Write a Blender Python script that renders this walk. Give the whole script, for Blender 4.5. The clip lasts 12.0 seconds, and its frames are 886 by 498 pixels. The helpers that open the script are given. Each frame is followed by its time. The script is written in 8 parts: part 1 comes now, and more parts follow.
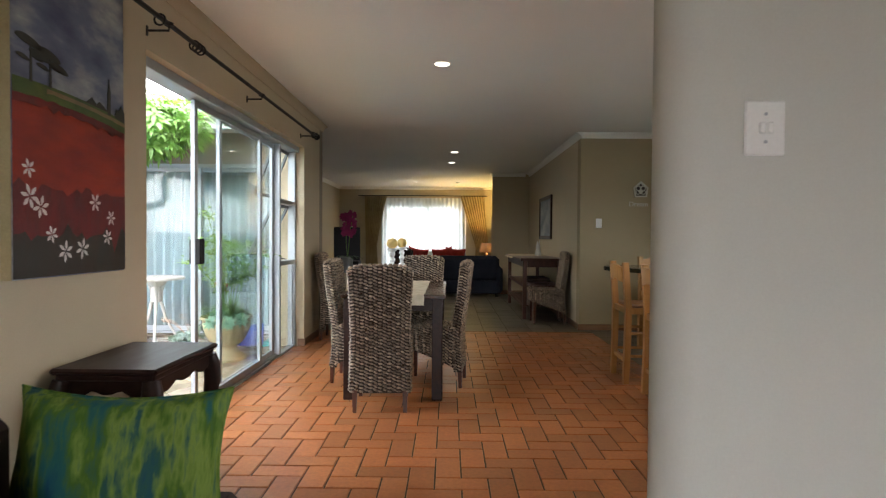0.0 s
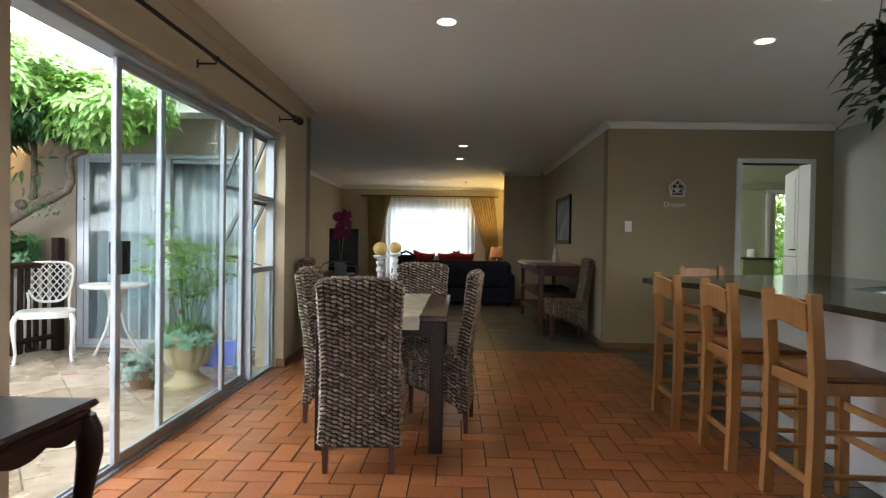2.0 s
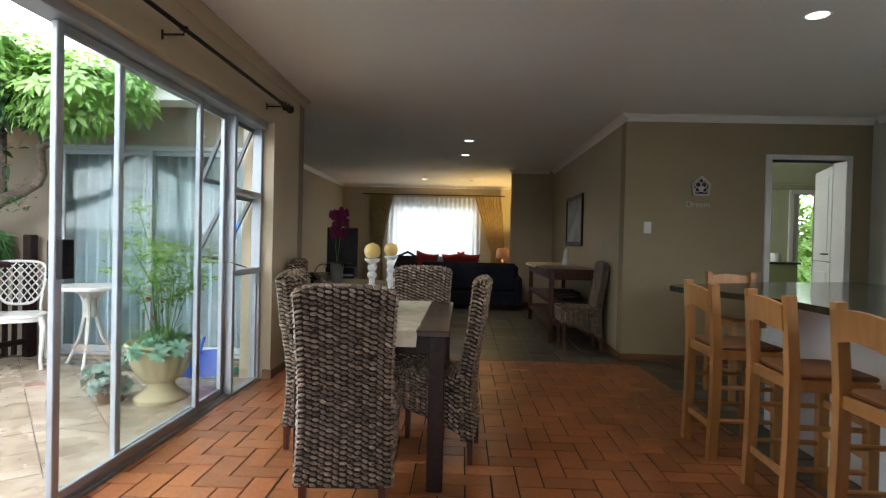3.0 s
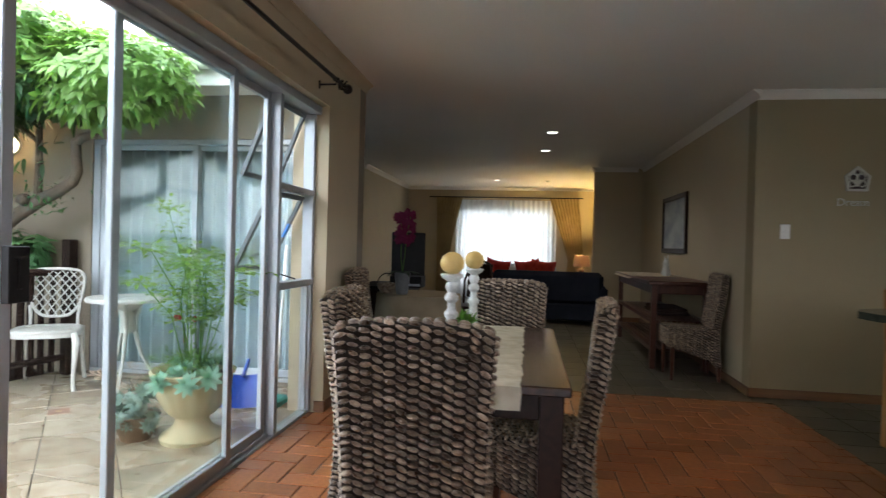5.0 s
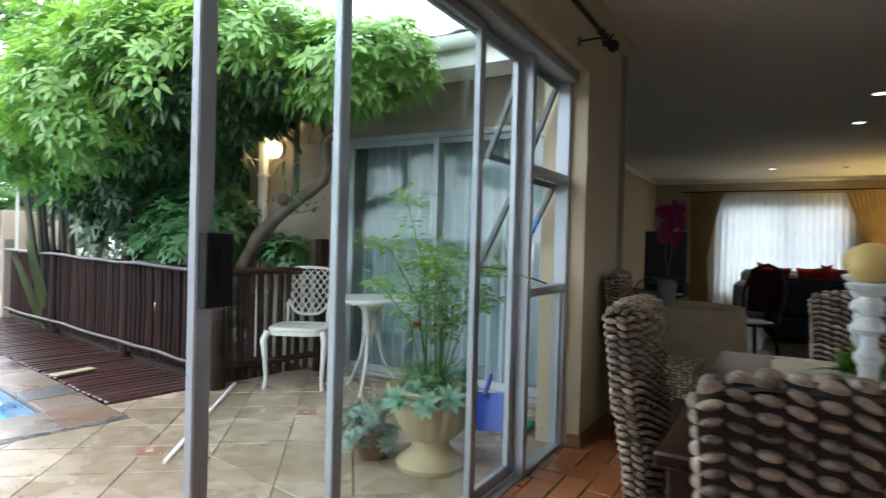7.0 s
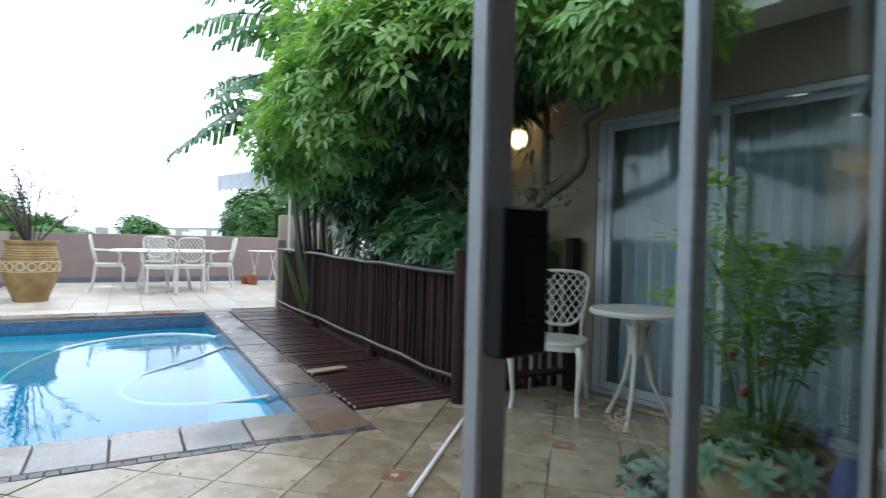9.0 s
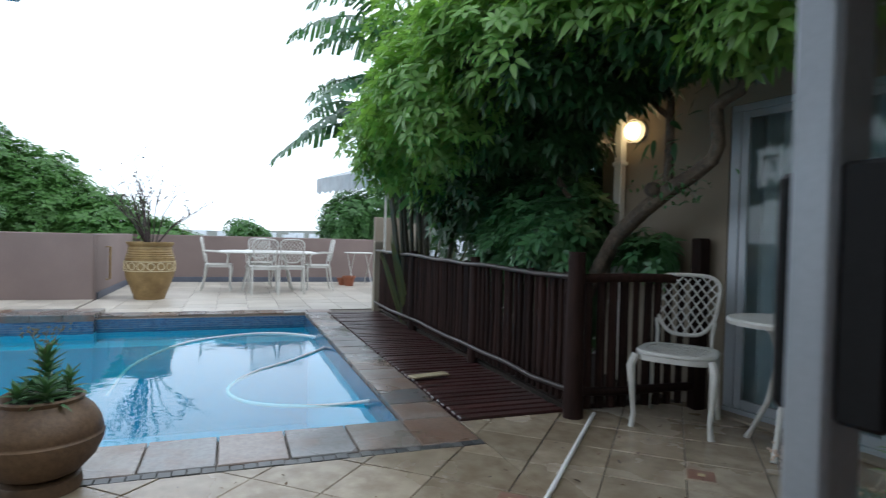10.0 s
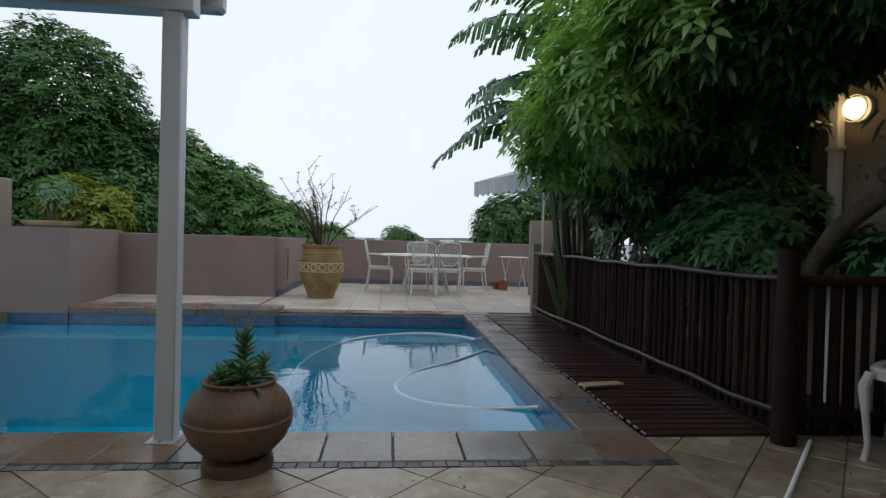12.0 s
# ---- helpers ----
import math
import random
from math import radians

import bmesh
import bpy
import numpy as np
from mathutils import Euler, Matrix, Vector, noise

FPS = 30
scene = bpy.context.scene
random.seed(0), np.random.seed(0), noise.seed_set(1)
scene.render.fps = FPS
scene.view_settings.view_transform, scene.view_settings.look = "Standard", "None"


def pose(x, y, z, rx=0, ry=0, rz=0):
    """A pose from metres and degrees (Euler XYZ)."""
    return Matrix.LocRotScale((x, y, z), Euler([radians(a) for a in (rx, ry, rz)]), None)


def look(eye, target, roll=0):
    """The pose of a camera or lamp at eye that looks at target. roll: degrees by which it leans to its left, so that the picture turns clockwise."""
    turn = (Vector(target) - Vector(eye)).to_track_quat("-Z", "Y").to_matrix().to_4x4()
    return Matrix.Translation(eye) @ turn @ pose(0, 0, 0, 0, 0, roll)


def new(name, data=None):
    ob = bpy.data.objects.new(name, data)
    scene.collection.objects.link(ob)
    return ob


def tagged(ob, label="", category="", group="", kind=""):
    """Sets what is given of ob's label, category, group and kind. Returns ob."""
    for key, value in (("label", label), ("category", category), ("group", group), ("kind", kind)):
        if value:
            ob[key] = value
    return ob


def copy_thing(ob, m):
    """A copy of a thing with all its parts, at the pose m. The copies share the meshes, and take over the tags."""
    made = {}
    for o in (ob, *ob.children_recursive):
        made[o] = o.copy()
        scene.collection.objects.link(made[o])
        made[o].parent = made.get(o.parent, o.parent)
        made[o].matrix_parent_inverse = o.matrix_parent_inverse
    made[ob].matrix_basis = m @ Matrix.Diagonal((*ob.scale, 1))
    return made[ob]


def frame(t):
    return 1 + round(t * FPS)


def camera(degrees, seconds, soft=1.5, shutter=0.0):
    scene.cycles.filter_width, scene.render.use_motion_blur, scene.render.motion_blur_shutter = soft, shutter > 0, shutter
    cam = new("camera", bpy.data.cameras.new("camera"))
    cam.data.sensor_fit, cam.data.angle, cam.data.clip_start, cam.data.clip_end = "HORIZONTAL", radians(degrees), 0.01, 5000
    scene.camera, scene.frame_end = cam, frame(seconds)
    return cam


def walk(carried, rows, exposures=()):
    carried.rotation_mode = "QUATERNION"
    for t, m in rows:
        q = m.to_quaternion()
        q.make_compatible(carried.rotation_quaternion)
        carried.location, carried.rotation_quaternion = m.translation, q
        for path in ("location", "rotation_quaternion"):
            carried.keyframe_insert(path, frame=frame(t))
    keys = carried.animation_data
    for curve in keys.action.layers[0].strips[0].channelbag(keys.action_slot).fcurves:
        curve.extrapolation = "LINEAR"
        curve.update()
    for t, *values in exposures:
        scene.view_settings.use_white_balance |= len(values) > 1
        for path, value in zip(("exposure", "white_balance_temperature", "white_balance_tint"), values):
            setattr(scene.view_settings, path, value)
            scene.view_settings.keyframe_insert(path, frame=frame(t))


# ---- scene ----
cam = camera(75.0, 12.0, soft=1.2, shutter=0.5)
EXPOSURES = [(0.0, 3.06, 6450, 11), (1.5, 2.83, 6350, 11), (2.5, 2.7, 6300, 12), (4.5, 2.76, 6200, 13), (5.0, 2.7, 6180, 13), (6.5, 2.28, 6080, 11), (8.5, 1.16, 5880, 8), (9.5, 0.53, 5800, 7), (10.5, -0.05, 5800, 7), (12.0, -0.68, 6150, 10)]
PATH = [
    (0, (0.059, 0.423, 1.154), (0.039, 2.423, 1.114), 0.4),
    (0.5, (0.092, 0.627, 1.16), (0.064, 2.627, 1.122), 0.5),
    (1, (0.127, 0.858, 1.157), (0.089, 2.857, 1.123), 0.5),
    (1.5, (0.106, 1.108, 1.158), (0.06, 3.108, 1.127), 0.7),
    (2, (0.088, 1.356, 1.162), (0.037, 3.355, 1.132), 0.9),
    (2.5, (0.101, 1.594, 1.162), (0.044, 3.593, 1.135), 1.0),
    (2.7, (0.099, 1.683, 1.167), (0.038, 3.682, 1.136), 1.2),
    (4.3, (-0.015, 2.439, 1.168), (-0.153, 4.435, 1.152), 1.4),
    (4.5, (-0.031, 2.517, 1.169), (-0.202, 4.509, 1.151), 1.4),
    (5, (-0.103, 2.699, 1.171), (-0.393, 4.678, 1.155), 1.5),
    (5.5, (-0.223, 2.886, 1.158), (-0.669, 4.836, 1.144), 1.5),
    (6, (-0.308, 3.065, 1.143), (-0.939, 4.963, 1.131), 1.5),
    (6.5, (-0.393, 3.231, 1.132), (-1.23, 5.047, 1.112), 1.6),
    (6.7, (-0.43, 3.275, 1.127), (-1.346, 5.052, 1.107), 1.6),
    (8.3, (-0.887, 3.629, 1.119), (-2.303, 5.041, 1.086), 1.7),
    (8.5, (-0.943, 3.66, 1.117), (-2.419, 5.008, 1.084), 1.9),
    (9, (-1.098, 3.71, 1.097), (-2.692, 4.917, 1.062), 1.5),
    (9.5, (-1.262, 3.72, 1.097), (-2.942, 4.805, 1.062), 1.4),
    (10, (-1.375, 3.743, 1.079), (-3.134, 4.693, 1.045), 1.5),
    (10.5, (-1.456, 3.739, 1.048), (-3.3, 4.513, 1.015), 1.5),
    (11, (-1.493, 3.714, 1.026), (-3.391, 4.345, 0.995), 1.7),
    (11.5, (-1.554, 3.706, 1.015), (-3.482, 4.24, 0.99), 1.7),
    (12, (-1.601, 3.674, 1.007), (-3.543, 4.149, 0.984), 1.6),
]
walk(cam, [(t, look(eye, target, roll)) for t, eye, target, roll in PATH], EXPOSURES)

# ---- world and light ----
world = bpy.data.worlds.new("world")
scene.world = world
world.use_nodes = True
wn, wl = world.node_tree.nodes, world.node_tree.links
wn.clear()
sky = wn.new("ShaderNodeTexSky")
sky.sky_type, sky.sun_disc = "NISHITA", False
sky.sun_elevation, sky.sun_rotation, sky.dust_density = radians(59), radians(34), 3.0
w_bg, w_out = wn.new("ShaderNodeBackground"), wn.new("ShaderNodeOutputWorld")
w_cloud, w_noise, w_ramp = wn.new("ShaderNodeMix"), wn.new("ShaderNodeTexNoise"), wn.new("ShaderNodeMix")
w_cloud.data_type = w_ramp.data_type = "RGBA"
w_noise.inputs["Scale"].default_value, w_noise.inputs["Detail"].default_value = 3.0, 5.0
w_ramp.inputs[6].default_value, w_ramp.inputs[7].default_value = (13.2, 13.9, 14.8, 1), (15.7, 16.0, 16.3, 1)
wl.new(w_noise.outputs["Fac"], w_ramp.inputs[0])
w_cloud.inputs[0].default_value = 0.85
wl.new(sky.outputs[0], w_cloud.inputs[6])
wl.new(w_ramp.outputs[2], w_cloud.inputs[7])
wl.new(w_cloud.outputs[2], w_bg.inputs["Color"])
w_bg.inputs["Strength"].default_value = 0.115
wl.new(w_bg.outputs[0], w_out.inputs["Surface"])

sun_lamp = new("sun", bpy.data.lights.new("sun", "SUN"))
sun_lamp.data.energy, sun_lamp.data.angle, sun_lamp.data.color = 0.5, radians(25), (1.0, 0.96, 0.9)
sun_lamp.matrix_world = look((0, 0, 10), (-2.0, -3.0, 4.0))


def area_lamp(name, m, w, h, watts, colour=(1, 1, 1)):
    lamp = new(name, bpy.data.lights.new(name, "AREA"))
    lamp.data.shape, lamp.data.size, lamp.data.size_y = "RECTANGLE", w, h
    lamp.data.energy, lamp.data.color = watts, colour
    lamp.matrix_world = m
    return lamp


def spot_lamp(name, place, watts, colour, size=140, radius=0.04):
    lamp = new(name, bpy.data.lights.new(name, "SPOT"))
    lamp.data.energy, lamp.data.color, lamp.data.spot_size = watts, colour, radians(size)
    lamp.data.spot_blend, lamp.data.shadow_soft_size = 0.9, radius
    lamp.location = place
    return lamp


# ---- mesh building ----
class G:
    """Collects the corners and faces of one mesh."""

    def __init__(self):
        self.v, self.f, self.mi, self.m = [], [], [], 0

    def add(self, verts, faces, mat=None):
        n = len(self.v)
        self.v += [tuple(p) for p in verts]
        self.f += [tuple(i + n for i in f) for f in faces]
        self.mi += [self.m if mat is None else mat] * len(faces)
        return self

    def box(self, a, b, bev=0.0, m=None):
        """A box from corner a to corner b, with chamfered edges where bev is given."""
        lo = [min(p, q) for p, q in zip(a, b)]
        hi = [max(p, q) for p, q in zip(a, b)]
        if bev <= 0:
            vs = [(x, y, z) for x in (lo[0], hi[0]) for y in (lo[1], hi[1]) for z in (lo[2], hi[2])]
            fs = [(0, 1, 3, 2), (4, 6, 7, 5), (0, 4, 5, 1), (2, 3, 7, 6), (0, 2, 6, 4), (1, 5, 7, 3)]
        else:
            bev = min(bev, *(0.45 * (h - l) for l, h in zip(lo, hi)))
            vs, ids = [], {}
            for i in (0, 1):
                for j in (0, 1):
                    for k in (0, 1):
                        c = (hi[0] if i else lo[0], hi[1] if j else lo[1], hi[2] if k else lo[2])
                        s = (-1 if i else 1, -1 if j else 1, -1 if k else 1)
                        for ax in range(3):
                            ids[i, j, k, ax] = len(vs)
                            vs.append(tuple(c[q] + (0 if q == ax else s[q] * bev) for q in range(3)))
            fs = []
            for ax in range(3):
                o = [q for q in range(3) if q != ax]
                for side in (0, 1):
                    ring = []
                    for p, q in ((0, 0), (1, 0), (1, 1), (0, 1)):
                        key = [0, 0, 0]
                        key[ax], key[o[0]], key[o[1]] = side, p, q
                        ring.append(ids[(*key, ax)])
                    fs.append(tuple(ring))
                for p in (0, 1):
                    for q in (0, 1):
                        k0, k1 = [0, 0, 0], [0, 0, 0]
                        k0[o[0]] = k1[o[0]] = p
                        k0[o[1]] = k1[o[1]] = q
                        k1[ax] = 1
                        fs.append((ids[(*k0, o[0])], ids[(*k1, o[0])], ids[(*k1, o[1])], ids[(*k0, o[1])]))
            for i in (0, 1):
                for j in (0, 1):
                    for k in (0, 1):
                        fs.append(tuple(ids[i, j, k, ax] for ax in range(3)))
        if m is not None:
            vs = [m @ Vector(p) for p in vs]
        return self.add(vs, fs)

    def tube(self, pts, r, seg=8, flat=1.0, caps=True):
        """A round bar through pts; r is one radius or one for each point; flat squeezes it along its second axis."""
        pts = [Vector(p) for p in pts]
        rs = r if isinstance(r, (list, tuple)) else [r] * len(pts)
        n = len(pts)
        axis = None
        vs, fs = [], []
        for i, p in enumerate(pts):
            d = (pts[min(i + 1, n - 1)] - pts[max(i - 1, 0)]).normalized()
            if axis is None:
                axis = Vector((0, 0, 1)) if abs(d.z) < 0.9 else Vector((0, 1, 0))
                axis = (axis - d * axis.dot(d)).normalized()
            else:
                axis = (axis - d * axis.dot(d)).normalized()
            other = d.cross(axis)
            for k in range(seg):
                a = 2 * math.pi * (k + 0.5) / seg
                vs.append(p + axis * (math.cos(a) * rs[i]) + other * (math.sin(a) * rs[i] * flat))
        for i in range(n - 1):
            for k in range(seg):
                k2 = (k + 1) % seg
                fs.append((i * seg + k, i * seg + k2, (i + 1) * seg + k2, (i + 1) * seg + k))
        if caps:
            fs.append(tuple(reversed(range(seg))))
            fs.append(tuple((n - 1) * seg + k for k in range(seg)))
        return self.add(vs, fs)

    def lathe(self, prof, seg=32, at=(0, 0, 0), flute=0, depth=0.0, span=(0, 1)):
        """Turns the profile of (radius, height) round the upright axis; flutes where asked, between the heights of span."""
        vs, fs = [], []
        for r, z in prof:
            for k in range(seg):
                a = 2 * math.pi * k / seg
                rr = r * (1 + depth * (abs(math.sin(a * flute / 2)) - 0.6)) if flute and span[0] <= z <= span[1] else r
                vs.append((at[0] + rr * math.cos(a), at[1] + rr * math.sin(a), at[2] + z))
        for i in range(len(prof) - 1):
            for k in range(seg):
                k2 = (k + 1) % seg
                fs.append((i * seg + k, i * seg + k2, (i + 1) * seg + k2, (i + 1) * seg + k))
        if prof[0][0] > 1e-4:
            fs.append(tuple(reversed(range(seg))))
        if prof[-1][0] > 1e-4:
            fs.append(tuple((len(prof) - 1) * seg + k for k in range(seg)))
        return self.add(vs, fs)

    def ball(self, c, r, seg=10, rings=6, squash=(1, 1, 1), m=None):
        vs, fs = [(0, 0, -1)], []
        for i in range(1, rings):
            t = -math.pi / 2 + math.pi * i / rings
            vs += [(math.cos(t) * math.cos(2 * math.pi * k / seg), math.cos(t) * math.sin(2 * math.pi * k / seg), math.sin(t)) for k in range(seg)]
        vs.append((0, 0, 1))
        for k in range(seg):
            k2 = (k + 1) % seg
            fs.append((0, 1 + k2, 1 + k))
            for i in range(rings - 2):
                fs.append((1 + i * seg + k, 1 + i * seg + k2, 1 + (i + 1) * seg + k2, 1 + (i + 1) * seg + k))
            fs.append((len(vs) - 1, 1 + (rings - 2) * seg + k, 1 + (rings - 2) * seg + k2))
        out = []
        for p in vs:
            q = Vector((p[0] * r * squash[0], p[1] * r * squash[1], p[2] * r * squash[2]))
            if m is not None:
                q = m @ q
            out.append(q + Vector(c))
        return self.add(out, fs)

    def prism(self, outline, a, b, place):
        """A flat outline given thickness: place(u, v, w) lays it out, w from a to b."""
        n = len(outline)
        vs = [place(u, v, a) for u, v in outline] + [place(u, v, b) for u, v in outline]
        fs = [tuple(reversed(range(n))), tuple(range(n, 2 * n))]
        fs += [(i, (i + 1) % n, n + (i + 1) % n, n + i) for i in range(n)]
        return self.add(vs, fs)

    def sheet(self, fn, nu, nv, thick=0.0):
        """A surface fn(u, v), u and v from 0 to 1, given a thickness along its normals where asked."""
        pts = [[Vector(fn(i / nu, j / nv)) for j in range(nv + 1)] for i in range(nu + 1)]
        idx = lambda i, j: i * (nv + 1) + j
        vs = [p for row in pts for p in row]
        fs = [(idx(i, j), idx(i + 1, j), idx(i + 1, j + 1), idx(i, j + 1)) for i in range(nu) for j in range(nv)]
        if thick:
            n = len(vs)
            back = []
            for i in range(nu + 1):
                for j in range(nv + 1):
                    du = pts[min(i + 1, nu)][j] - pts[max(i - 1, 0)][j]
                    dv = pts[i][min(j + 1, nv)] - pts[i][max(j - 1, 0)]
                    back.append(pts[i][j] - du.cross(dv).normalized() * thick)
            vs += back
            fs += [tuple(n + q for q in reversed(f)) for f in list(fs)]
            rim = [idx(i, 0) for i in range(nu)] + [idx(nu, j) for j in range(nv)] + [idx(i, nv) for i in range(nu, 0, -1)] + [idx(0, j) for j in range(nv, 0, -1)]
            fs += [(rim[(k + 1) % len(rim)], rim[k], n + rim[k], n + rim[(k + 1) % len(rim)]) for k in range(len(rim))]
        return self.add(vs, fs)

    def mesh(self, name, mats, smooth=40):
        me = bpy.data.meshes.new(name)
        me.from_pydata([tuple(p) for p in self.v], [], self.f)
        for mt in mats:
            me.materials.append(mt)
        if len(mats) > 1:
            me.polygons.foreach_set("material_index", self.mi)
        if smooth:
            me.polygons.foreach_set("use_smooth", [True] * len(self.f))
            me.set_sharp_from_angle(angle=radians(smooth))
        me.update()
        return me


def part(name, g, material, parent=None, label="", smooth=40):
    mats = material if isinstance(material, (list, tuple)) else [material]
    ob = new(name, g.mesh(name, mats, smooth) if isinstance(g, G) else g)
    if parent is not None:
        ob.parent = parent
    if label:
        ob["label"] = label
    return ob


def thing(name, m, label, category, group="", kind=""):
    ob = new(name)
    ob.empty_display_size = 0.1
    ob.matrix_world = m
    return tagged(ob, label, category, group, kind)


def fixed(name, g, material, label="", category="", smooth=40):
    return tagged(part(name, g, material, None, "", smooth), label, category, "", "structure")


# ---- materials ----
class N:
    """A node material in the making."""

    def __init__(self, name):
        self.mat = bpy.data.materials.new(name)
        self.mat.use_nodes = True
        self.t = self.mat.node_tree
        self.t.nodes.clear()
        self.out = self.n("ShaderNodeOutputMaterial")

    def n(self, kind, **inputs):
        node = self.t.nodes.new(kind)
        for k, v in inputs.items():
            node.inputs[k.replace("_", " ")].default_value = v
        return node

    def to(self, a, b):
        self.t.links.new(a, b)

    def where(self, space, scale=(1, 1, 1)):
        tc = self.n("ShaderNodeTexCoord") if space != "World" else self.n("ShaderNodeNewGeometry")
        mp = self.n("ShaderNodeMapping")
        mp.inputs["Scale"].default_value = scale
        self.to(tc.outputs["Position" if space == "World" else space], mp.inputs[0])
        return mp.outputs[0]

    def noise(self, vec, scale, detail=4.0, rough=0.55):
        n = self.n("ShaderNodeTexNoise", Scale=scale, Detail=detail, Roughness=rough)
        self.to(vec, n.inputs["Vector"])
        return n.outputs["Fac"]

    def ramp(self, fac, stops):
        r = self.n("ShaderNodeValToRGB")
        els = r.color_ramp.elements
        while len(els) < len(stops):
            els.new(0.5)
        for e, (p, c) in zip(els, stops):
            e.position, e.color = p, (*c, 1) if len(c) == 3 else c
        self.to(fac, r.inputs[0])
        return r.outputs[0]

    def mix(self, fac, a, b, blend="MIX"):
        m = self.n("ShaderNodeMix")
        m.data_type, m.blend_type = "RGBA", blend
        for sock, v in ((m.inputs[0], fac), (m.inputs[6], a), (m.inputs[7], b)):
            if isinstance(v, (int, float)):
                sock.default_value = v
            elif isinstance(v, tuple):
                sock.default_value = (*v, 1) if len(v) == 3 else v
            else:
                self.to(v, sock)
        return m.outputs[2]

    def math(self, op, a, b=0.0):
        m = self.n("ShaderNodeMath")
        m.operation = op
        for sock, v in ((m.inputs[0], a), (m.inputs[1], b)):
            if isinstance(v, (int, float)):
                sock.default_value = v
            else:
                self.to(v, sock)
        return m.outputs[0]

    def principled(self, colour, rough=0.6, metal=0.0, spec=0.5, bump=None, strength=0.2, dist=0.01, **more):
        p = self.n("ShaderNodeBsdfPrincipled")
        for sock, v in ((p.inputs["Base Color"], colour), (p.inputs["Roughness"], rough), (p.inputs["Metallic"], metal), (p.inputs["Specular IOR Level"], spec)):
            if isinstance(v, tuple):
                sock.default_value = (*v, 1) if len(v) == 3 else v
            elif isinstance(v, (int, float)):
                sock.default_value = v
            else:
                self.to(v, sock)
        for k, v in more.items():
            p.inputs[k.replace("_", " ")].default_value = v
        if bump is not None:
            b = self.n("ShaderNodeBump", Strength=strength, Distance=dist)
            self.to(bump, b.inputs["Height"])
            self.to(b.outputs[0], p.inputs["Normal"])
        self.to(p.outputs[0], self.out.inputs[0])
        return p


def surface(name, c1, c2, rough=0.6, scale=2.0, fine=60.0, stretch=(1, 1, 1), grain=0.25, bump=0.15, dist=0.004, metal=0.0, spec=0.5, island=0.0, each=0.0, space="World"):
    """Paint, plaster, stone, wood: two colours by a broad noise, a fine grain over them, gloss and relief that vary."""
    k = N(name)
    vec = k.where(space, stretch)
    broad, fine_n = k.noise(vec, scale, 5), k.noise(vec, fine, 3)
    colour = k.ramp(broad, [(0.3, c1), (0.7, c2)])
    shade = k.ramp(fine_n, [(0.25, (1 - grain,) * 3), (0.75, (1.0,) * 3)])
    colour = k.mix(1.0, colour, shade, "MULTIPLY")
    if island or each:
        src = k.n("ShaderNodeNewGeometry").outputs["Random Per Island"] if island else k.n("ShaderNodeObjectInfo").outputs["Random"]
        w = island or each
        colour = k.mix(1.0, colour, k.ramp(src, [(0.0, (1 - w,) * 3), (1.0, (1 + w * 0.35,) * 3)]), "MULTIPLY")
    rr = k.math("ADD", k.math("MULTIPLY", broad, 0.25), rough - 0.12)
    k.principled(colour, rr, metal, spec, fine_n, bump, dist)
    return k.mat


def wood(name, c1, c2, rough=0.45, along=(1, 1, 12), bump=0.1, each=0.15, spec=0.5):
    """Grain runs along the axis with the smallest number."""
    k = N(name)
    vec = k.where("Object", along)
    g1, g2 = k.noise(vec, 3.0, 6, 0.6), k.noise(vec, 14.0, 3)
    colour = k.mix(k.math("MULTIPLY", g2, 0.5), k.ramp(g1, [(0.3, c1), (0.7, c2)]), c1)
    rnd = k.n("ShaderNodeObjectInfo").outputs["Random"]
    colour = k.mix(1.0, colour, k.ramp(rnd, [(0, (1 - each,) * 3), (1, (1 + each * 0.3,) * 3)]), "MULTIPLY")
    k.principled(colour, k.math("ADD", k.math("MULTIPLY", g1, 0.2), rough - 0.1), 0.0, spec, g2, bump, 0.003)
    return k.mat


def see_through(name, tint, ior=1.45, rough=0.0, wave=0.0, gloss=1.0, power=5.0):
    """Clear glass or still water: straight-through light with a mirror gloss over it."""
    k = N(name)
    tr, gl = k.n("ShaderNodeBsdfTransparent"), k.n("ShaderNodeBsdfGlossy", Roughness=rough)
    tr.inputs[0].default_value = (*tint, 1)
    fr = k.n("ShaderNodeLayerWeight", Blend=0.5)
    mx = k.n("ShaderNodeMixShader")
    if wave:
        b = k.n("ShaderNodeBump", Strength=wave, Distance=0.02)
        k.to(k.noise(k.where("World", (1.0, 1.0, 1.0)), 3.6, 3), b.inputs["Height"])
        k.to(b.outputs[0], gl.inputs["Normal"])
        k.to(b.outputs[0], fr.inputs["Normal"])
    f0 = ((ior - 1) / (ior + 1)) ** 2
    k.to(k.math("ADD", k.math("MULTIPLY", k.math("POWER", fr.outputs["Facing"], power), gloss * (1 - f0)), f0), mx.inputs[0])
    k.to(tr.outputs[0], mx.inputs[1])
    k.to(gl.outputs[0], mx.inputs[2])
    k.to(mx.outputs[0], k.out.inputs[0])
    return k.mat


def glow(name, colour, strength):
    k = N(name)
    e = k.n("ShaderNodeEmission", Strength=strength)
    e.inputs[0].default_value = (*colour, 1)
    k.to(e.outputs[0], k.out.inputs[0])
    return k.mat


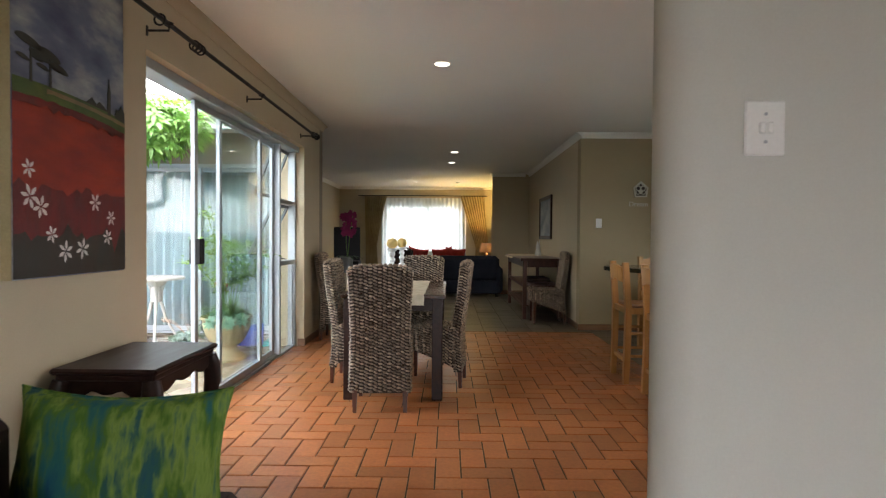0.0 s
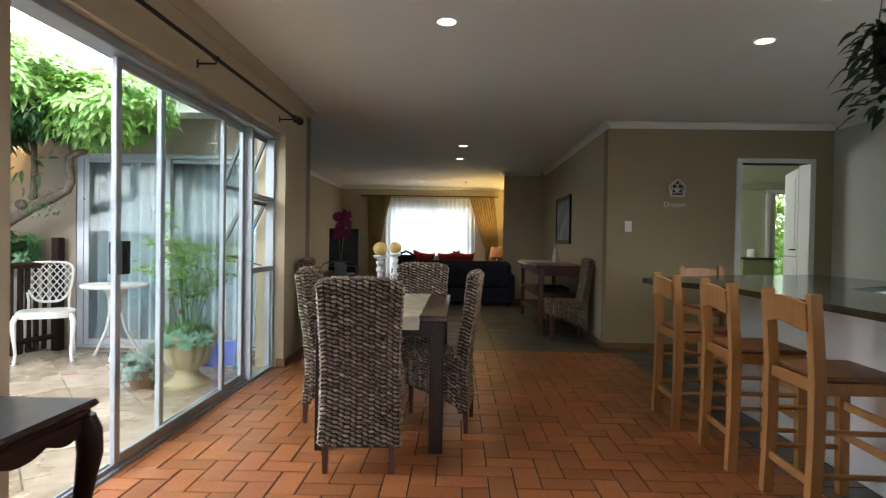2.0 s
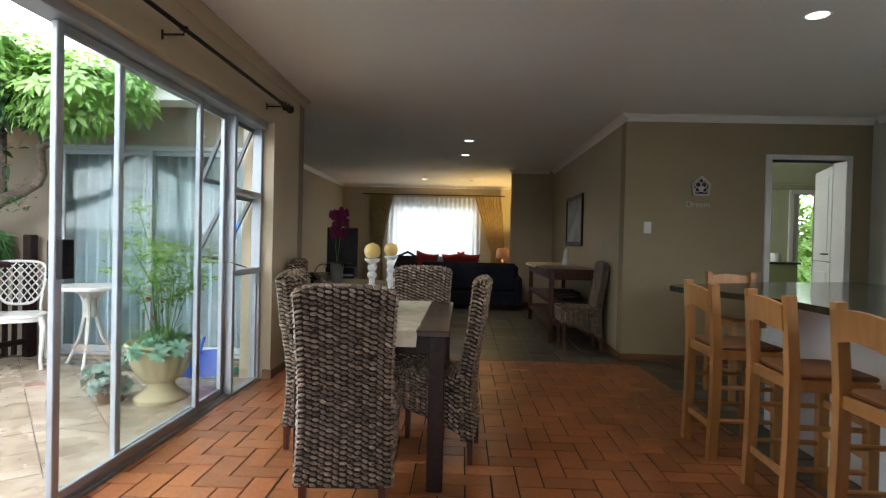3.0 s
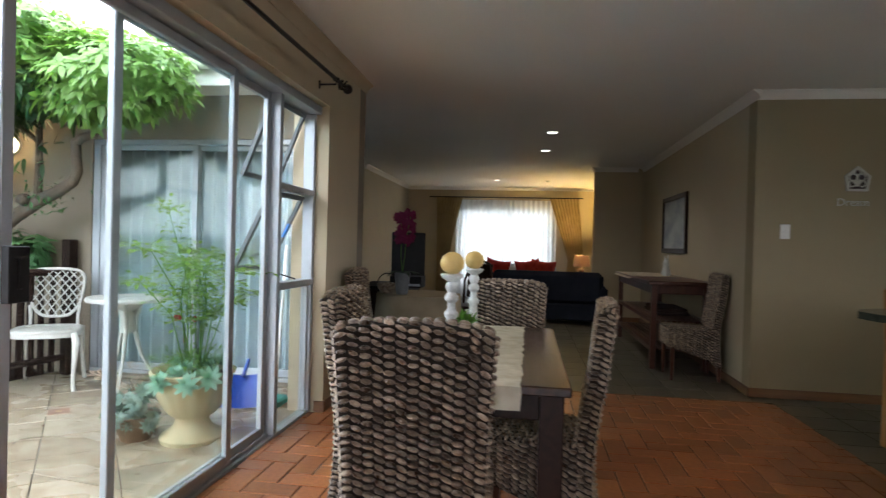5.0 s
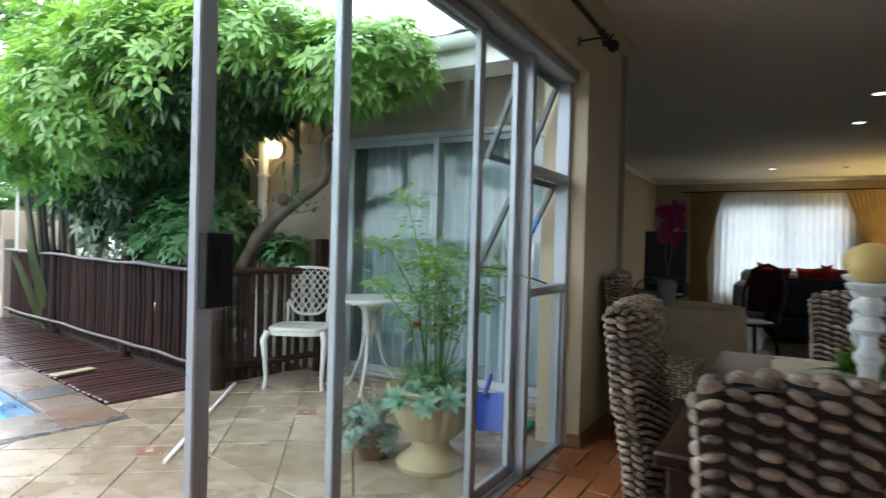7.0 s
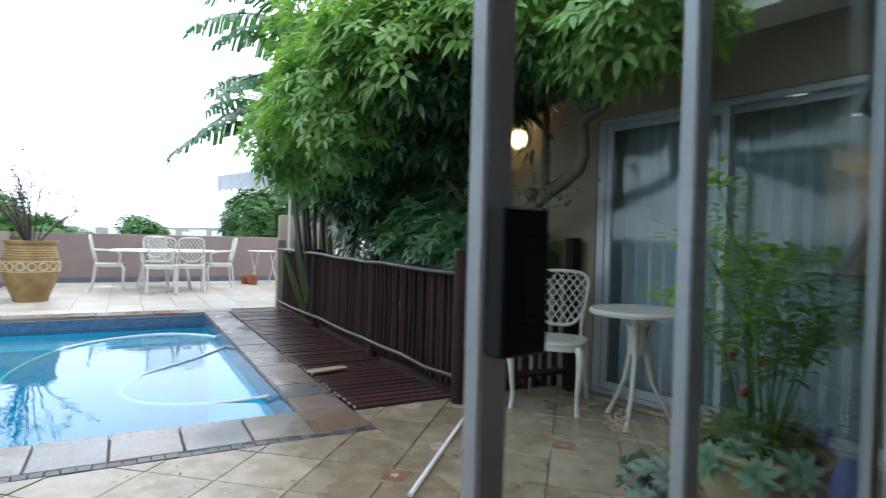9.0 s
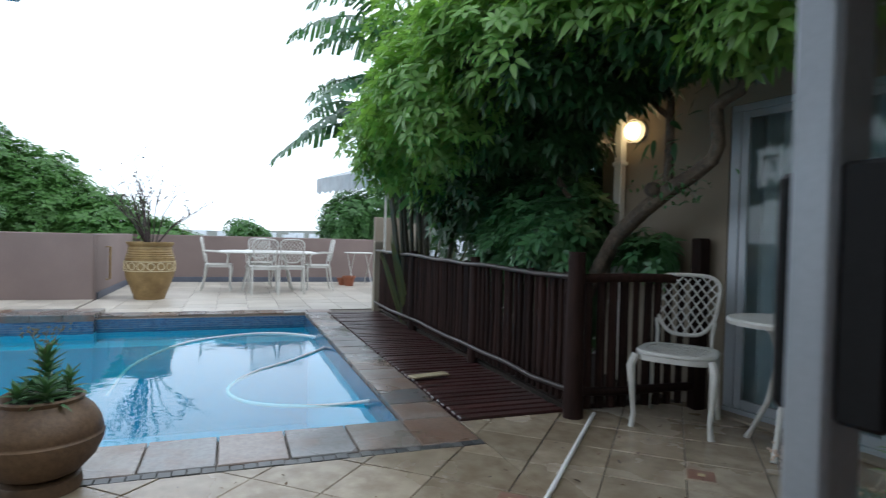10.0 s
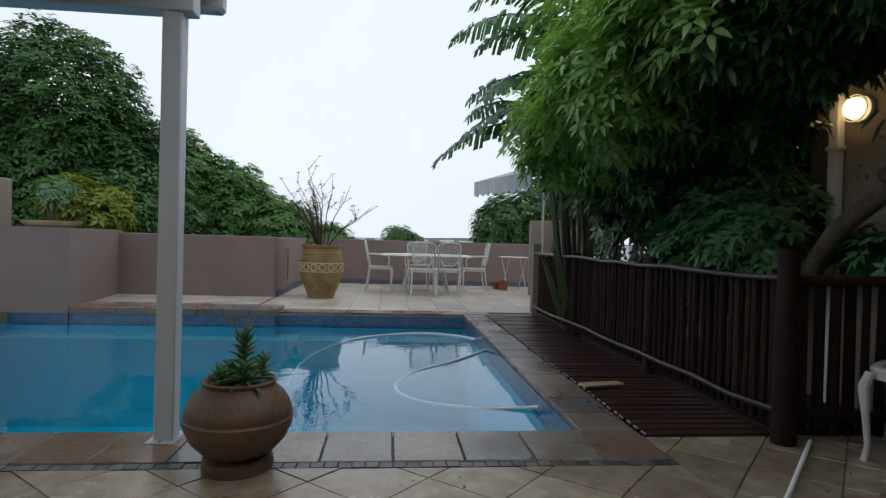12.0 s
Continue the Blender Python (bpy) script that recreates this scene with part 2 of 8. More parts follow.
def cloth(name, c1, c2, sheer=0.0, scale=3.0, weave=500.0, through_light=0.4):
    k = N(name)
    vec = k.where("Object")
    colour = k.ramp(k.noise(vec, scale, 4), [(0.3, c1), (0.7, c2)])
    p = k.principled(colour, 0.85, 0, 0.2, k.noise(vec, weave, 2), 0.2, 0.002)
    tl, mx = k.n("ShaderNodeBsdfTranslucent"), k.n("ShaderNodeMixShader")
    k.to(colour, tl.inputs[0])
    mx.inputs[0].default_value = through_light
    k.to(p.outputs[0], mx.inputs[1])
    k.to(tl.outputs[0], mx.inputs[2])
    last = mx
    if sheer:
        tr, m2 = k.n("ShaderNodeBsdfTransparent"), k.n("ShaderNodeMixShader")
        m2.inputs[0].default_value = sheer
        k.to(mx.outputs[0], m2.inputs[1])
        k.to(tr.outputs[0], m2.inputs[2])
        last = m2
    k.to(last.outputs[0], k.out.inputs[0])
    return k.mat


def leafy(name, c1, c2, gloss=0.4, light=0.35):
    """Leaves: each its own green, with light that passes through."""
    k = N(name)
    rnd = k.n("ShaderNodeNewGeometry").outputs["Random Per Island"]
    colour = k.mix(k.noise(k.where("World"), 1.6, 3), k.ramp(rnd, [(0.0, c1), (1.0, c2)]), c2)
    p = k.principled(colour, gloss, 0, 0.45)
    tl, mx = k.n("ShaderNodeBsdfTranslucent"), k.n("ShaderNodeMixShader")
    k.to(k.mix(1.0, colour, (1.5, 1.6, 0.7), "MULTIPLY"), tl.inputs[0])
    mx.inputs[0].default_value = light
    k.to(p.outputs[0], mx.inputs[1])
    k.to(tl.outputs[0], mx.inputs[2])
    k.to(mx.outputs[0], k.out.inputs[0])
    return k.mat


M_WALL = surface("wall_paint", (0.47, 0.39, 0.265), (0.51, 0.43, 0.30), 0.75, 1.2, 180, grain=0.06, bump=0.12, dist=0.002)
M_STUB = surface("pale_wall_paint", (0.52, 0.525, 0.48), (0.56, 0.565, 0.515), 0.7, 1.2, 180, grain=0.05, bump=0.12, dist=0.002)
M_TAUPE = surface("taupe_wall_paint", (0.30, 0.24, 0.14), (0.34, 0.275, 0.165), 0.75, 1.2, 180, grain=0.06, bump=0.12, dist=0.002)
M_CEIL = surface("ceiling_paint", (0.80, 0.775, 0.73), (0.84, 0.815, 0.77), 0.8, 0.8, 150, grain=0.05, bump=0.05, dist=0.002)
M_WHITE = surface("white_paint", (0.74, 0.74, 0.72), (0.80, 0.80, 0.78), 0.45, 3, 120, grain=0.06, bump=0.05)
M_TERRA = surface("terracotta", (0.38, 0.118, 0.038), (0.52, 0.195, 0.068), 0.33, 3.0, 45, grain=0.3, bump=0.12, dist=0.003, each=0.3)
M_TERRA_J = surface("terracotta_joined", (0.38, 0.118, 0.038), (0.52, 0.195, 0.068), 0.33, 3.0, 45, grain=0.3, bump=0.12, dist=0.003, island=0.3)
M_GROUT = surface("dark_grout", (0.045, 0.035, 0.03), (0.08, 0.06, 0.05), 0.85, 4, 90, grain=0.4)
M_SKIRT = wood("skirting_wood", (0.16, 0.075, 0.035), (0.26, 0.13, 0.06), 0.4, (1, 1, 10))
M_DARKWOOD = wood("dark_wood", (0.014, 0.006, 0.005), (0.042, 0.017, 0.011), 0.42, (9, 1, 9), spec=0.25)
M_MAHOG = wood("mahogany", (0.045, 0.012, 0.007), (0.10, 0.03, 0.016), 0.33, (9, 9, 1))
M_PINE = wood("pine", (0.42, 0.20, 0.065), (0.58, 0.31, 0.11), 0.42, (8, 8, 1))
M_IRON = surface("wrought_iron", (0.015, 0.012, 0.01), (0.035, 0.028, 0.024), 0.5, 8, 90, metal=0.6)
M_ALU = surface("aluminium", (0.37, 0.40, 0.435), (0.45, 0.48, 0.515), 0.42, 3, 150, grain=0.1, bump=0.03, metal=0.4)
M_GLASS = see_through("window_glass", (0.93, 0.96, 0.95), 1.45)
M_BLACK = surface("black_plastic", (0.008, 0.008, 0.009), (0.014, 0.014, 0.015), 0.55, 10, 120, spec=0.25)

# ---- the house: walls, ceilings, floors ----
CEIL = 2.47


def boxes(name, rows, material, label="", category="wall", bev=0.0):
    g = G()
    for a, b in rows:
        g.box(a, b, bev)
    return fixed(name, g, material, label, category, 0)


boxes("wall_west", [((-1.72, -2.5, -0.1), (-1.465, 3.32, 2.6)), ((-1.72, 3.32, 2.09), (-1.465, 6.495, 2.6)), ((-1.72, 6.495, -0.1), (-1.465, 7.2, 2.6))],
      M_WALL, "cream plastered wall with a wide sliding door opening")
boxes("wall_south", [((-1.72, -2.65, -0.1), (3.3, -2.5, 0.6)), ((-1.72, -2.65, 2.1), (3.3, -2.5, 2.6)), ((-1.72, -2.65, 0.6), (-0.9, -2.5, 2.1)), ((0.9, -2.65, 0.6), (3.3, -2.5, 2.1))],
      M_WALL, "plain cream wall with a window behind the lounge")
boxes("wall_lounge", [((3.2, -2.5, -0.1), (3.3, 1.61, 2.6))], M_WALL, "plain cream side wall of the lounge")
STUB_END = [(0.592 - 0.085 * math.sin(q), 1.695 - 0.085 * math.cos(q)) for q in [i * math.pi / 20 for i in range(21)]]
fixed("wall_stub", G().prism(STUB_END + [(4.25, 1.78), (4.25, 1.61)], -0.1, 2.6, lambda u, v, w: (u, v, w)), M_STUB, "pale grey wall with a rounded end and a light switch", "wall", 40)
# the opening in this wall is out of view, added to let daylight in
boxes("wall_kitchen_east", [((4.12, 1.78, -0.1), (4.25, 2.3, 2.6)), ((4.12, 4.6, -0.1), (4.25, 7.69, 2.6)), ((4.12, 2.3, -0.1), (4.25, 4.6, 1.0)), ((4.12, 2.3, 2.1), (4.25, 4.6, 2.6))], M_STUB, "pale kitchen side wall with an added window opening")
boxes("wall_kitchen_north", [((1.705, 7.69, -0.1), (3.14, 7.86, 2.6)), ((3.87, 7.69, -0.1), (4.25, 7.86, 2.6)), ((3.14, 7.69, 2.05), (3.87, 7.86, 2.6))],
      M_TAUPE, "taupe kitchen wall with a doorway")
boxes("wall_east", [((1.705, 7.86, -0.1), (1.92, 12.3, 2.6))], M_WALL, "cream wall beside the server table")
boxes("wall_pier", [((0.95, 12.3, -0.1), (1.92, 12.45, 2.6))], M_WALL, "short cream return wall of the living room")
boxes("wall_alcove", [((1.80, 12.45, -0.1), (1.92, 15.6, 2.6))], M_WALL, "cream alcove wall by the lamp")
boxes("wall_north", [((-2.97, 15.6, -0.1), (-1.61, 15.8, 2.6)), ((0.40, 15.6, -0.1), (1.92, 15.8, 2.6)), ((-1.61, 15.6, -0.1), (0.40, 15.8, 0.35)), ((-1.61, 15.6, 2.02), (0.40, 15.8, 2.6))],
      M_WALL, "cream end wall of the living room with a window")
boxes("wall_living_west", [((-2.97, 12.1, -0.1), (-2.82, 15.6, 2.6)), ((-4.3, 12.0, -0.1), (-2.82, 12.1, 2.6)), ((-4.3, 7.36, -0.1), (-4.2, 12.0, 2.6))],
      M_WALL, "cream west walls of the living room")
M_EXT = surface("exterior_plaster", (0.21, 0.175, 0.132), (0.265, 0.225, 0.172), 0.8, 1.5, 120, grain=0.12, bump=0.2, dist=0.003)
boxes("wall_courtyard", [((-5.0, 7.2, -0.3), (-3.84, 7.36, 2.75)), ((-1.76, 7.2, -0.1), (-1.465, 7.36, 2.6)), ((-3.84, 7.2, 2.0), (-1.76, 7.36, 2.75)), ((-5.0, 7.36, -0.3), (-4.9, 9.5, 2.75)), ((-5.0, 9.4, -0.3), (-4.3, 9.5, 2.75))],
      M_EXT, "beige plastered courtyard wall with a glazed door")
M_FARROOM = surface("pale_green_paint", (0.50, 0.52, 0.34), (0.55, 0.57, 0.39), 0.7, 1.5, 150, grain=0.05)
boxes("wall_scullery", [((1.92, 10.8, -0.1), (5.10, 10.95, 2.6)), ((5.50, 10.8, -0.1), (7.1, 10.95, 2.6)), ((5.10, 10.8, 2.0), (5.50, 10.95, 2.6)), ((7.0, 7.86, -0.1), (7.1, 10.8, 2.6)), ((4.25, 7.69, -0.1), (7.1, 7.86, 2.6))],
      M_FARROOM, "pale green walls of the room past the kitchen")

boxes("ceiling", [((-1.72, -2.65, CEIL), (1.92, 7.36, 2.62)), ((1.92, -2.65, CEIL), (4.25, 7.86, 2.62)), ((-4.3, 7.36, CEIL), (1.92, 15.8, 2.62)), ((1.92, 7.86, CEIL), (7.1, 10.95, 2.62))],
      M_CEIL, "flat off-white plaster ceiling", "ceiling")
boxes("roof_slab", [((-1.9, -2.8, 2.64), (4.4, 7.3, 2.76)), ((-4.4, 7.5, 2.64), (7.2, 16.0, 2.76))], M_EXT, "plain roof over the house", "roof")


def cornice(name, a, b, nrm):
    """A cove between wall and ceiling from a to b; nrm points into the room."""
    prof = [(0, -0.065), (0.008, -0.065), (0.014, -0.053), (0.026, -0.03), (0.046, -0.015), (0.065, -0.009), (0.065, 0), (0, 0)]
    d = Vector((b[0] - a[0], b[1] - a[1], 0))
    g = G()
    n = len(prof)
    vs = [Vector((a[0] + nrm[0] * p, a[1] + nrm[1] * p, CEIL + q)) for p, q in prof]
    vs += [v + d for v in vs]
    g.add(vs, [(i, (i + 1) % n, n + (i + 1) % n, n + i) for i in range(n)] + [tuple(range(n)), tuple(range(2 * n - 1, n - 1, -1))])
    return fixed(name, g, M_WALL if abs(a[0] + 1.465) < 0.01 and abs(b[0] + 1.465) < 0.01 else M_CEIL, "plaster cornice under the ceiling", "cornice", 50)


for i, (a, b, nn) in enumerate((((-1.465, -2.5), (-1.465, 7.36), (1, 0)), ((1.705, 7.69), (4.12, 7.69), (0, -1)), ((1.705, 7.61), (1.705, 12.3), (-1, 0)),
                                ((0.95, 12.3), (1.62, 12.3), (0, -1)), ((-2.82, 15.6), (1.8, 15.6), (0, -1)), ((-2.82, 12.02), (-2.82, 15.5), (1, 0)),
                                ((4.12, 1.78), (4.12, 7.60), (-1, 0)), ((-4.2, 7.36), (-1.465, 7.36), (0, 1)), ((0.95, 12.22), (0.95, 12.45), (-1, 0)))):
    cornice("trim_cornice_%d" % (i + 1), a, b, nn)


def skirting(i, a, b, nrm):
    g = G()
    lo = (min(a[0], b[0], a[0] + nrm[0] * 0.016, b[0] + nrm[0] * 0.016), min(a[1], b[1], a[1] + nrm[1] * 0.016, b[1] + nrm[1] * 0.016), 0.0)
    hi = (max(a[0], b[0], a[0] + nrm[0] * 0.016, b[0] + nrm[0] * 0.016), max(a[1], b[1], a[1] + nrm[1] * 0.016, b[1] + nrm[1] * 0.016), 0.075)
    g.box(lo, hi, 0.005)
    fixed("baseboard_%d" % i, g, M_SKIRT, "reddish brown wooden skirting board", "skirting board")


for i, row in enumerate((((-1.465, -2.5), (-1.465, 3.32), (1, 0)), ((-1.465, 6.495), (-1.465, 7.36), (1, 0)), ((-1.53, 6.495), (-1.449, 6.495), (0, -1)), ((1.689, 7.69), (3.08, 7.69), (0, -1)),
                         ((3.93, 7.69), (4.12, 7.69), (0, -1)), ((1.705, 7.674), (1.705, 12.3), (-1, 0)), ((0.934, 12.3), (1.689, 12.3), (0, -1)), ((-2.82, 12.1), (-2.82, 15.6), (1, 0)), ((-2.80, 15.6), (1.8, 15.6), (0, -1)))):
    skirting(i + 1, *row)

# ground sheet down to the valley and distant hills
g = G()
rings = [2.0, 6, 12, 19, 24, 32, 45, 70, 120, 250, 600, 1400, 2600, 3400]
segs = 48
gv = [(0, 4, -2.2)]
for r in rings:
    for k in range(segs):
        a = 2 * math.pi * k / segs
        drop = -2.2 if r < 20 else -2.2 - min(38.0, (r - 20) * 0.22)
        if r >= 2600:
            drop = 8 + 22 * noise.noise(Vector((math.cos(a) * 4, math.sin(a) * 4, r * 0.001))) + (14 if r > 3000 else 0)
        gv.append((r * math.cos(a), 4 + r * math.sin(a), drop))
gf = [(0, 1 + k, 1 + (k + 1) % segs) for k in range(segs)]
for i in range(len(rings) - 1):
    for k in range(segs):
        k2 = (k + 1) % segs
        gf.append((1 + i * segs + k, 1 + (i + 1) * segs + k, 1 + (i + 1) * segs + k2, 1 + i * segs + k2))
g.add(gv, gf)
M_GROUND = surface("far_ground", (0.06, 0.075, 0.05), (0.16, 0.17, 0.15), 0.9, 0.02, 0.4, grain=0.5, bump=0.0)
fixed("ground", g, M_GROUND, "hazy green valley falling away from the terrace", "ground")

# the terrace and courtyard bed, with the pool cut out of it; its axes follow the pool
POOL = pose(-4.47, 5.24, 0, 0, 0, -8.3)
GND = -0.02


def in_pool(x, y, z):
    return POOL @ Vector((x, y, z))


def pool_box(g, a, b, bev=0.0):
    return g.box(a, b, bev, POOL)


WATER = -0.17
M_SCREED = surface("screed", (0.14, 0.12, 0.10), (0.20, 0.17, 0.14), 0.9, 2, 60, grain=0.3)
g = G()
g.box((-4.3, -3.0, -2.2), (-1.72, 7.2, GND - 0.012))
fixed("ground_courtyard", g, M_SCREED, "screed under the courtyard tiles", "ground", 0)
g = G()
pool_box(g, (-5.1, 0.0, -2.2), (-0.28, 2.6, GND - 0.012))
pool_box(g, (-12.0, -9.0, -2.2), (-5.1, 4.5, GND - 0.012))
pool_box(g, (0.0, -8.0, -2.2), (0.45, 0.4, GND - 0.014))
fixed("ground_terrace", g, M_SCREED, "screed under the terrace tiles", "ground", 0)

M_POOLTILE = surface("pool_lining", (0.04, 0.42, 0.58), (0.065, 0.49, 0.65), 0.4, 0.8, 30, grain=0.1, bump=0.05)
g = G()
pool_box(g, (-5.1, -6.0, -1.6), (0.0, 0.0, -1.45))
pool_box(g, (-5.1, -0.05, -1.45), (0.0, -0.003, WATER - 0.02))
pool_box(g, (-0.05, -6.0, -1.45), (-0.003, -0.05, WATER - 0.02))
pool_box(g, (-5.097, -6.0, -1.45), (-5.05, -0.05, WATER - 0.02))
pool_box(g, (-5.05, -6.0, -1.45), (-0.05, -5.95, WATER - 0.02))
pool_box(g, (-5.05, -5.95, -1.45), (-4.6, -0.05, WATER - 0.16))
pool_box(g, (-5.05, -5.26, WATER - 0.16), (-4.893, -2.62, WATER - 0.04))
pool_box(g, (-5.05, -5.95, WATER - 0.16), (-4.86, -5.262, WATER - 0.04))
fixed("pool_basin", g, M_POOLTILE, "turquoise plastered pool basin with a submerged ledge", "pool", 0)
g = G()
g.add([in_pool(-5.05, -6, WATER), in_pool(-0.05, -6, WATER), in_pool(-0.05, -0.05, WATER), in_pool(-5.05, -0.05, WATER)], [(0, 1, 2, 3)])
M_WATER = see_through("pool_water", (0.42, 0.92, 0.98), 1.33, 0.0, 0.13, 1.0, 4.3)
fixed("water", g, M_WATER, "still clear blue pool water", "water", 0)

# parapet walls of the terrace
M_PARAPET = surface("parapet_plaster", (0.185, 0.138, 0.124), (0.23, 0.174, 0.156), 0.85, 1.2, 90, grain=0.12, bump=0.2, dist=0.004)
g = G()
PH = 1.02
pool_box(g, (-10.95, -3.25, -0.3), (-10.75, 3.4, PH), 0.012)
pool_box(g, (-10.75, -3.25, -0.3), (-7.2, -3.05, PH), 0.012)
pool_box(g, (-7.2, -5.6, -0.3), (-7.0, -3.05, PH + 0.003), 0.012)
fixed("wall_parapet", g, M_PARAPET, "mauve-brown plastered terrace parapet wall", "wall")
g = G()
g.prism([(-7.2, -5.62), (-4.87, -5.27), (-4.87, -9.5), (-5.08, -9.5), (-5.08, -5.50), (-7.2, -5.82)][::-1], -1.6, 1.065, lambda u, v, w: in_pool(u, v, w))
fixed("wall_parapet_pool", g, M_PARAPET, "mauve-brown plastered wall rising from the pool edge", "wall")
g = G()
pool_box(g, (-5.2, -9.5, -1.6), (0.5, -6.0, GND - 0.014))
fixed("ground_poolside", g, M_SCREED, "paving bed past the pool", "ground", 0)

# ---- inside: door, fittings ----
def glazed(parent, x, y0, y1, z0, z1, w=0.045, t=0.034, low=0.04, name="leaf"):
    """One aluminium-framed glass leaf in the plane x, from y0 to y1."""
    fr = part(name, G().box((x - t / 2, y0, z0), (x + t / 2, y0 + w, z1), 0.004).box((x - t / 2, y1 - w, z0), (x + t / 2, y1, z1), 0.004)
              .box((x - t / 2 + 0.002, y0 + w, z0), (x + t / 2 - 0.002, y1 - w, z0 + low), 0.004).box((x - t / 2 + 0.002, y0 + w, z1 - w), (x + t / 2 - 0.002, y1 - w, z1), 0.004), M_ALU, parent)
    pane = part("pane", G().box((x - 0.003, y0 + w - 0.006, z0 + low - 0.006), (x + 0.003, y1 - w + 0.006, z1 - w + 0.006)), M_GLASS, fr, "clear glass pane", 0)
    pane.visible_shadow = False
    return fr


door = thing("sliding_door", pose(-0.065, -0.02, 0), "silver aluminium sliding door, slid half open, with awning windows", "sliding door")
g = G()
g.box((-1.585, 3.34, 2.035), (-1.455, 6.515, 2.09), 0.004).box((-1.575, 3.34, -0.012), (-1.497, 6.515, 0.012), 0.004)
g.box((-1.585, 3.34, 0.012), (-1.455, 3.375, 2.035), 0.004).box((-1.565, 6.48, 0.012), (-1.49, 6.515, 2.035), 0.004)
g.box((-1.575, 5.925, 0.022), (-1.485, 5.965, 2.035), 0.004)
for xx in (-1.557, -1.525):
    g.box((xx - 0.004, 3.375, 0.010), (xx + 0.004, 5.925, 0.034))
part("outer_frame", g, M_ALU, door)
leaf_a = glazed(door, -1.525, 4.146, 5.475, 0.034, 2.03, 0.044, 0.030, name="sliding_leaf")
leaf_b = glazed(door, -1.557, 4.63, 5.92, 0.034, 2.03, 0.045, 0.030, name="fixed_leaf")
g = G().box((-1.510, 4.150, 0.970), (-1.480, 4.220, 1.134), 0.003).box((-1.480, 4.176, 1.01), (-1.474, 4.191, 1.10), 0.002)
part("lock_case", g, M_BLACK, leaf_a, "black plastic lock case")
part("outer_pull", G().box((-1.552, 4.152, 0.97), (-1.540, 4.180, 1.13), 0.004), M_BLACK, leaf_a)
side = part("side_light", G().box((-1.565, 5.965, 0.87), (-1.49, 6.485, 0.915), 0.004).box((-1.565, 5.965, 1.475), (-1.49, 6.485, 1.515), 0.004)
            .box((-1.55, 5.965, 0.022), (-1.51, 5.99, 0.87), 0.003).box((-1.55, 6.46, 0.022), (-1.51, 6.485, 0.87), 0.003), M_ALU, door)
part("pane", G().box((-1.533, 5.985, 0.022), (-1.527, 6.465, 0.872)), M_GLASS, side, "", 0).visible_shadow = False
M_SASH = surface("grey_sash_paint", (0.10, 0.115, 0.125), (0.14, 0.155, 0.165), 0.5, 3, 150, grain=0.1, bump=0.03)
for z0, z1, deg in ((0.92, 1.47, 26), (1.52, 2.03, 22)):
    m = Matrix.Translation((-1.56, 0, z1)) @ Matrix.Rotation(radians(deg), 4, "Y")
    h, w, t = z1 - z0, 0.03, 0.026
    g = G()
    for a, b in (((-t / 2, 5.975, -h), (t / 2, 5.975 + w, 0)), ((-t / 2, 6.475 - w, -h), (t / 2, 6.475, 0)), ((-t / 2, 5.975 + w, -w), (t / 2, 6.475 - w, 0)), ((-t / 2, 5.975 + w, -h), (t / 2, 6.475 - w, -h + w))):
        g.box(a, b, 0.003, m)
    sash = part("awning_sash", g, M_SASH, door)
    part("pane", G().box((-0.002, 5.975 + w - 0.004, -h + w - 0.004), (0.002, 6.475 - w + 0.004, -w + 0.004), 0, m), M_GLASS, sash, "", 0).visible_shadow = False
    g = G().tube([m @ Vector((0.012, 6.30, -h + 0.02)), (-1.53, 6.30, z0 + 0.0)], 0.005, 6)
    part("window_stay", g, M_BLACK, sash)
    if z0 < 1:
        part("handle", G().box((0.012, 6.40, -0.30), (0.03, 6.43, -0.20), 0.004, m), surface("blue_tag", (0.05, 0.2, 0.6), (0.06, 0.25, 0.7), 0.5), sash, "blue plastic tag")

rod = thing("curtain_rod", pose(-1.315, -0.02, 2.185), "dark wrought iron curtain rod over the sliding door", "curtain rod")
part("rod", G().tube([(0, 1.3, 0), (0, 6.40, 0)], 0.0125, 10), M_IRON, rod)
g = G().ball((0, 6.43, 0), 0.033, 12, 8)
for k in range(6):
    a = k * math.pi / 3
    g.tube([(0.02 * math.cos(a), 6.30, 0.02 * math.sin(a)), (0.034 * math.cos(a + 0.8), 6.335, 0.034 * math.sin(a + 0.8)), (0.02 * math.cos(a + 1.6), 6.37, 0.02 * math.sin(a + 1.6))], 0.006, 5)
part("finial", g, M_IRON, rod)
for y in (3.27, 4.67, 6.20):
    part("bracket", G().tube([(0, y, -0.012), (0, y, -0.03), (-0.10, y, -0.03)], 0.006, 6).box((-0.112, y - 0.007, -0.055), (-0.104, y + 0.007, -0.005), 0.002).lathe([(0.021, -0.008), (0.021, 0.008)], 12, (0, y, 0)), M_IRON, rod)
for y in (3.18, 3.55, 3.59, 3.63):
    g = G().tube([(0.026 * math.cos(q), y, 0.026 * math.sin(q) - 0.01) for q in [i * math.pi / 7 for i in range(15)]], 0.005, 6)
    part("ring", g, M_IRON, rod)

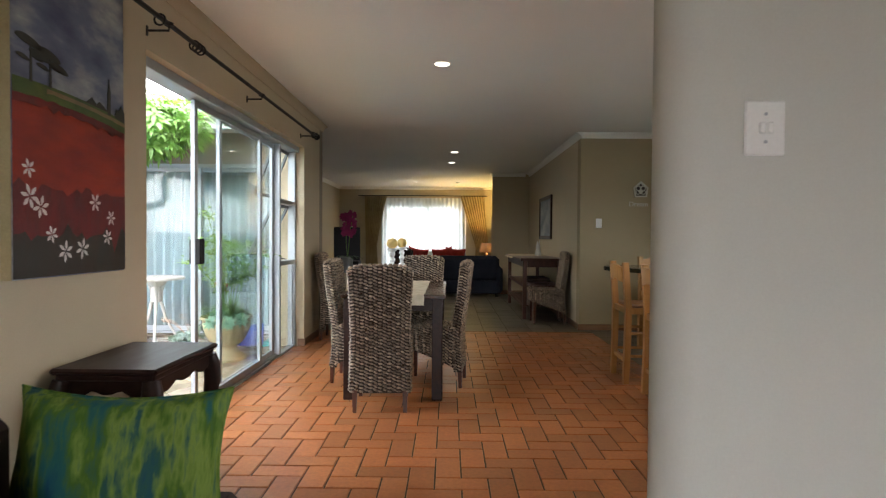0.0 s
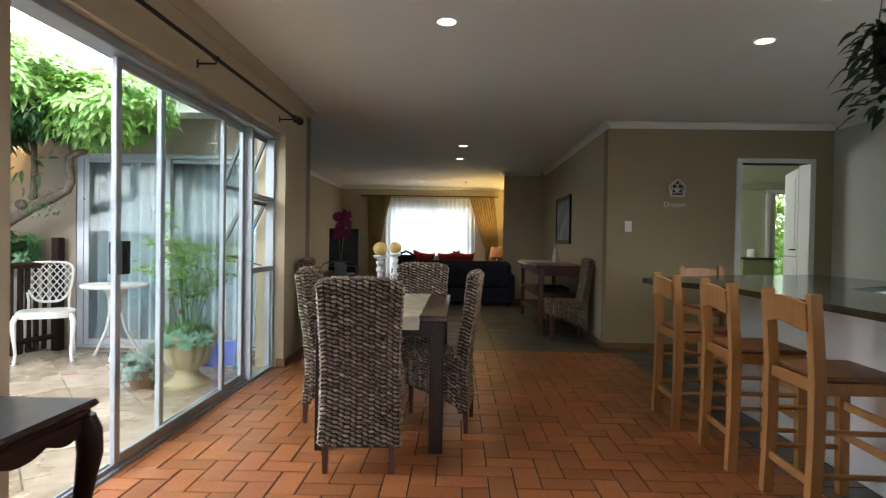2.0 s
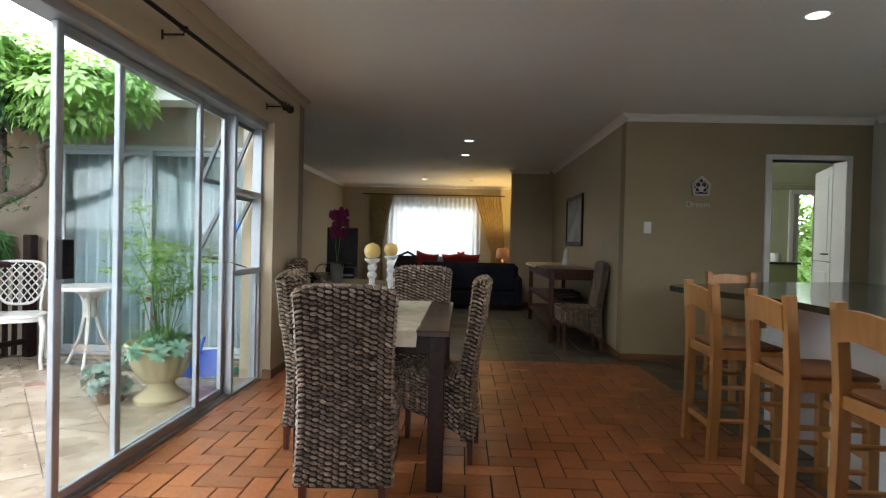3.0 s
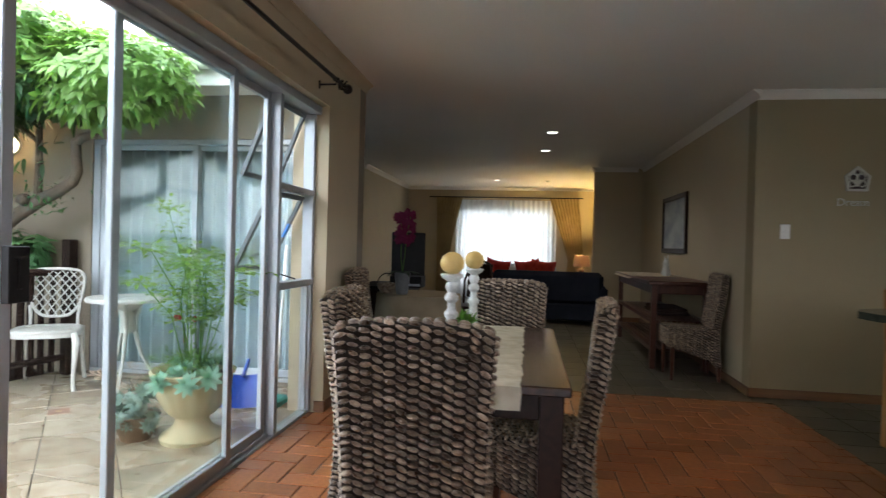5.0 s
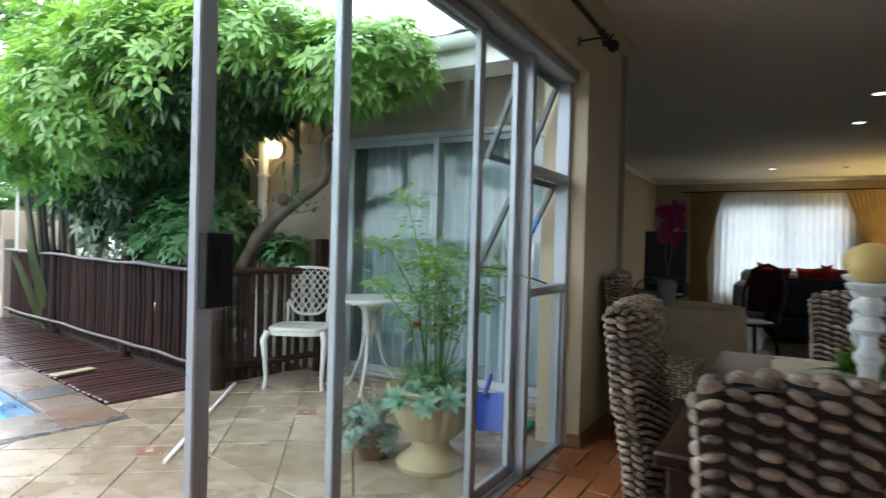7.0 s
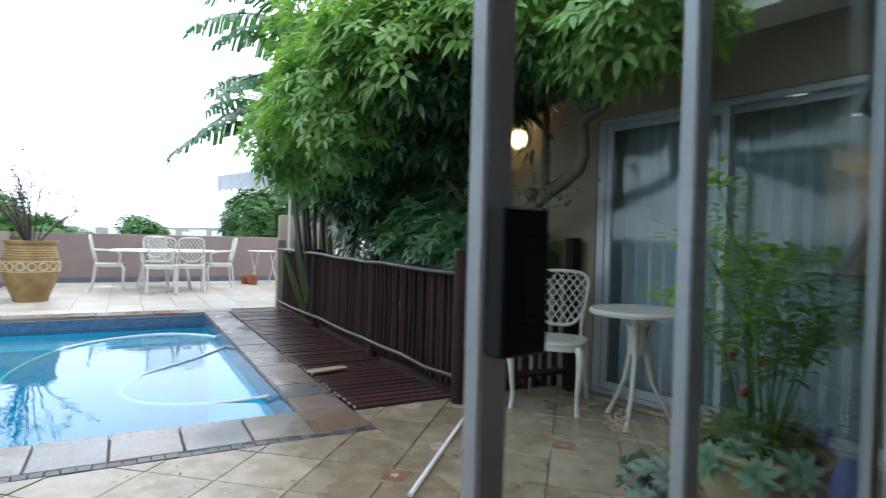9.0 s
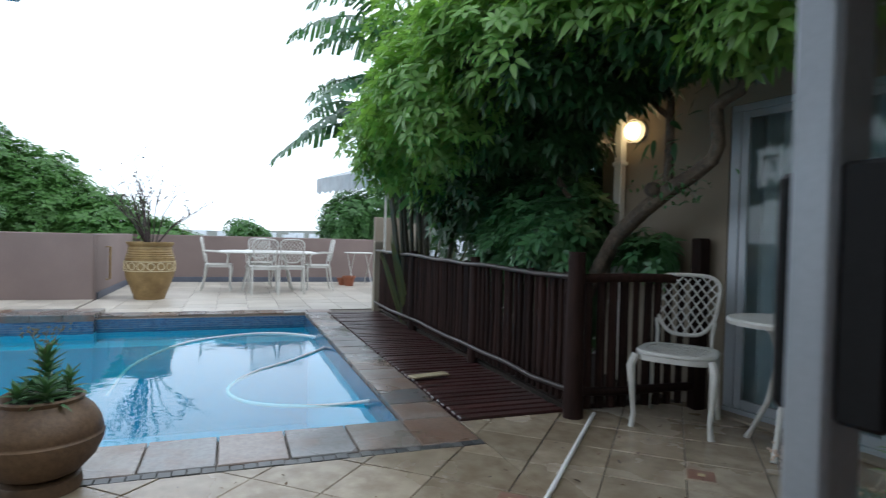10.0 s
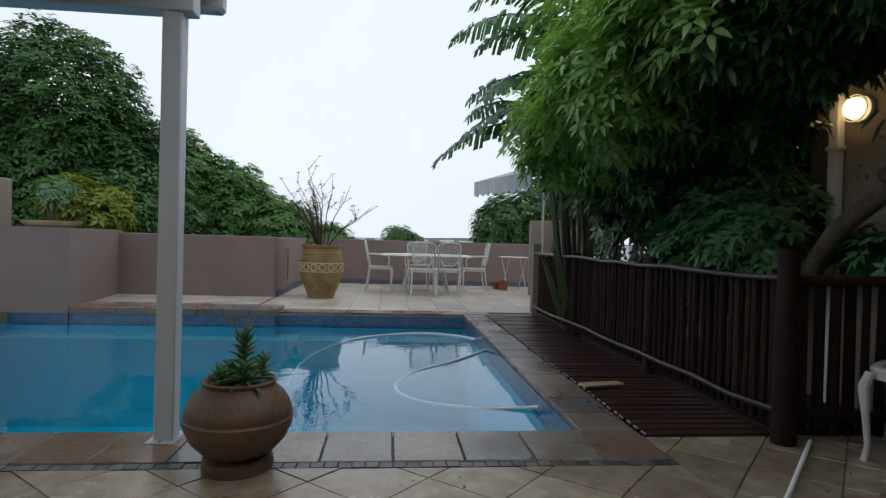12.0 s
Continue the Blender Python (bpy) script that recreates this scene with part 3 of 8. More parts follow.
M_LENS = glow("lamp_lens_warm", (1.0, 0.88, 0.60), 0.75)
M_LENS2 = glow("lamp_lens_white", (1.0, 0.92, 0.76), 0.75)
for i, (x, y, w, warm) in enumerate(((0.0, 4.83, 1.6, 1), (0.14, 9.35, 4, 0), (0.10, 10.6, 4, 0), (-0.74, 14.14, 3.5, 0), (2.03, 5.12, 3, 1), (2.03, 4.43, 3, 1))):
    dl = thing("downlight", pose(x, y, CEIL), "recessed white ceiling downlight, switched on", "downlight", "ceiling downlights")
    part("trim_ring", G().lathe([(0.055, -0.001), (0.066, -0.006), (0.072, -0.004), (0.073, 0.0)], 24), M_WHITE, dl)
    part("lens", G().lathe([(0.0, -0.003), (0.056, -0.003), (0.056, 0.0)], 20), M_LENS if warm else M_LENS2, dl)
    spot_lamp("downlight_lamp", (x, y, CEIL - 0.012), w, (1.0, 0.84, 0.58) if warm else (1, 0.9, 0.72), 150, 0.035)
dl = thing("smoke_detector", pose(0.26, 14.2, CEIL), "small round ceiling fitting", "ceiling fitting")
part("body", G().lathe([(0.0, -0.03), (0.03, -0.028), (0.045, -0.01), (0.045, 0)], 20), M_WHITE, dl)


def switch(m, w, h, rockers, label):
    s = thing("light_switch", m, label, "light switch")
    part("plate", G().box((-w / 2, -0.008, -h / 2), (w / 2, 0, h / 2), 0.004), M_WHITE, s)
    for k in range(rockers):
        x = (k - (rockers - 1) / 2) * 0.016
        part("rocker", G().box((x - 0.007, -0.015, -0.012), (x + 0.007, -0.007, 0.012), 0.003), M_WHITE, s)
    if rockers > 1:
        for z in (-0.028, 0.028):
            part("screw", G().tube([(0, -0.008, z), (0, -0.0105, z)], 0.0035, 8), M_ALU, s)
    return s


switch(pose(0.698, 1.61, 1.38), 0.082, 0.112, 2, "white double light switch on the pale wall")
switch(pose(1.938, 7.69, 1.345), 0.075, 0.118, 1, "white light switch on the taupe wall")

# painting
art = thing("canvas_painting", pose(-1.465, 2.71, 1.655), "unframed canvas of a red poppy field with white flowers", "painting")
k = N("canvas_sky")
vec = k.where("World", (1, 1.0, 2.2))
cloud = k.ramp(k.noise(vec, 3.2, 5), [(0.30, (0.06, 0.075, 0.15)), (0.48, (0.13, 0.15, 0.22)), (0.60, (0.27, 0.29, 0.31)), (0.75, (0.48, 0.48, 0.46))])
k.principled(cloud, 0.55, 0, 0.4, k.noise(k.where("World"), 350, 2), 0.25, 0.003)
M_CANVAS = k.mat
M_RED = surface("painted_red", (0.20, 0.010, 0.006), (0.40, 0.040, 0.012), 0.5, 5, 200, grain=0.35, bump=0.3, stretch=(1, 1, 3))
M_REDDARK = surface("painted_dark_red", (0.10, 0.008, 0.008), (0.22, 0.012, 0.010), 0.5, 6, 150, grain=0.5, bump=0.3, stretch=(1, 2.5, 1))
M_PBROWN = surface("painted_dark_soil", (0.018, 0.020, 0.012), (0.055, 0.028, 0.016), 0.5, 7, 150, grain=0.5, bump=0.3, stretch=(1, 3.0, 0.6))
M_PGREEN = surface("painted_green", (0.03, 0.07, 0.015), (0.12, 0.17, 0.03), 0.55, 9, 200, grain=0.4, bump=0.3)
M_PTAN = surface("painted_tan", (0.20, 0.13, 0.05), (0.30, 0.21, 0.10), 0.55, 9, 200, grain=0.4, bump=0.3)
M_PDARK = surface("painted_dark", (0.02, 0.022, 0.018), (0.05, 0.05, 0.035), 0.6, 20, 200)
M_PWHITE = surface("painted_white", (0.6, 0.57, 0.55), (0.75, 0.72, 0.7), 0.5, 40, 200, bump=0.3)
M_EDGE = surface("raw_canvas_edge", (0.42, 0.35, 0.18), (0.50, 0.42, 0.24), 0.7, 8, 250)
PX = 0.042
part("canvas", G().box((0.002, -0.34, -0.66), (0.04, 0.34, 0.66), 0.004), M_CANVAS, art)
part("canvas_edge", G().box((0.002, -0.344, -0.66), (0.038, -0.3405, 0.66)), M_EDGE, art, "unpainted cream canvas edge")


def paint(name, outline, mat, lift, label=""):
    part(name, G().prism(outline, PX, PX + lift, lambda u, v, w: (w, u, v)), mat, art, label, 0)


def ridge(u):
    t = (u + 0.339) / 0.678
    return 0.042 + 0.035 * t - 0.062 * t * t


def wave(n, off, amp, seed):
    return [(-0.339 + 0.678 * i / n, ridge(-0.339 + 0.678 * i / n) + off + amp * noise.noise(Vector((i * 0.9, seed, 0)))) for i in range(n + 1)]


def level(z, amp, seed):
    return [(-0.339 + 0.678 * i / 24, z + amp * noise.noise(Vector((i * 0.45, seed, 3.0)))) for i in range(25)]


paint("field_red", level(-0.40, 0.0, 1) + wave(20, -0.02, 0, 1)[::-1], M_RED, 0.0006)
paint("field_dark", [(-0.339, -0.655), (0.339, -0.655)] + level(-0.33, 0.07, 2)[::-1], M_REDDARK, 0.0012)
paint("field_soil", [(-0.339, -0.655), (0.339, -0.655)] + level(-0.50, 0.12, 5)[::-1], M_PBROWN, 0.0015)
paint("field_brown", wave(20, -0.085, 0.025, 7) + wave(20, -0.04, 0, 1)[::-1], M_REDDARK, 0.0012)
paint("hill_band", wave(20, -0.055, 0.010, 4) + wave(20, 0.0, 0.0, 1)[::-1], M_PGREEN, 0.0018)
paint("path_band", [p for p in wave(20, -0.028, 0.004, 6) if p[0] > -0.2] + [p for p in wave(20, -0.012, 0, 1) if p[0] > -0.2][::-1], M_PTAN, 0.0021)
for u, h, cw in ((-0.25, 0.135, 0.12), (-0.15, 0.115, 0.12)):
    base = ridge(u) - 0.005
    paint("tree_trunk", [(u - 0.006, base), (u + 0.006, base), (u + 0.004, base + h), (u - 0.004, base + h)], M_PDARK, 0.0024)
    for cx, cz, r in ((u - 0.01, base + h, cw * 0.55), (u + 0.045, base + h - 0.035, cw * 0.45), (u - 0.04, base + h * 0.56, cw * 0.27), (u + 0.03, base + h * 0.66, cw * 0.25)):
        paint("tree_crown", [(cx + r * math.cos(q), cz - 0.16 * r * math.cos(q) + 0.26 * r * math.sin(q) * (1.3 if math.sin(q) > 0 else 0.6)) for q in [i * math.pi / 8 for i in range(16)]], M_PDARK, 0.003)
zc = ridge(0.217)
paint("cypress", [(0.206, zc - 0.01), (0.230, zc - 0.01), (0.230, zc + 0.09), (0.218, zc + 0.145), (0.209, zc + 0.09)], M_PDARK, 0.0024)
zf = ridge(0.10)
paint("far_trees", [(0.06, zf), (0.22, ridge(0.22)), (0.20, zf + 0.0), (0.15, zf + 0.022), (0.13, zf + 0.005), (0.10, zf + 0.03)], M_PDARK, 0.0022)
zb_ = ridge(0.32)
paint("far_bushes", [(0.26, zb_), (0.338, ridge(0.338) - 0.01), (0.336, zb_ + 0.035), (0.31, zb_ + 0.06), (0.29, zb_ + 0.035), (0.27, zb_ + 0.04)], M_PDARK, 0.0022)
for u, v, s in ((-0.265, -0.266, 0.036), (-0.26, -0.366, 0.048), (-0.204, -0.40, 0.045), (-0.148, -0.50, 0.036), (-0.07, -0.565, 0.046), (0.034, -0.556, 0.046), (0.117, -0.366, 0.042), (0.23, -0.426, 0.036), (0.204, -0.51, 0.036)):
    g = G()
    for k in range(6):
        a = k * math.pi / 3 + u * 9
        c, sn = math.cos(a), math.sin(a)
        g.prism([(u + s * p * c - s * q * sn, v + s * p * sn + s * q * c) for p, q in ((0.1, 0), (0.45, -0.17), (0.8, -0.1), (0.95, 0.05), (0.6, 0.18))], PX, PX + 0.0022, lambda uu, vv, w: (w, uu, vv))
    part("flower", g, M_PWHITE, art, "", 0)

# side table, sofa and cushions
st = thing("side_table", pose(-1.235, 2.85, 0) @ Matrix.Diagonal((1.14, 1, 1, 1)), "dark carved wooden side table with curved legs", "side table")
part("top", G().box((-0.18, -0.29, 0.625), (0.18, 0.29, 0.65), 0.009).box((-0.165, -0.275, 0.600), (0.165, 0.275, 0.625), 0.006), M_DARKWOOD, st)


def scallop(n, a, b, top, low, amp):
    return [(a, top), (b, top)] + [(b + (a - b) * i / n, low - amp * abs(math.sin(3.0 * math.pi * i / n)) * (0.6 + 0.4 * abs(2 * i / n - 1))) for i in range(n + 1)]


for x in (-0.15, 0.142):
    part("apron", G().prism(scallop(24, -0.25, 0.25, 0.60, 0.565, 0.03), x, x + 0.018, lambda u, v, w: (w, u, v)), M_DARKWOOD, st)
for y in (-0.262, 0.244):
    part("apron", G().prism(scallop(16, -0.14, 0.14, 0.60, 0.565, 0.03), y, y + 0.018, lambda u, v, w: (u, w, v)), M_DARKWOOD, st)
for sx in (-1, 1):
    for sy in (-1, 1):
        p = [(0.150, 0.260, 0.60), (0.158, 0.272, 0.55), (0.160, 0.276, 0.48), (0.150, 0.262, 0.36), (0.142, 0.250, 0.22), (0.146, 0.254, 0.10), (0.160, 0.268, 0.035), (0.170, 0.280, 0.018)]
        part("leg", G().tube([(sx * a, sy * b, c) for a, b, c in p], [0.03, 0.036, 0.034, 0.025, 0.02, 0.02, 0.026, 0.017], 10).ball((sx * 0.165, sy * 0.273, 0.02), 0.024, 8, 6, (1.1, 1.1, 0.8)), M_DARKWOOD, st)

M_SOFA = cloth("dark_sofa_cloth", (0.035, 0.022, 0.018), (0.05, 0.032, 0.026), 0, 6, 400, 0.0)
sofa = thing("lounge_sofa", pose(-1.0, 1.45, 0), "low dark upholstered sofa with green cushions", "sofa")
part("seat", G().box((-0.38, -0.95, 0.12), (0.36, 0.93, 0.29), 0.03), M_SOFA, sofa)
part("backrest", G().box((-0.40, -0.95, 0.29), (-0.24, 0.70, 0.62), 0.04), M_SOFA, sofa)
for x in (-0.33, 0.31):
    for y in (-0.88, 0.86):
        part("foot", G().tube([(x, y, 0.12), (x, y, 0)], [0.025, 0.018], 8), M_DARKWOOD, sofa)

k = N("painted_cushion_cloth")
vec = k.where("Object", (7.0, 7.0, 1.6))
n1, n2 = k.noise(vec, 1.3, 5, 0.6), k.noise(k.where("Object", (3, 3, 2.0)), 6.0, 4)
streak = k.ramp(n1, [(0.28, (0.006, 0.045, 0.10)), (0.42, (0.016, 0.09, 0.085)), (0.5, (0.06, 0.12, 0.014)), (0.57, (0.15, 0.22, 0.04)), (0.64, (0.02, 0.08, 0.07)), (0.74, (0.01, 0.05, 0.10))])
k.principled(k.mix(k.ramp(n2, [(0.52, (0, 0, 0)), (0.7, (0.6, 0.6, 0.6))]), streak, (0.035, 0.10, 0.01)), 0.8, 0, 0.2, k.noise(k.where("Object"), 300, 2), 0.25, 0.003)
M_CUSH = k.mat


def cushion(name, m, w, h, t, mat, label, flop=0.0):
    c = thing(name, m, label, "cushion")
    g = G()

    def face(sgn):
        def fn(u, v):
            x, z = (u - 0.5), (v - 0.5)
            k = (1 - (2 * x) ** 4) * (1 - (2 * z) ** 4)
            pull = 1 - 0.10 * (1 - (2 * x) ** 2 * 1.0) * abs(2 * z) ** 3 - 0.0
            pullx = 1 - 0.08 * (1 - (2 * z) ** 2) * abs(2 * x) ** 3
            wob = 0.012 * noise.noise(Vector((x * 7, z * 7, sgn * 3.0)))
            return (x * w * pullx, sgn * (t * 0.5 * max(0.0, k) ** 0.6 + wob * k), (z + 0.5) * h * pull + h * 0.05)
        return fn
    g.sheet(face(-1), 22, 16)
    f2 = face(1)
    g.sheet(lambda u, v: f2(1 - u, v), 22, 16)
    part("cover", g, mat, c)
    edge = []
    f1 = face(-1)
    for i in range(17):
        edge.append(f1(i / 16, 0))
    for i in range(1, 17):
        edge.append(f1(1, i / 16))
    for i in range(1, 17):
        edge.append(f1(1 - i / 16, 1))
    for i in range(1, 17):
        edge.append(f1(0, 1 - i / 16))
    part("piping", G().tube(edge, 0.004, 5), mat, c)
    return c


cushion("scatter_cushion", pose(-0.955, 2.13, 0.285, -14, -1, -4), 0.70, 0.385, 0.16, M_CUSH, "green and blue painted scatter cushion on the sofa")
cushion("scatter_cushion", pose(-1.20, 1.72, 0.275, -10, -8, 60), 0.5, 0.42, 0.15, M_CUSH, "green scatter cushion against the sofa back")

# ---- dining table and wicker chairs ----
dt = thing("dining_table", pose(-0.33, 5.085, 0), "dark stained wooden dining table", "dining table")
part("tabletop", G().box((-0.37, -0.635, 0.722), (0.37, 0.635, 0.752), 0.005), wood("table_wood", (0.02, 0.009, 0.006), (0.06, 0.027, 0.017), 0.22, (9, 1, 9)), dt)
for y in (-0.565, 0.545):
    part("apron", G().box((-0.29, y, 0.63), (0.29, y + 0.02, 0.722), 0.003), M_DARKWOOD, dt)
for x in (-0.335, 0.315):
    part("apron", G().box((x, -0.53, 0.63), (x + 0.02, 0.53, 0.722), 0.003), M_DARKWOOD, dt)
for x in (-0.35, 0.275):
    for y in (-0.61, 0.535):
        part("leg", G().box((x, y, 0), (x + 0.075, y + 0.075, 0.722), 0.005), M_DARKWOOD, dt)
M_RUNNER = cloth("runner_cloth", (0.46, 0.40, 0.29), (0.62, 0.56, 0.44), 0, 14, 350, 0.1)
rn = thing("table_runner", pose(-0.32, 5.085, 0.752), "cream cloth runner hanging over the table end", "table runner")


def runner(u, v):
    x, s = (u - 0.5) * 0.42, v * 1.43 - 0.715
    d = 0.638
    edge = 0.012 * noise.noise(Vector((u * 5, v * 22, 2)))
    if abs(s) <= d:
        return (x + edge, s, 0.004 + 0.0015 * noise.noise(Vector((x * 14, s * 14, 0))))
    over = abs(s) - d
    return (x + edge + 0.01 * math.sin(u * 12) * over / 0.13, math.copysign(d + 0.006 + 0.012 * math.sin(u * 9) * over / 0.13, s), 0.004 - over)


part("cloth", G().sheet(runner, 14, 60, 0.002), M_RUNNER, rn)

M_CANDLE = surface("candle_wax", (0.62, 0.42, 0.13), (0.72, 0.52, 0.20), 0.5, 12, 80, grain=0.08, spec=0.4)
M_SHABBY = surface("distressed_white", (0.60, 0.62, 0.62), (0.76, 0.78, 0.78), 0.5, 22, 160, grain=0.3, bump=0.2)
for x, y, s in ((-0.36, 4.69, 1.0), (-0.33, 5.20, 1.0)):
    cs = thing("candlestick", pose(x, y, 0.7565) @ Matrix.Scale(s, 4), "white turned candlestick with a round yellow candle", "candlestick", "candlesticks on the table")
    prof = [(0.04, 0), (0.042, 0.012), (0.031, 0.03), (0.021, 0.06), (0.018, 0.10), (0.017, 0.14), (0.025, 0.15), (0.025, 0.158), (0.015, 0.168), (0.014, 0.19), (0.024, 0.2), (0.024, 0.21), (0.014, 0.222), (0.023, 0.236), (0.023, 0.246), (0.015, 0.256), (0.037, 0.268), (0.041, 0.276), (0.037, 0.28)]
    part("stick", G().lathe([(r, z * 1.12) for r, z in prof], 20), M_SHABBY, cs)
    part("candle", G().ball((0, 0, 0.350), 0.042, 20, 12, (1, 1, 0.94)).tube([(0, 0, 0.387), (0.002, 0, 0.396)], 0.0015, 5), M_CANDLE, cs, "round yellow wax candle")


def blade(g, base, d, up, length, width, fold=0.25, droop=0.3, n=4):
    """One pointed leaf from base along d; up is its upper side."""
    d, up = Vector(d).normalized(), Vector(up)
    side = d.cross(up)
    if side.length < 1e-4:
        side = d.orthogonal()
    side.normalize()
    up = side.cross(d)
    vs, fs = [], []
    for i in range(n + 1):
        t = i / n
        w = width * 0.5 * math.sin(math.pi * min(1.0, 0.12 + 0.88 * t) ** 0.8) if i < n else 0.0
        c = Vector(base) + d * (length * t) - Vector((0, 0, 1)) * (droop * length * t * t)
        vs += [c - side * w + up * (fold * w), c, c + side * w + up * (fold * w)]
    for i in range(n):
        a, b = 3 * i, 3 * i + 3
        fs += [(a, a + 1, b + 1, b), (a + 1, a + 2, b + 2, b + 1)]
    g.add(vs, fs)


M_HERB = leafy("herb_leaf", (0.03, 0.09, 0.015), (0.10, 0.22, 0.04))
pl = thing("table_plant", pose(-0.345, 4.97, 0.7565), "small green plant in a square grey metal pot", "potted plant")
part("pot", G().box((-0.05, -0.05, 0), (0.05, 0.05, 0.10), 0.006), surface("zinc", (0.30, 0.32, 0.32), (0.42, 0.44, 0.44), 0.4, 10, 90, metal=0.7), pl)
g = G()
rr = random.Random(5)
for _ in range(90):
    a, q = rr.uniform(0, 6.28), rr.uniform(0.25, 1.3)
    blade(g, (rr.uniform(-0.035, 0.035), rr.uniform(-0.035, 0.035), 0.098), (math.cos(a) * math.cos(q), math.sin(a) * math.cos(q), math.sin(q)), (0, 0, 1), rr.uniform(0.05, 0.10), 0.014)
part("foliage", g, M_HERB, pl)

M_WICKER = surface("water_hyacinth", (0.13, 0.072, 0.042), (0.64, 0.50, 0.37), 0.30, 40, 260, grain=0.5, bump=0.45, dist=0.003, island=0.55, space="Object")
# near-black backing sheet: shade between the strands, put into the colour
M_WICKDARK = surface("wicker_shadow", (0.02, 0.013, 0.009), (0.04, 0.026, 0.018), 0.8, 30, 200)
BEAD = []
for ring_r, ring_h in ((1.0, 0.0), (0.88, 0.52), (0.55, 0.86)):
    BEAD += [(ring_r * math.cos(k * math.pi / 4), ring_r * math.sin(k * math.pi / 4), ring_h) for k in range(8)]
BEAD.append((0, 0, 1.0))
BEADF = [(8 * j + k, 8 * j + (k + 1) % 8, 8 * j + 8 + (k + 1) % 8, 8 * j + 8 + k) for j in range(2) for k in range(8)] + [(16 + k, 16 + (k + 1) % 8, 24) for k in range(8)]


def weave(g, fn, width, height, seed, inside=None, du=0.030, dv=0.0222):
    """Rows of plaited strands over the surface fn(u, v)."""
    rw = random.Random(seed)
    nu, nv = max(2, round(width / du)), max(2, round(height / dv))
    for j in range(nv):
        for i in range(nu):
            u = min(0.995, max(0.005, (i + 0.5) / nu))
            v = min(0.995, (j + (0.5 if i % 2 == 0 else 0.98)) / nv)
            if inside and not inside(u, v):
                continue
            p = Vector(fn(u, v))
            tu = (Vector(fn(min(1, u + 0.02), v)) - Vector(fn(max(0, u - 0.02), v))).normalized()
            tv = (Vector(fn(u, min(1, v + 0.02))) - Vector(fn(u, max(0, v - 0.02)))).normalized()
            nrm = tu.cross(tv).normalized()
            tw = -(0.46 if i % 2 else 0.12) + rw.uniform(-0.12, 0.12)
            ax = tu * math.cos(tw) + tv * math.sin(tw)
            ay = nrm.cross(ax)
            sx, sy, sz = du * rw.uniform(0.50, 0.60), dv * rw.uniform(0.27, 0.36), rw.uniform(0.010, 0.014)
            g.add([p + ax * (b[0] * sx) + ay * (b[1] * sy) + nrm * (b[2] * sz) for b in BEAD], BEADF, 1)


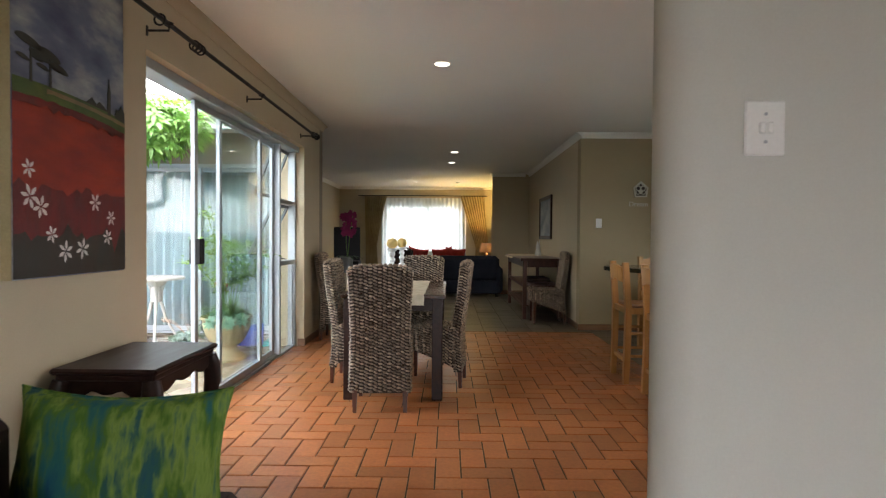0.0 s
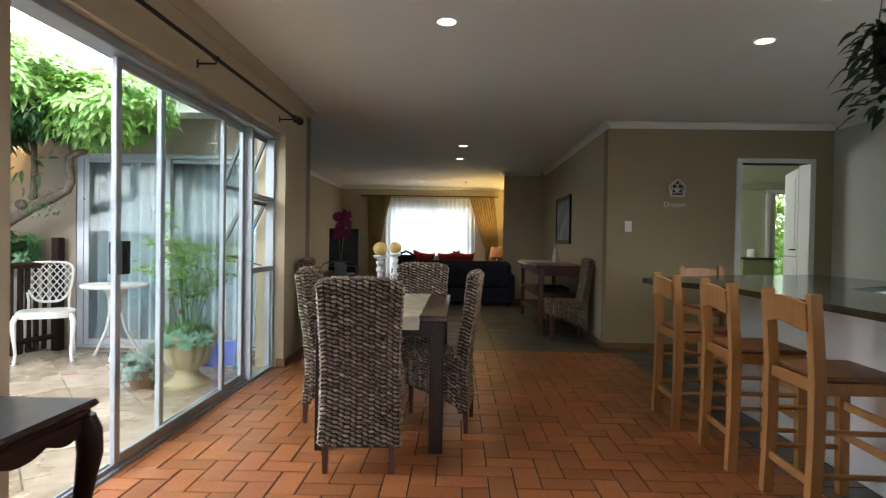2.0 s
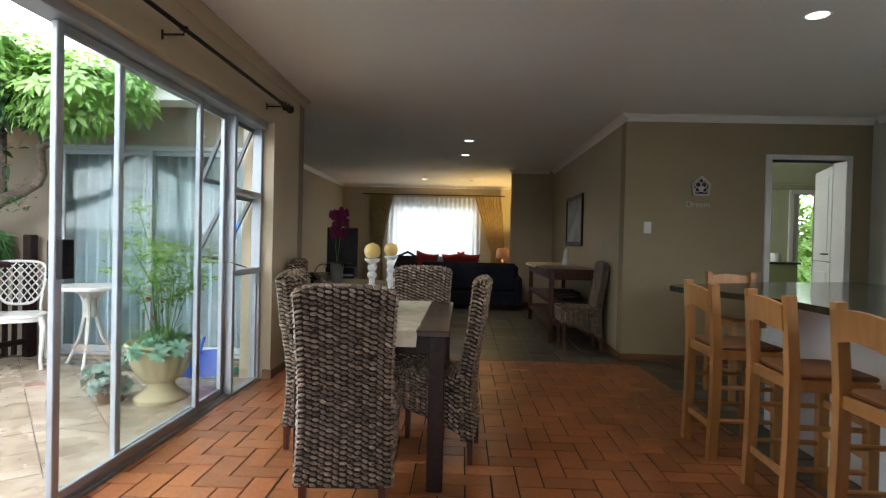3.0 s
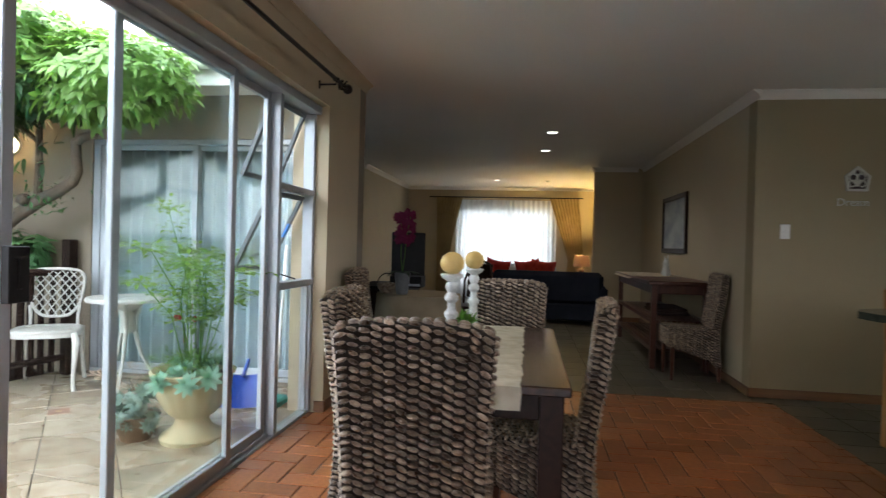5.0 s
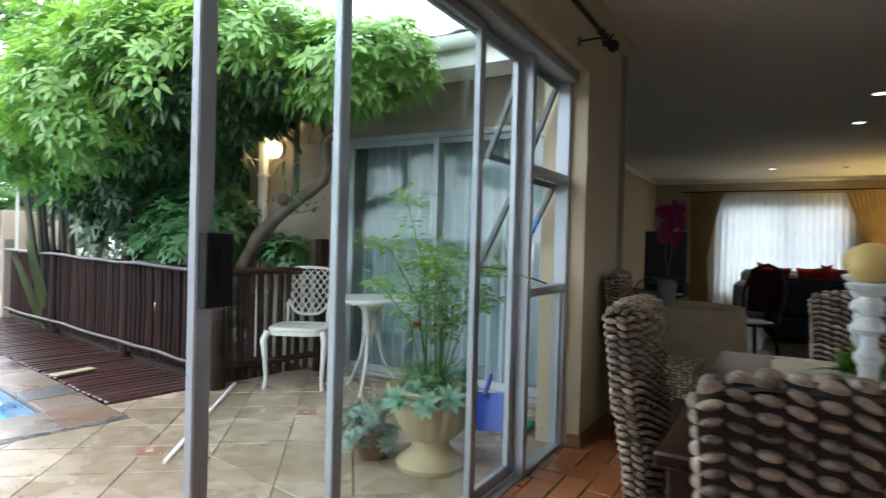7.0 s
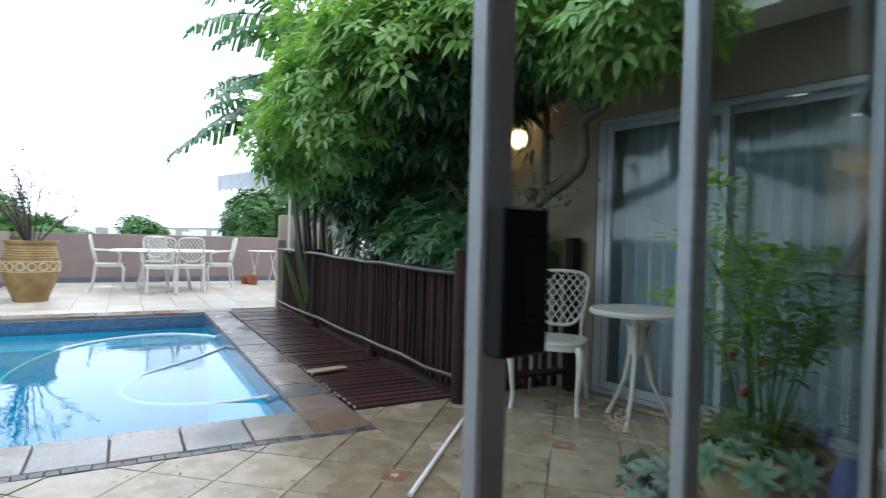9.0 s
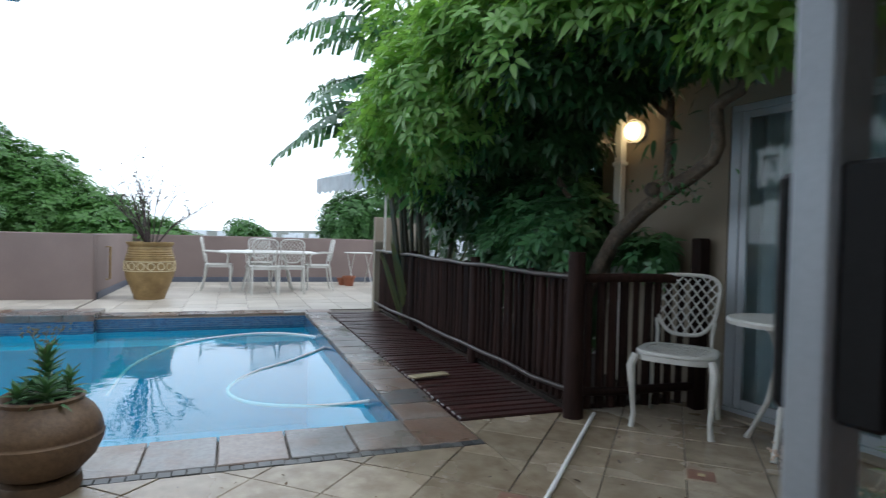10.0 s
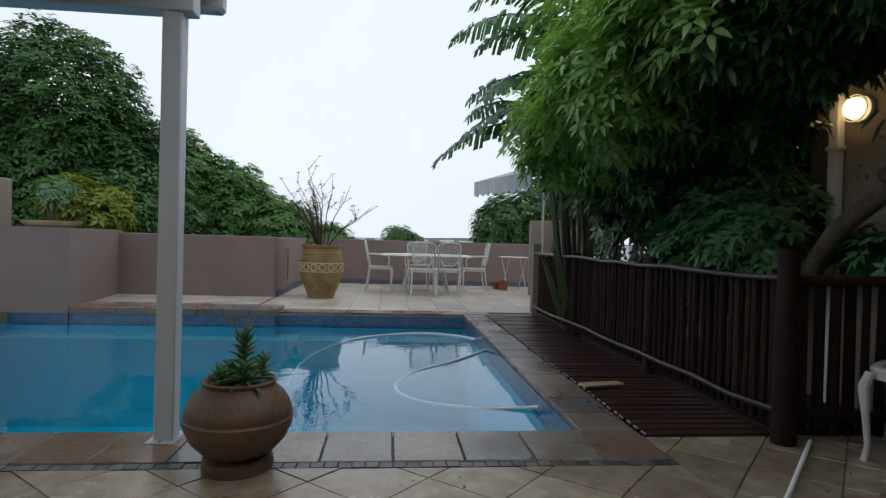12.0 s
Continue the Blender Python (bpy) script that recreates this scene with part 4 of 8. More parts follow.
def wicker_chair(m, label):
    ch = thing("wicker_chair", m, label, "chair", "woven dining chairs")
    W = 0.40

    def back_y(z):
        t = (z - 0.13) / 0.83
        return 0.02 + 0.02 * math.sin(min(1, t * 1.4) * math.pi) - 0.07 * max(0, t - 0.2) ** 1.5

    def half(z):
        return W / 2 * (0.955 + 0.085 * abs((z - 0.5) / 0.46) ** 2)
    rear = lambda u, v: (half(0.13 + 0.83 * v) * (2 * u - 1), back_y(0.13 + 0.83 * v), 0.13 + 0.83 * v * (1 - 0.03 * abs(2 * u - 1) ** 5))
    front = lambda u, v: (-half(0.45 + 0.51 * v) * (2 * u - 1), back_y(0.45 + 0.51 * v) + 0.058, 0.45 + 0.51 * v * (1 - 0.048 * abs(2 * u - 1) ** 5))
    lside = lambda u, v: (-half(0.13 + 0.83 * v), back_y(0.13 + 0.83 * v) + 0.058 * (1 - u), 0.13 + 0.805 * v)
    rside = lambda u, v: (half(0.13 + 0.83 * v), back_y(0.13 + 0.83 * v) + 0.058 * u, 0.13 + 0.805 * v)
    top = lambda u, v: (half(0.96) * (2 * u - 1), back_y(0.96) + 0.058 * v, 0.96 + 0.010 * math.sin(math.pi * v) - 0.025 * abs(2 * u - 1) ** 5)
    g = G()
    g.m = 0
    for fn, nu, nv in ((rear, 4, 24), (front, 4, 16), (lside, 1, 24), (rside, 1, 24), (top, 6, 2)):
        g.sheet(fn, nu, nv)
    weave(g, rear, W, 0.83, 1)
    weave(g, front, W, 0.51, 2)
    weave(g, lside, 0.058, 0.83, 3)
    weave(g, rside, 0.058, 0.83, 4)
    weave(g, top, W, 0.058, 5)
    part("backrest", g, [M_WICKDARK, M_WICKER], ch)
    arch = lambda y: 0.13 + 0.17 * min(1, max(0, (y - 0.05) / 0.40)) ** 0.7
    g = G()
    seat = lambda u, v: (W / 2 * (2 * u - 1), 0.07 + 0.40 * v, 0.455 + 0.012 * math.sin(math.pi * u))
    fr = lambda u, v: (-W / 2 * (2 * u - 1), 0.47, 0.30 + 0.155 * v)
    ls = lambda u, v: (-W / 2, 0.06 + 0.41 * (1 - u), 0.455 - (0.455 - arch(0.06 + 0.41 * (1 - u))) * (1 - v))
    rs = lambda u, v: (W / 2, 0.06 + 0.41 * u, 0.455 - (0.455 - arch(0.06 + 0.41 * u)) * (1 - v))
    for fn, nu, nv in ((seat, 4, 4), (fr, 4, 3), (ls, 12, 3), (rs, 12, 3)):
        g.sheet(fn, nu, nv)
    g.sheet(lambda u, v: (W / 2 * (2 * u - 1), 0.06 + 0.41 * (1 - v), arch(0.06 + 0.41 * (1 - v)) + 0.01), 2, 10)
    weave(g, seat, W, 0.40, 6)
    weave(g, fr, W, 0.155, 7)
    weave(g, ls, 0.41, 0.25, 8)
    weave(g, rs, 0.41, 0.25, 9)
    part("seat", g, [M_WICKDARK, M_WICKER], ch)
    for x in (-0.165, 0.165):
        part("leg", G().tube([(x, 0.035, 0.15), (x, 0.03, 0.0)], [0.024, 0.017], 4), M_MAHOG, ch)
        part("leg", G().tube([(x, 0.435, 0.31), (x, 0.437, 0.0)], [0.025, 0.018], 4), M_MAHOG, ch)
    return ch


first = wicker_chair(pose(-0.385, 4.165, 0, 0, 0, 3), "woven water hyacinth dining chair at the table end")
for m, lab in ((pose(0.205, 4.99, 0, 0, 0, 83), "woven water hyacinth dining chair beside the dark table"),
               (pose(-0.88, 5.12, 0, 0, 0, -92), "woven water hyacinth dining chair tucked against the table"),
               (pose(-0.20, 6.10, 0, 0, 0, 178), "woven water hyacinth dining chair at the far table end"),
               (pose(1.65, 8.33, 0, 0, 0, 90), "woven water hyacinth chair beside the server table"),
               (pose(-1.39, 6.98, 0, 0, 0, -90), "woven water hyacinth chair against the cream wall")):
    tagged(copy_thing(first, m), lab)

# ---- kitchen counter and stools ----
M_GRANITE = surface("dark_granite", (0.03, 0.045, 0.035), (0.07, 0.085, 0.07), 0.14, 30, 400, grain=0.5, bump=0.0)
M_BASE = surface("counter_base_paint", (0.83, 0.84, 0.88), (0.87, 0.88, 0.91), 0.6, 2, 150, grain=0.08)
ct = thing("counter", pose(0, 0, 0), "kitchen counter with white base and dark granite top", "kitchen counter")
part("base", G().box((2.08, 2.3, 0), (2.45, 5.65, 0.865), 0.006), M_BASE, ct)
outline = [(1.78, 2.3), (2.5, 2.3), (2.5, 5.0), (3.4, 5.6), (3.4, 6.75), (2.5, 6.45), (1.72, 5.97), (1.56, 5.88), (1.49, 5.76), (1.50, 5.62), (1.60, 5.42), (1.72, 5.15), (1.78, 4.85)]
part("worktop", G().prism(outline, 0.865, 0.90, lambda u, v, w: (u, v, w)), M_GRANITE, ct, "dark polished granite top", 30)
part("base", G().box((2.6, 5.6, 0), (3.3, 6.3, 0.865), 0.006), M_BASE, ct)


def bar_stool(m, label):
    s = thing("bar_stool", m, label, "bar stool", "bar stools at the counter")
    hw = 0.185
    for x in (-hw, hw):
        part("back_leg", G().tube([(x, 0.0, 0), (x, 0.012, 0.35), (x, 0.012, 0.62), (x, -0.012, 0.965)], [0.031, 0.034, 0.034, 0.031], 4), M_PINE, s)
        part("front_leg", G().tube([(x, 0.345, 0), (x, 0.335, 0.60)], [0.029, 0.033], 4), M_PINE, s)
        for z in (0.22, 0.40):
            part("side_rung", G().tube([(x, 0.01, z), (x, 0.34, z)], 0.012, 8), M_PINE, s)
        part("side_rail", G().box((x - 0.011, 0.02, 0.555), (x + 0.011, 0.33, 0.605), 0.003), M_PINE, s)
    for y, zs in ((0.008, (0.18,)), (0.34, (0.28, 0.42))):
        for z in zs:
            part("cross_rung", G().box((-hw, y - 0.009, z - 0.018), (hw, y + 0.009, z + 0.018), 0.004), M_PINE, s)
    for y in (0.012, 0.335):
        part("seat_rail", G().box((-hw + 0.02, y - 0.011, 0.555), (hw - 0.02, y + 0.011, 0.605), 0.003), M_PINE, s)
    part("seat", G().box((-hw - 0.01, 0.03, 0.606), (hw + 0.01, 0.365, 0.63), 0.008), wood("stool_seat_wood", (0.17, 0.07, 0.03), (0.28, 0.13, 0.05), 0.4, (1, 9, 9)), s, "reddish wooden seat")

    def crest(u, v):
        x = (u - 0.5) * 2 * (hw - 0.012)
        zt = 0.925 + 0.024 * (1 - (2 * u - 1) ** 2)
        zb = 0.825 + 0.012 * math.cos(math.pi * (2 * u - 1))
        z = zb + (zt - zb) * v
        return (x, -0.012 - 0.02 * (1 - (2 * u - 1) ** 2) - 0.01 * (z - 0.8) / 0.13, z)
    part("crest_rail", G().sheet(crest, 14, 4, -0.02), M_PINE, s)
    return s


s1 = bar_stool(pose(1.475, 5.195, 0, 0, 0, -91), "pine bar stool with curved back at the counter")
for m in (pose(1.515, 4.53, 0, 0, 0, -93), pose(1.56, 3.93, 0, 0, 0, -92), pose(2.29, 6.62, 0, 0, 0, 188)):
    copy_thing(s1, m)

# kitchen doorway and the room past it
dw = tagged(new("door_1"), "white painted door frame with its stable door standing open", "door", "", "structure")
g = G().box((3.085, 7.67, 0), (3.145, 7.88, 2.05), 0.004).box((3.865, 7.67, 0), (3.925, 7.88, 2.05), 0.004).box((3.085, 7.67, 2.05), (3.925, 7.88, 2.10), 0.004)
part("frame", g, M_WHITE, dw)
swing = pose(3.862, 7.885, 0, 0, 0, -19)
for z0, z1 in ((0.02, 1.03), (1.042, 2.03)):
    lf = part("leaf", G().box((0.0, 0.0, z0), (0.04, 0.72, z1), 0.004, swing), M_WHITE, dw)
    for a, b in ((z0 + 0.10, z1 - 0.10),):
        part("panel", G().box((-0.006, 0.12, a), (0.0, 0.60, b), 0.003, swing), M_WHITE, lf)
part("door_handle", G().tube([swing @ Vector(p) for p in ((-0.002, 0.06, 1.12), (-0.05, 0.06, 1.12), (-0.05, 0.15, 1.12))], 0.008, 6), M_BLACK, lf)
d2 = tagged(new("door_2"), "white framed opening to the garden with a narrow side panel", "door", "", "structure")
part("frame", G().box((5.04, 10.76, 0), (5.10, 10.97, 2.03), 0.004).box((5.50, 10.76, 0), (5.56, 10.97, 2.03), 0.004).box((5.04, 10.76, 2.0), (5.56, 10.97, 2.06), 0.004), M_WHITE, d2)
part("side_panel", G().box((5.10, 10.80, 0.02), (5.20, 10.84, 2.0), 0.004), M_WHITE, d2)
cab = thing("low_cabinet", pose(4.55, 10.3, 0), "pale cabinet with a dark top past the doorway", "cabinet")
part("body", G().box((-0.25, -0.3, 0), (0.2, 0.3, 0.95), 0.006), surface("green_cabinet", (0.3, 0.34, 0.16), (0.36, 0.4, 0.2), 0.5), cab)
part("top", G().box((-0.28, -0.33, 0.95), (0.23, 0.33, 0.98), 0.006), M_GRANITE, cab)
pel = thing("pelmet", pose(5.0, 10.76, 2.06), "pale green curtain pelmet over the garden door", "pelmet")
part("board", G().box((-0.75, -0.10, 0.0), (0.95, 0.03, 0.07), 0.006), surface("pelmet_paint", (0.45, 0.46, 0.3), (0.5, 0.51, 0.34), 0.5), pel)
# fill lamp added against a solid wall; no window stands there
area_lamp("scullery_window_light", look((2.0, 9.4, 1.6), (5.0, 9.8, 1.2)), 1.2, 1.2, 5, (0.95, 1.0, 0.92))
tin = thing("storage_tin", pose(4.50, 10.12, 0.98), "white round tin standing on the cabinet", "tin")
part("body", G().lathe([(0.07, 0), (0.075, 0.01), (0.075, 0.10), (0.06, 0.12), (0.0, 0.125)], 16), M_WHITE, tin)

# wall plaque with the word, picture
pq = thing("wall_plaque", pose(2.455, 7.69, 1.765), "pale cut-out wall plaque with openwork heart", "wall plaque")
pent = [(-0.075, -0.09), (0.075, -0.09), (0.092, 0.03), (0.0, 0.11), (-0.092, 0.03)]
M_PLQ = surface("plaque_paint", (0.55, 0.52, 0.44), (0.66, 0.63, 0.55), 0.6, 20, 200)
g = G()
for i in range(5):
    p, q = Vector(pent[i]), Vector(pent[(i + 1) % 5])
    pi, qi = p * 0.80, q * 0.80
    g.prism([tuple(p), tuple(q), tuple(qi), tuple(pi)], -0.022, -0.002, lambda u, v, w: (u, w, v))
part("border", g, M_PLQ, pq)
g = G()
for cx, cz, r in ((-0.03, 0.02, 0.028), (0.03, 0.02, 0.028), (0, 0.06, 0.022), (-0.035, -0.03, 0.024), (0.035, -0.03, 0.024)):
    g.tube([(cx + r * math.cos(q), -0.010, cz + r * math.sin(q)) for q in [i * math.pi / 6 for i in range(13)]], 0.0055, 6)
part("scrollwork", g, M_PLQ, pq)
part("backing", G().prism([(u * 0.82, v * 0.82) for u, v in pent], -0.004, -0.001, lambda u, v, w: (u, w, v)), M_DARKWOOD, pq)
part("heart", G().prism([(0, -0.055), (0.03, -0.02), (0.026, 0.0), (0.01, 0.004), (0, -0.008), (-0.01, 0.004), (-0.026, 0.0), (-0.03, -0.02)], -0.016, -0.004, lambda u, v, w: (u, w, v)), M_PLQ, pq)
font = bpy.data.curves.new("word", "FONT")
font.body, font.size, font.extrude, font.align_x = "Dream", 0.085, 0.004, "CENTER"
word = new("wall_word", font)
word.matrix_world = pose(2.43, 7.684, 1.56, 90, 0, 0)
font.materials.append(M_PLQ)
tagged(word, "small pale cut-out word Dream on the taupe wall", "wall lettering")

pic = thing("framed_print", pose(1.705, 10.23, 1.495), "pale blue-grey print in a dark frame", "picture")
g = G()
for a, b in (((-0.03, -0.585, -0.36), (0, -0.525, 0.36)), ((-0.03, 0.525, -0.36), (0, 0.585, 0.36)), ((-0.03, -0.525, -0.36), (0, 0.525, -0.30)), ((-0.03, -0.525, 0.30), (0, 0.525, 0.36))):
    g.box(a, b, 0.006)
part("frame", g, M_DARKWOOD, pic)
k = N("pale_print")
k.principled(k.ramp(k.noise(k.where("Object", (1, 1, 2)), 2.2, 4), [(0.35, (0.34, 0.40, 0.47)), (0.65, (0.60, 0.64, 0.68))]), 0.12, 0, 0.5)
part("print", G().box((-0.014, -0.53, -0.305), (-0.006, 0.53, 0.305)), k.mat, pic, "pale blue-grey print under glass", 0)

# serving table
sv = thing("serving_table", pose(1.385, 9.65, 0), "reddish wooden serving table with two slatted shelves", "serving table")
part("top", G().box((-0.31, -1.10, 0.83), (0.31, 1.10, 0.868), 0.006), M_MAHOG, sv)
for x in (-0.27, 0.22):
    for y in (-1.04, 0.98):
        part("leg", G().box((x, y, 0), (x + 0.055, y + 0.06, 0.83), 0.005), M_MAHOG, sv)
part("apron", G().box((-0.262, -0.98, 0.74), (-0.24, 0.98, 0.83), 0.003).box((-0.21, -1.03, 0.74), (0.22, -1.01, 0.83), 0.003), M_MAHOG, sv)
for z in (0.17, 0.45):
    sh = part("shelf", G().box((-0.265, -1.0, z), (-0.235, 1.0, z + 0.045), 0.004).box((0.235, -1.0, z), (0.265, 1.0, z + 0.045), 0.004), M_MAHOG, sv)
    for i in range(9):
        x = -0.22 + i * 0.052
        part("slat", G().box((x, -1.02, z + 0.012), (x + 0.036, 1.02, z + 0.03), 0.003), M_MAHOG, sh)
cl = thing("table_cloth", pose(1.385, 10.05, 0.868), "pale lace cloth over the serving table end", "table cloth")
part("cloth", G().sheet(lambda u, v: (-0.34 + 0.62 * u, -0.55 + 1.15 * v, 0.004 if u > 0.05 else -0.03 + 0.034 * u / 0.05), 12, 8, 0.002), M_RUNNER, cl)
fg = thing("ornament", pose(1.50, 9.75, 0.874), "small white rabbit-shaped ornament on the serving table", "ornament")
part("figure", G().lathe([(0.05, 0), (0.055, 0.03), (0.04, 0.08), (0.03, 0.11), (0.038, 0.14), (0.03, 0.17), (0, 0.18)], 14).tube([(0.01, 0, 0.165), (0.025, 0, 0.24)], [0.012, 0.006], 6).tube([(-0.012, 0, 0.165), (-0.01, 0, 0.23)], [0.012, 0.006], 6), M_SHABBY, fg)
bk = thing("folded_linen", pose(1.42, 9.3, 0.495), "dark folded linen on the server shelf", "linen")
part("stack", G().box((-0.18, -0.3, 0), (0.16, 0.3, 0.035), 0.01).box((-0.17, -0.28, 0.036), (0.15, 0.29, 0.065), 0.01), M_SOFA, bk)

# ---- living room ----
M_NAVY = cloth("navy_cloth", (0.010, 0.013, 0.024), (0.018, 0.022, 0.036), 0, 5, 300, 0.0)
M_REDC = cloth("red_cloth", (0.22, 0.02, 0.018), (0.32, 0.035, 0.03), 0, 8, 300, 0.0)


def big_sofa(m, mat, label):
    s = thing("sofa", m, label, "sofa")
    part("base", G().box((-0.85, 0, 0.06), (0.85, 0.85, 0.32), 0.03), mat, s)
    part("backrest", G().box((-0.85, 0, 0.30), (0.85, 0.22, 0.80), 0.07), mat, s)
    for x in (-0.92, 0.72):
        part("armrest", G().box((x, 0.02, 0.06), (x + 0.2, 0.88, 0.60), 0.06), mat, s)
    for x in (-0.70, 0.02):
        part("seat_cushion", G().box((x, 0.22, 0.32), (x + 0.68, 0.86, 0.46), 0.04), mat, s)
    for x in (-0.8, 0.8):
        for y in (0.06, 0.8):
            part("foot", G().tube([(x, y, 0.06), (x, y, 0)], 0.025, 8), M_DARKWOOD, s)
    return s


big_sofa(pose(0.20, 11.65, 0), M_NAVY, "navy blue upholstered sofa with its back to the dining area")
big_sofa(pose(-0.35, 15.15, 0, 0, 0, 180), surface("pale_sofa_cloth", (0.3, 0.33, 0.4), (0.4, 0.42, 0.48), 0.9, 4, 200), "pale upholstered sofa under the bright window")
for x, r in ((-0.75, 10), (-0.05, -8), (0.18, 6)):
    cushion("red_cushion", pose(x, 14.55, 0.44, 12, r, 0), 0.50, 0.46, 0.14, M_REDC, "red scatter cushion on the pale sofa")

w1 = tagged(new("window_1"), "bright living room window with white frame", "window", "", "structure")
g = G()
for a, b in (((-1.61, 15.66, 0.35), (0.40, 15.72, 0.40)), ((-1.61, 15.66, 1.97), (0.40, 15.72, 2.02)), ((-1.61, 15.66, 0.40), (-1.56, 15.72, 1.97)), ((0.35, 15.66, 0.40), (0.40, 15.72, 1.97)), ((-0.53, 15.66, 0.40), (-0.46, 15.72, 1.97)), ((-0.46, 15.67, 1.46), (0.35, 15.71, 1.50))):
    g.box(a, b, 0.004)
part("window_frame", g, M_WHITE, w1)
part("pane", G().box((-1.56, 15.687, 0.40), (0.35, 15.693, 1.97)), M_GLASS, w1, "", 0).visible_shadow = False
area_lamp("living_window_sky", look((-0.6, 16.3, 1.4), (-0.6, 12.0, 1.0)), 3.4, 2.8, 12, (0.95, 0.98, 1.0))

M_SHEER = cloth("sheer_white", (0.60, 0.62, 0.64), (0.68, 0.69, 0.70), 0.02, 3, 300, 0.34)
M_DRAPE = cloth("gold_drape", (0.30, 0.22, 0.11), (0.40, 0.30, 0.16), 0, 4, 300, 0.15)


def drape(name, place, w, h, folds, amp, mat, label, gather=None, axis="x", group=""):
    """A curtain hung in folds; gather(v) gives the left and right edge at height v from 0 (hem) to 1."""
    c = thing(name, place, label, "curtain", group)

    def fn(u, v):
        a, b = gather(v) if gather else (0.0, 1.0)
        x = (a + (b - a) * u) * w
        y = amp * math.sin(u * folds * 2 * math.pi + 0.5 * math.sin(v * 3 + u * 5)) * (0.55 + 0.45 * (1 - v))
        return (x, y, h * v)
    part("cloth", G().sheet(fn, folds * 8, 18), mat, c)
    return c


drape("sheer_curtain", pose(-1.70, 15.50, 0.02), 2.2, 2.16, 20, 0.035, M_SHEER, "sheer white curtain across the bright window")
tie = lambda lo, hi: (lambda v: (lo[0] + (lo[1] - lo[0]) * abs(v - 0.40) / 0.6 if v > 0.4 else lo[0] + (lo[1] - lo[0]) * 0.2 * (0.4 - v) / 0.4, hi[0] + (hi[1] - hi[0]) * (abs(v - 0.40) / 0.6) ** 1.3 if v > 0.4 else hi[0] + (hi[1] - hi[0]) * 0.25 * (0.4 - v) / 0.4))
drape("gold_curtain", pose(-2.15, 15.40, 0.02), 1.0, 2.2, 9, 0.035, M_DRAPE, "gold curtain tied back beside the window", tie((0.05, 0.02), (0.34, 0.60)), group="gold curtains")
drape("gold_curtain", pose(0.16, 15.40, 0.02), 1.0, 2.2, 9, 0.035, M_DRAPE, "gold curtain tied back beside the window", tie((0.60, 0.18), (0.92, 0.80)), group="gold curtains")
cr = thing("curtain_rail", pose(0, 15.40, 2.23), "thin dark rail over the window curtains", "curtain rail")
part("rail", G().tube([(-2.3, 0, 0), (1.05, 0, 0)], 0.012, 8), M_IRON, cr)
for x in (-2.2, -0.6, 0.95):
    part("bracket", G().box((x - 0.01, 0.01, -0.012), (x + 0.01, 0.20, 0.012), 0.003), M_IRON, cr)

tb = thing("lamp_table", pose(0.98, 14.6, 0), "small wooden lamp table in the corner", "side table")
part("top", G().box((-0.25, -0.25, 0.53), (0.25, 0.25, 0.56), 0.005), M_MAHOG, tb)
for x in (-0.22, 0.18):
    for y in (-0.22, 0.18):
        part("leg", G().box((x, y, 0), (x + 0.04, y + 0.04, 0.53), 0.004), M_MAHOG, tb)
lp = thing("table_lamp", pose(0.98, 14.6, 0.56), "table lamp with a dull mauve fabric shade, lit", "table lamp")
part("base", G().lathe([(0.07, 0), (0.075, 0.02), (0.04, 0.05), (0.06, 0.12), (0.05, 0.18), (0.015, 0.22), (0.015, 0.28)], 18), M_DARKWOOD, lp)
part("shade", G().sheet(lambda u, v: ((0.17 - 0.04 * v) * math.cos(u * 2 * math.pi), (0.17 - 0.04 * v) * math.sin(u * 2 * math.pi), 0.24 + 0.22 * v), 24, 3), cloth("lamp_shade_cloth", (0.26, 0.15, 0.13), (0.32, 0.19, 0.16), 0, 5, 300, 0.006), lp)
part("bulb", G().ball((0, 0, 0.34), 0.03, 10, 8), glow("bulb_glow", (1.0, 0.62, 0.22), 60), lp)
bl = new("table_lamp_light", bpy.data.lights.new("table_lamp_light", "POINT"))
bl.data.energy, bl.data.color, bl.data.shadow_soft_size = 15, (1.0, 0.68, 0.20), 0.04
bl.location = (0.98, 14.6, 0.94)

# sideboard corner past the dividing wall
rt = thing("cloth_table", pose(-1.20, 8.55, 0), "round side table under a beige cloth", "table")
part("cloth", G().sheet(lambda u, v: ((0.43 + (0.0 if v < 0.5 else 0.05 * math.sin(u * 40) * (v - 0.5) + 0.07 * (v - 0.5))) * min(1, v * 2) * math.cos(u * 6.2832), (0.43 + (0.0 if v < 0.5 else 0.05 * math.sin(u * 40) * (v - 0.5) + 0.07 * (v - 0.5))) * min(1, v * 2) * math.sin(u * 6.2832), 0.66 if v <= 0.5 else 0.66 - 0.64 * (v - 0.5) * 2), 80, 12), cloth("beige_cloth", (0.36, 0.29, 0.19), (0.44, 0.36, 0.25), 0, 6, 300, 0.05), rt)
part("pedestal", G().lathe([(0.2, 0), (0.2, 0.02), (0.04, 0.05), (0.04, 0.655)], 14), M_DARKWOOD, rt)
oc = thing("orchid", pose(-1.33, 8.33, 0.664), "magenta orchid in a tall dark vase", "potted orchid")
part("vase", G().lathe([(0.055, 0), (0.06, 0.02), (0.07, 0.12), (0.078, 0.21), (0.07, 0.215), (0.055, 0.12)], 20), surface("grey_glaze", (0.16, 0.17, 0.17), (0.24, 0.25, 0.25), 0.35, 8, 90), oc)
g, gl = G(), G()
rr = random.Random(11)
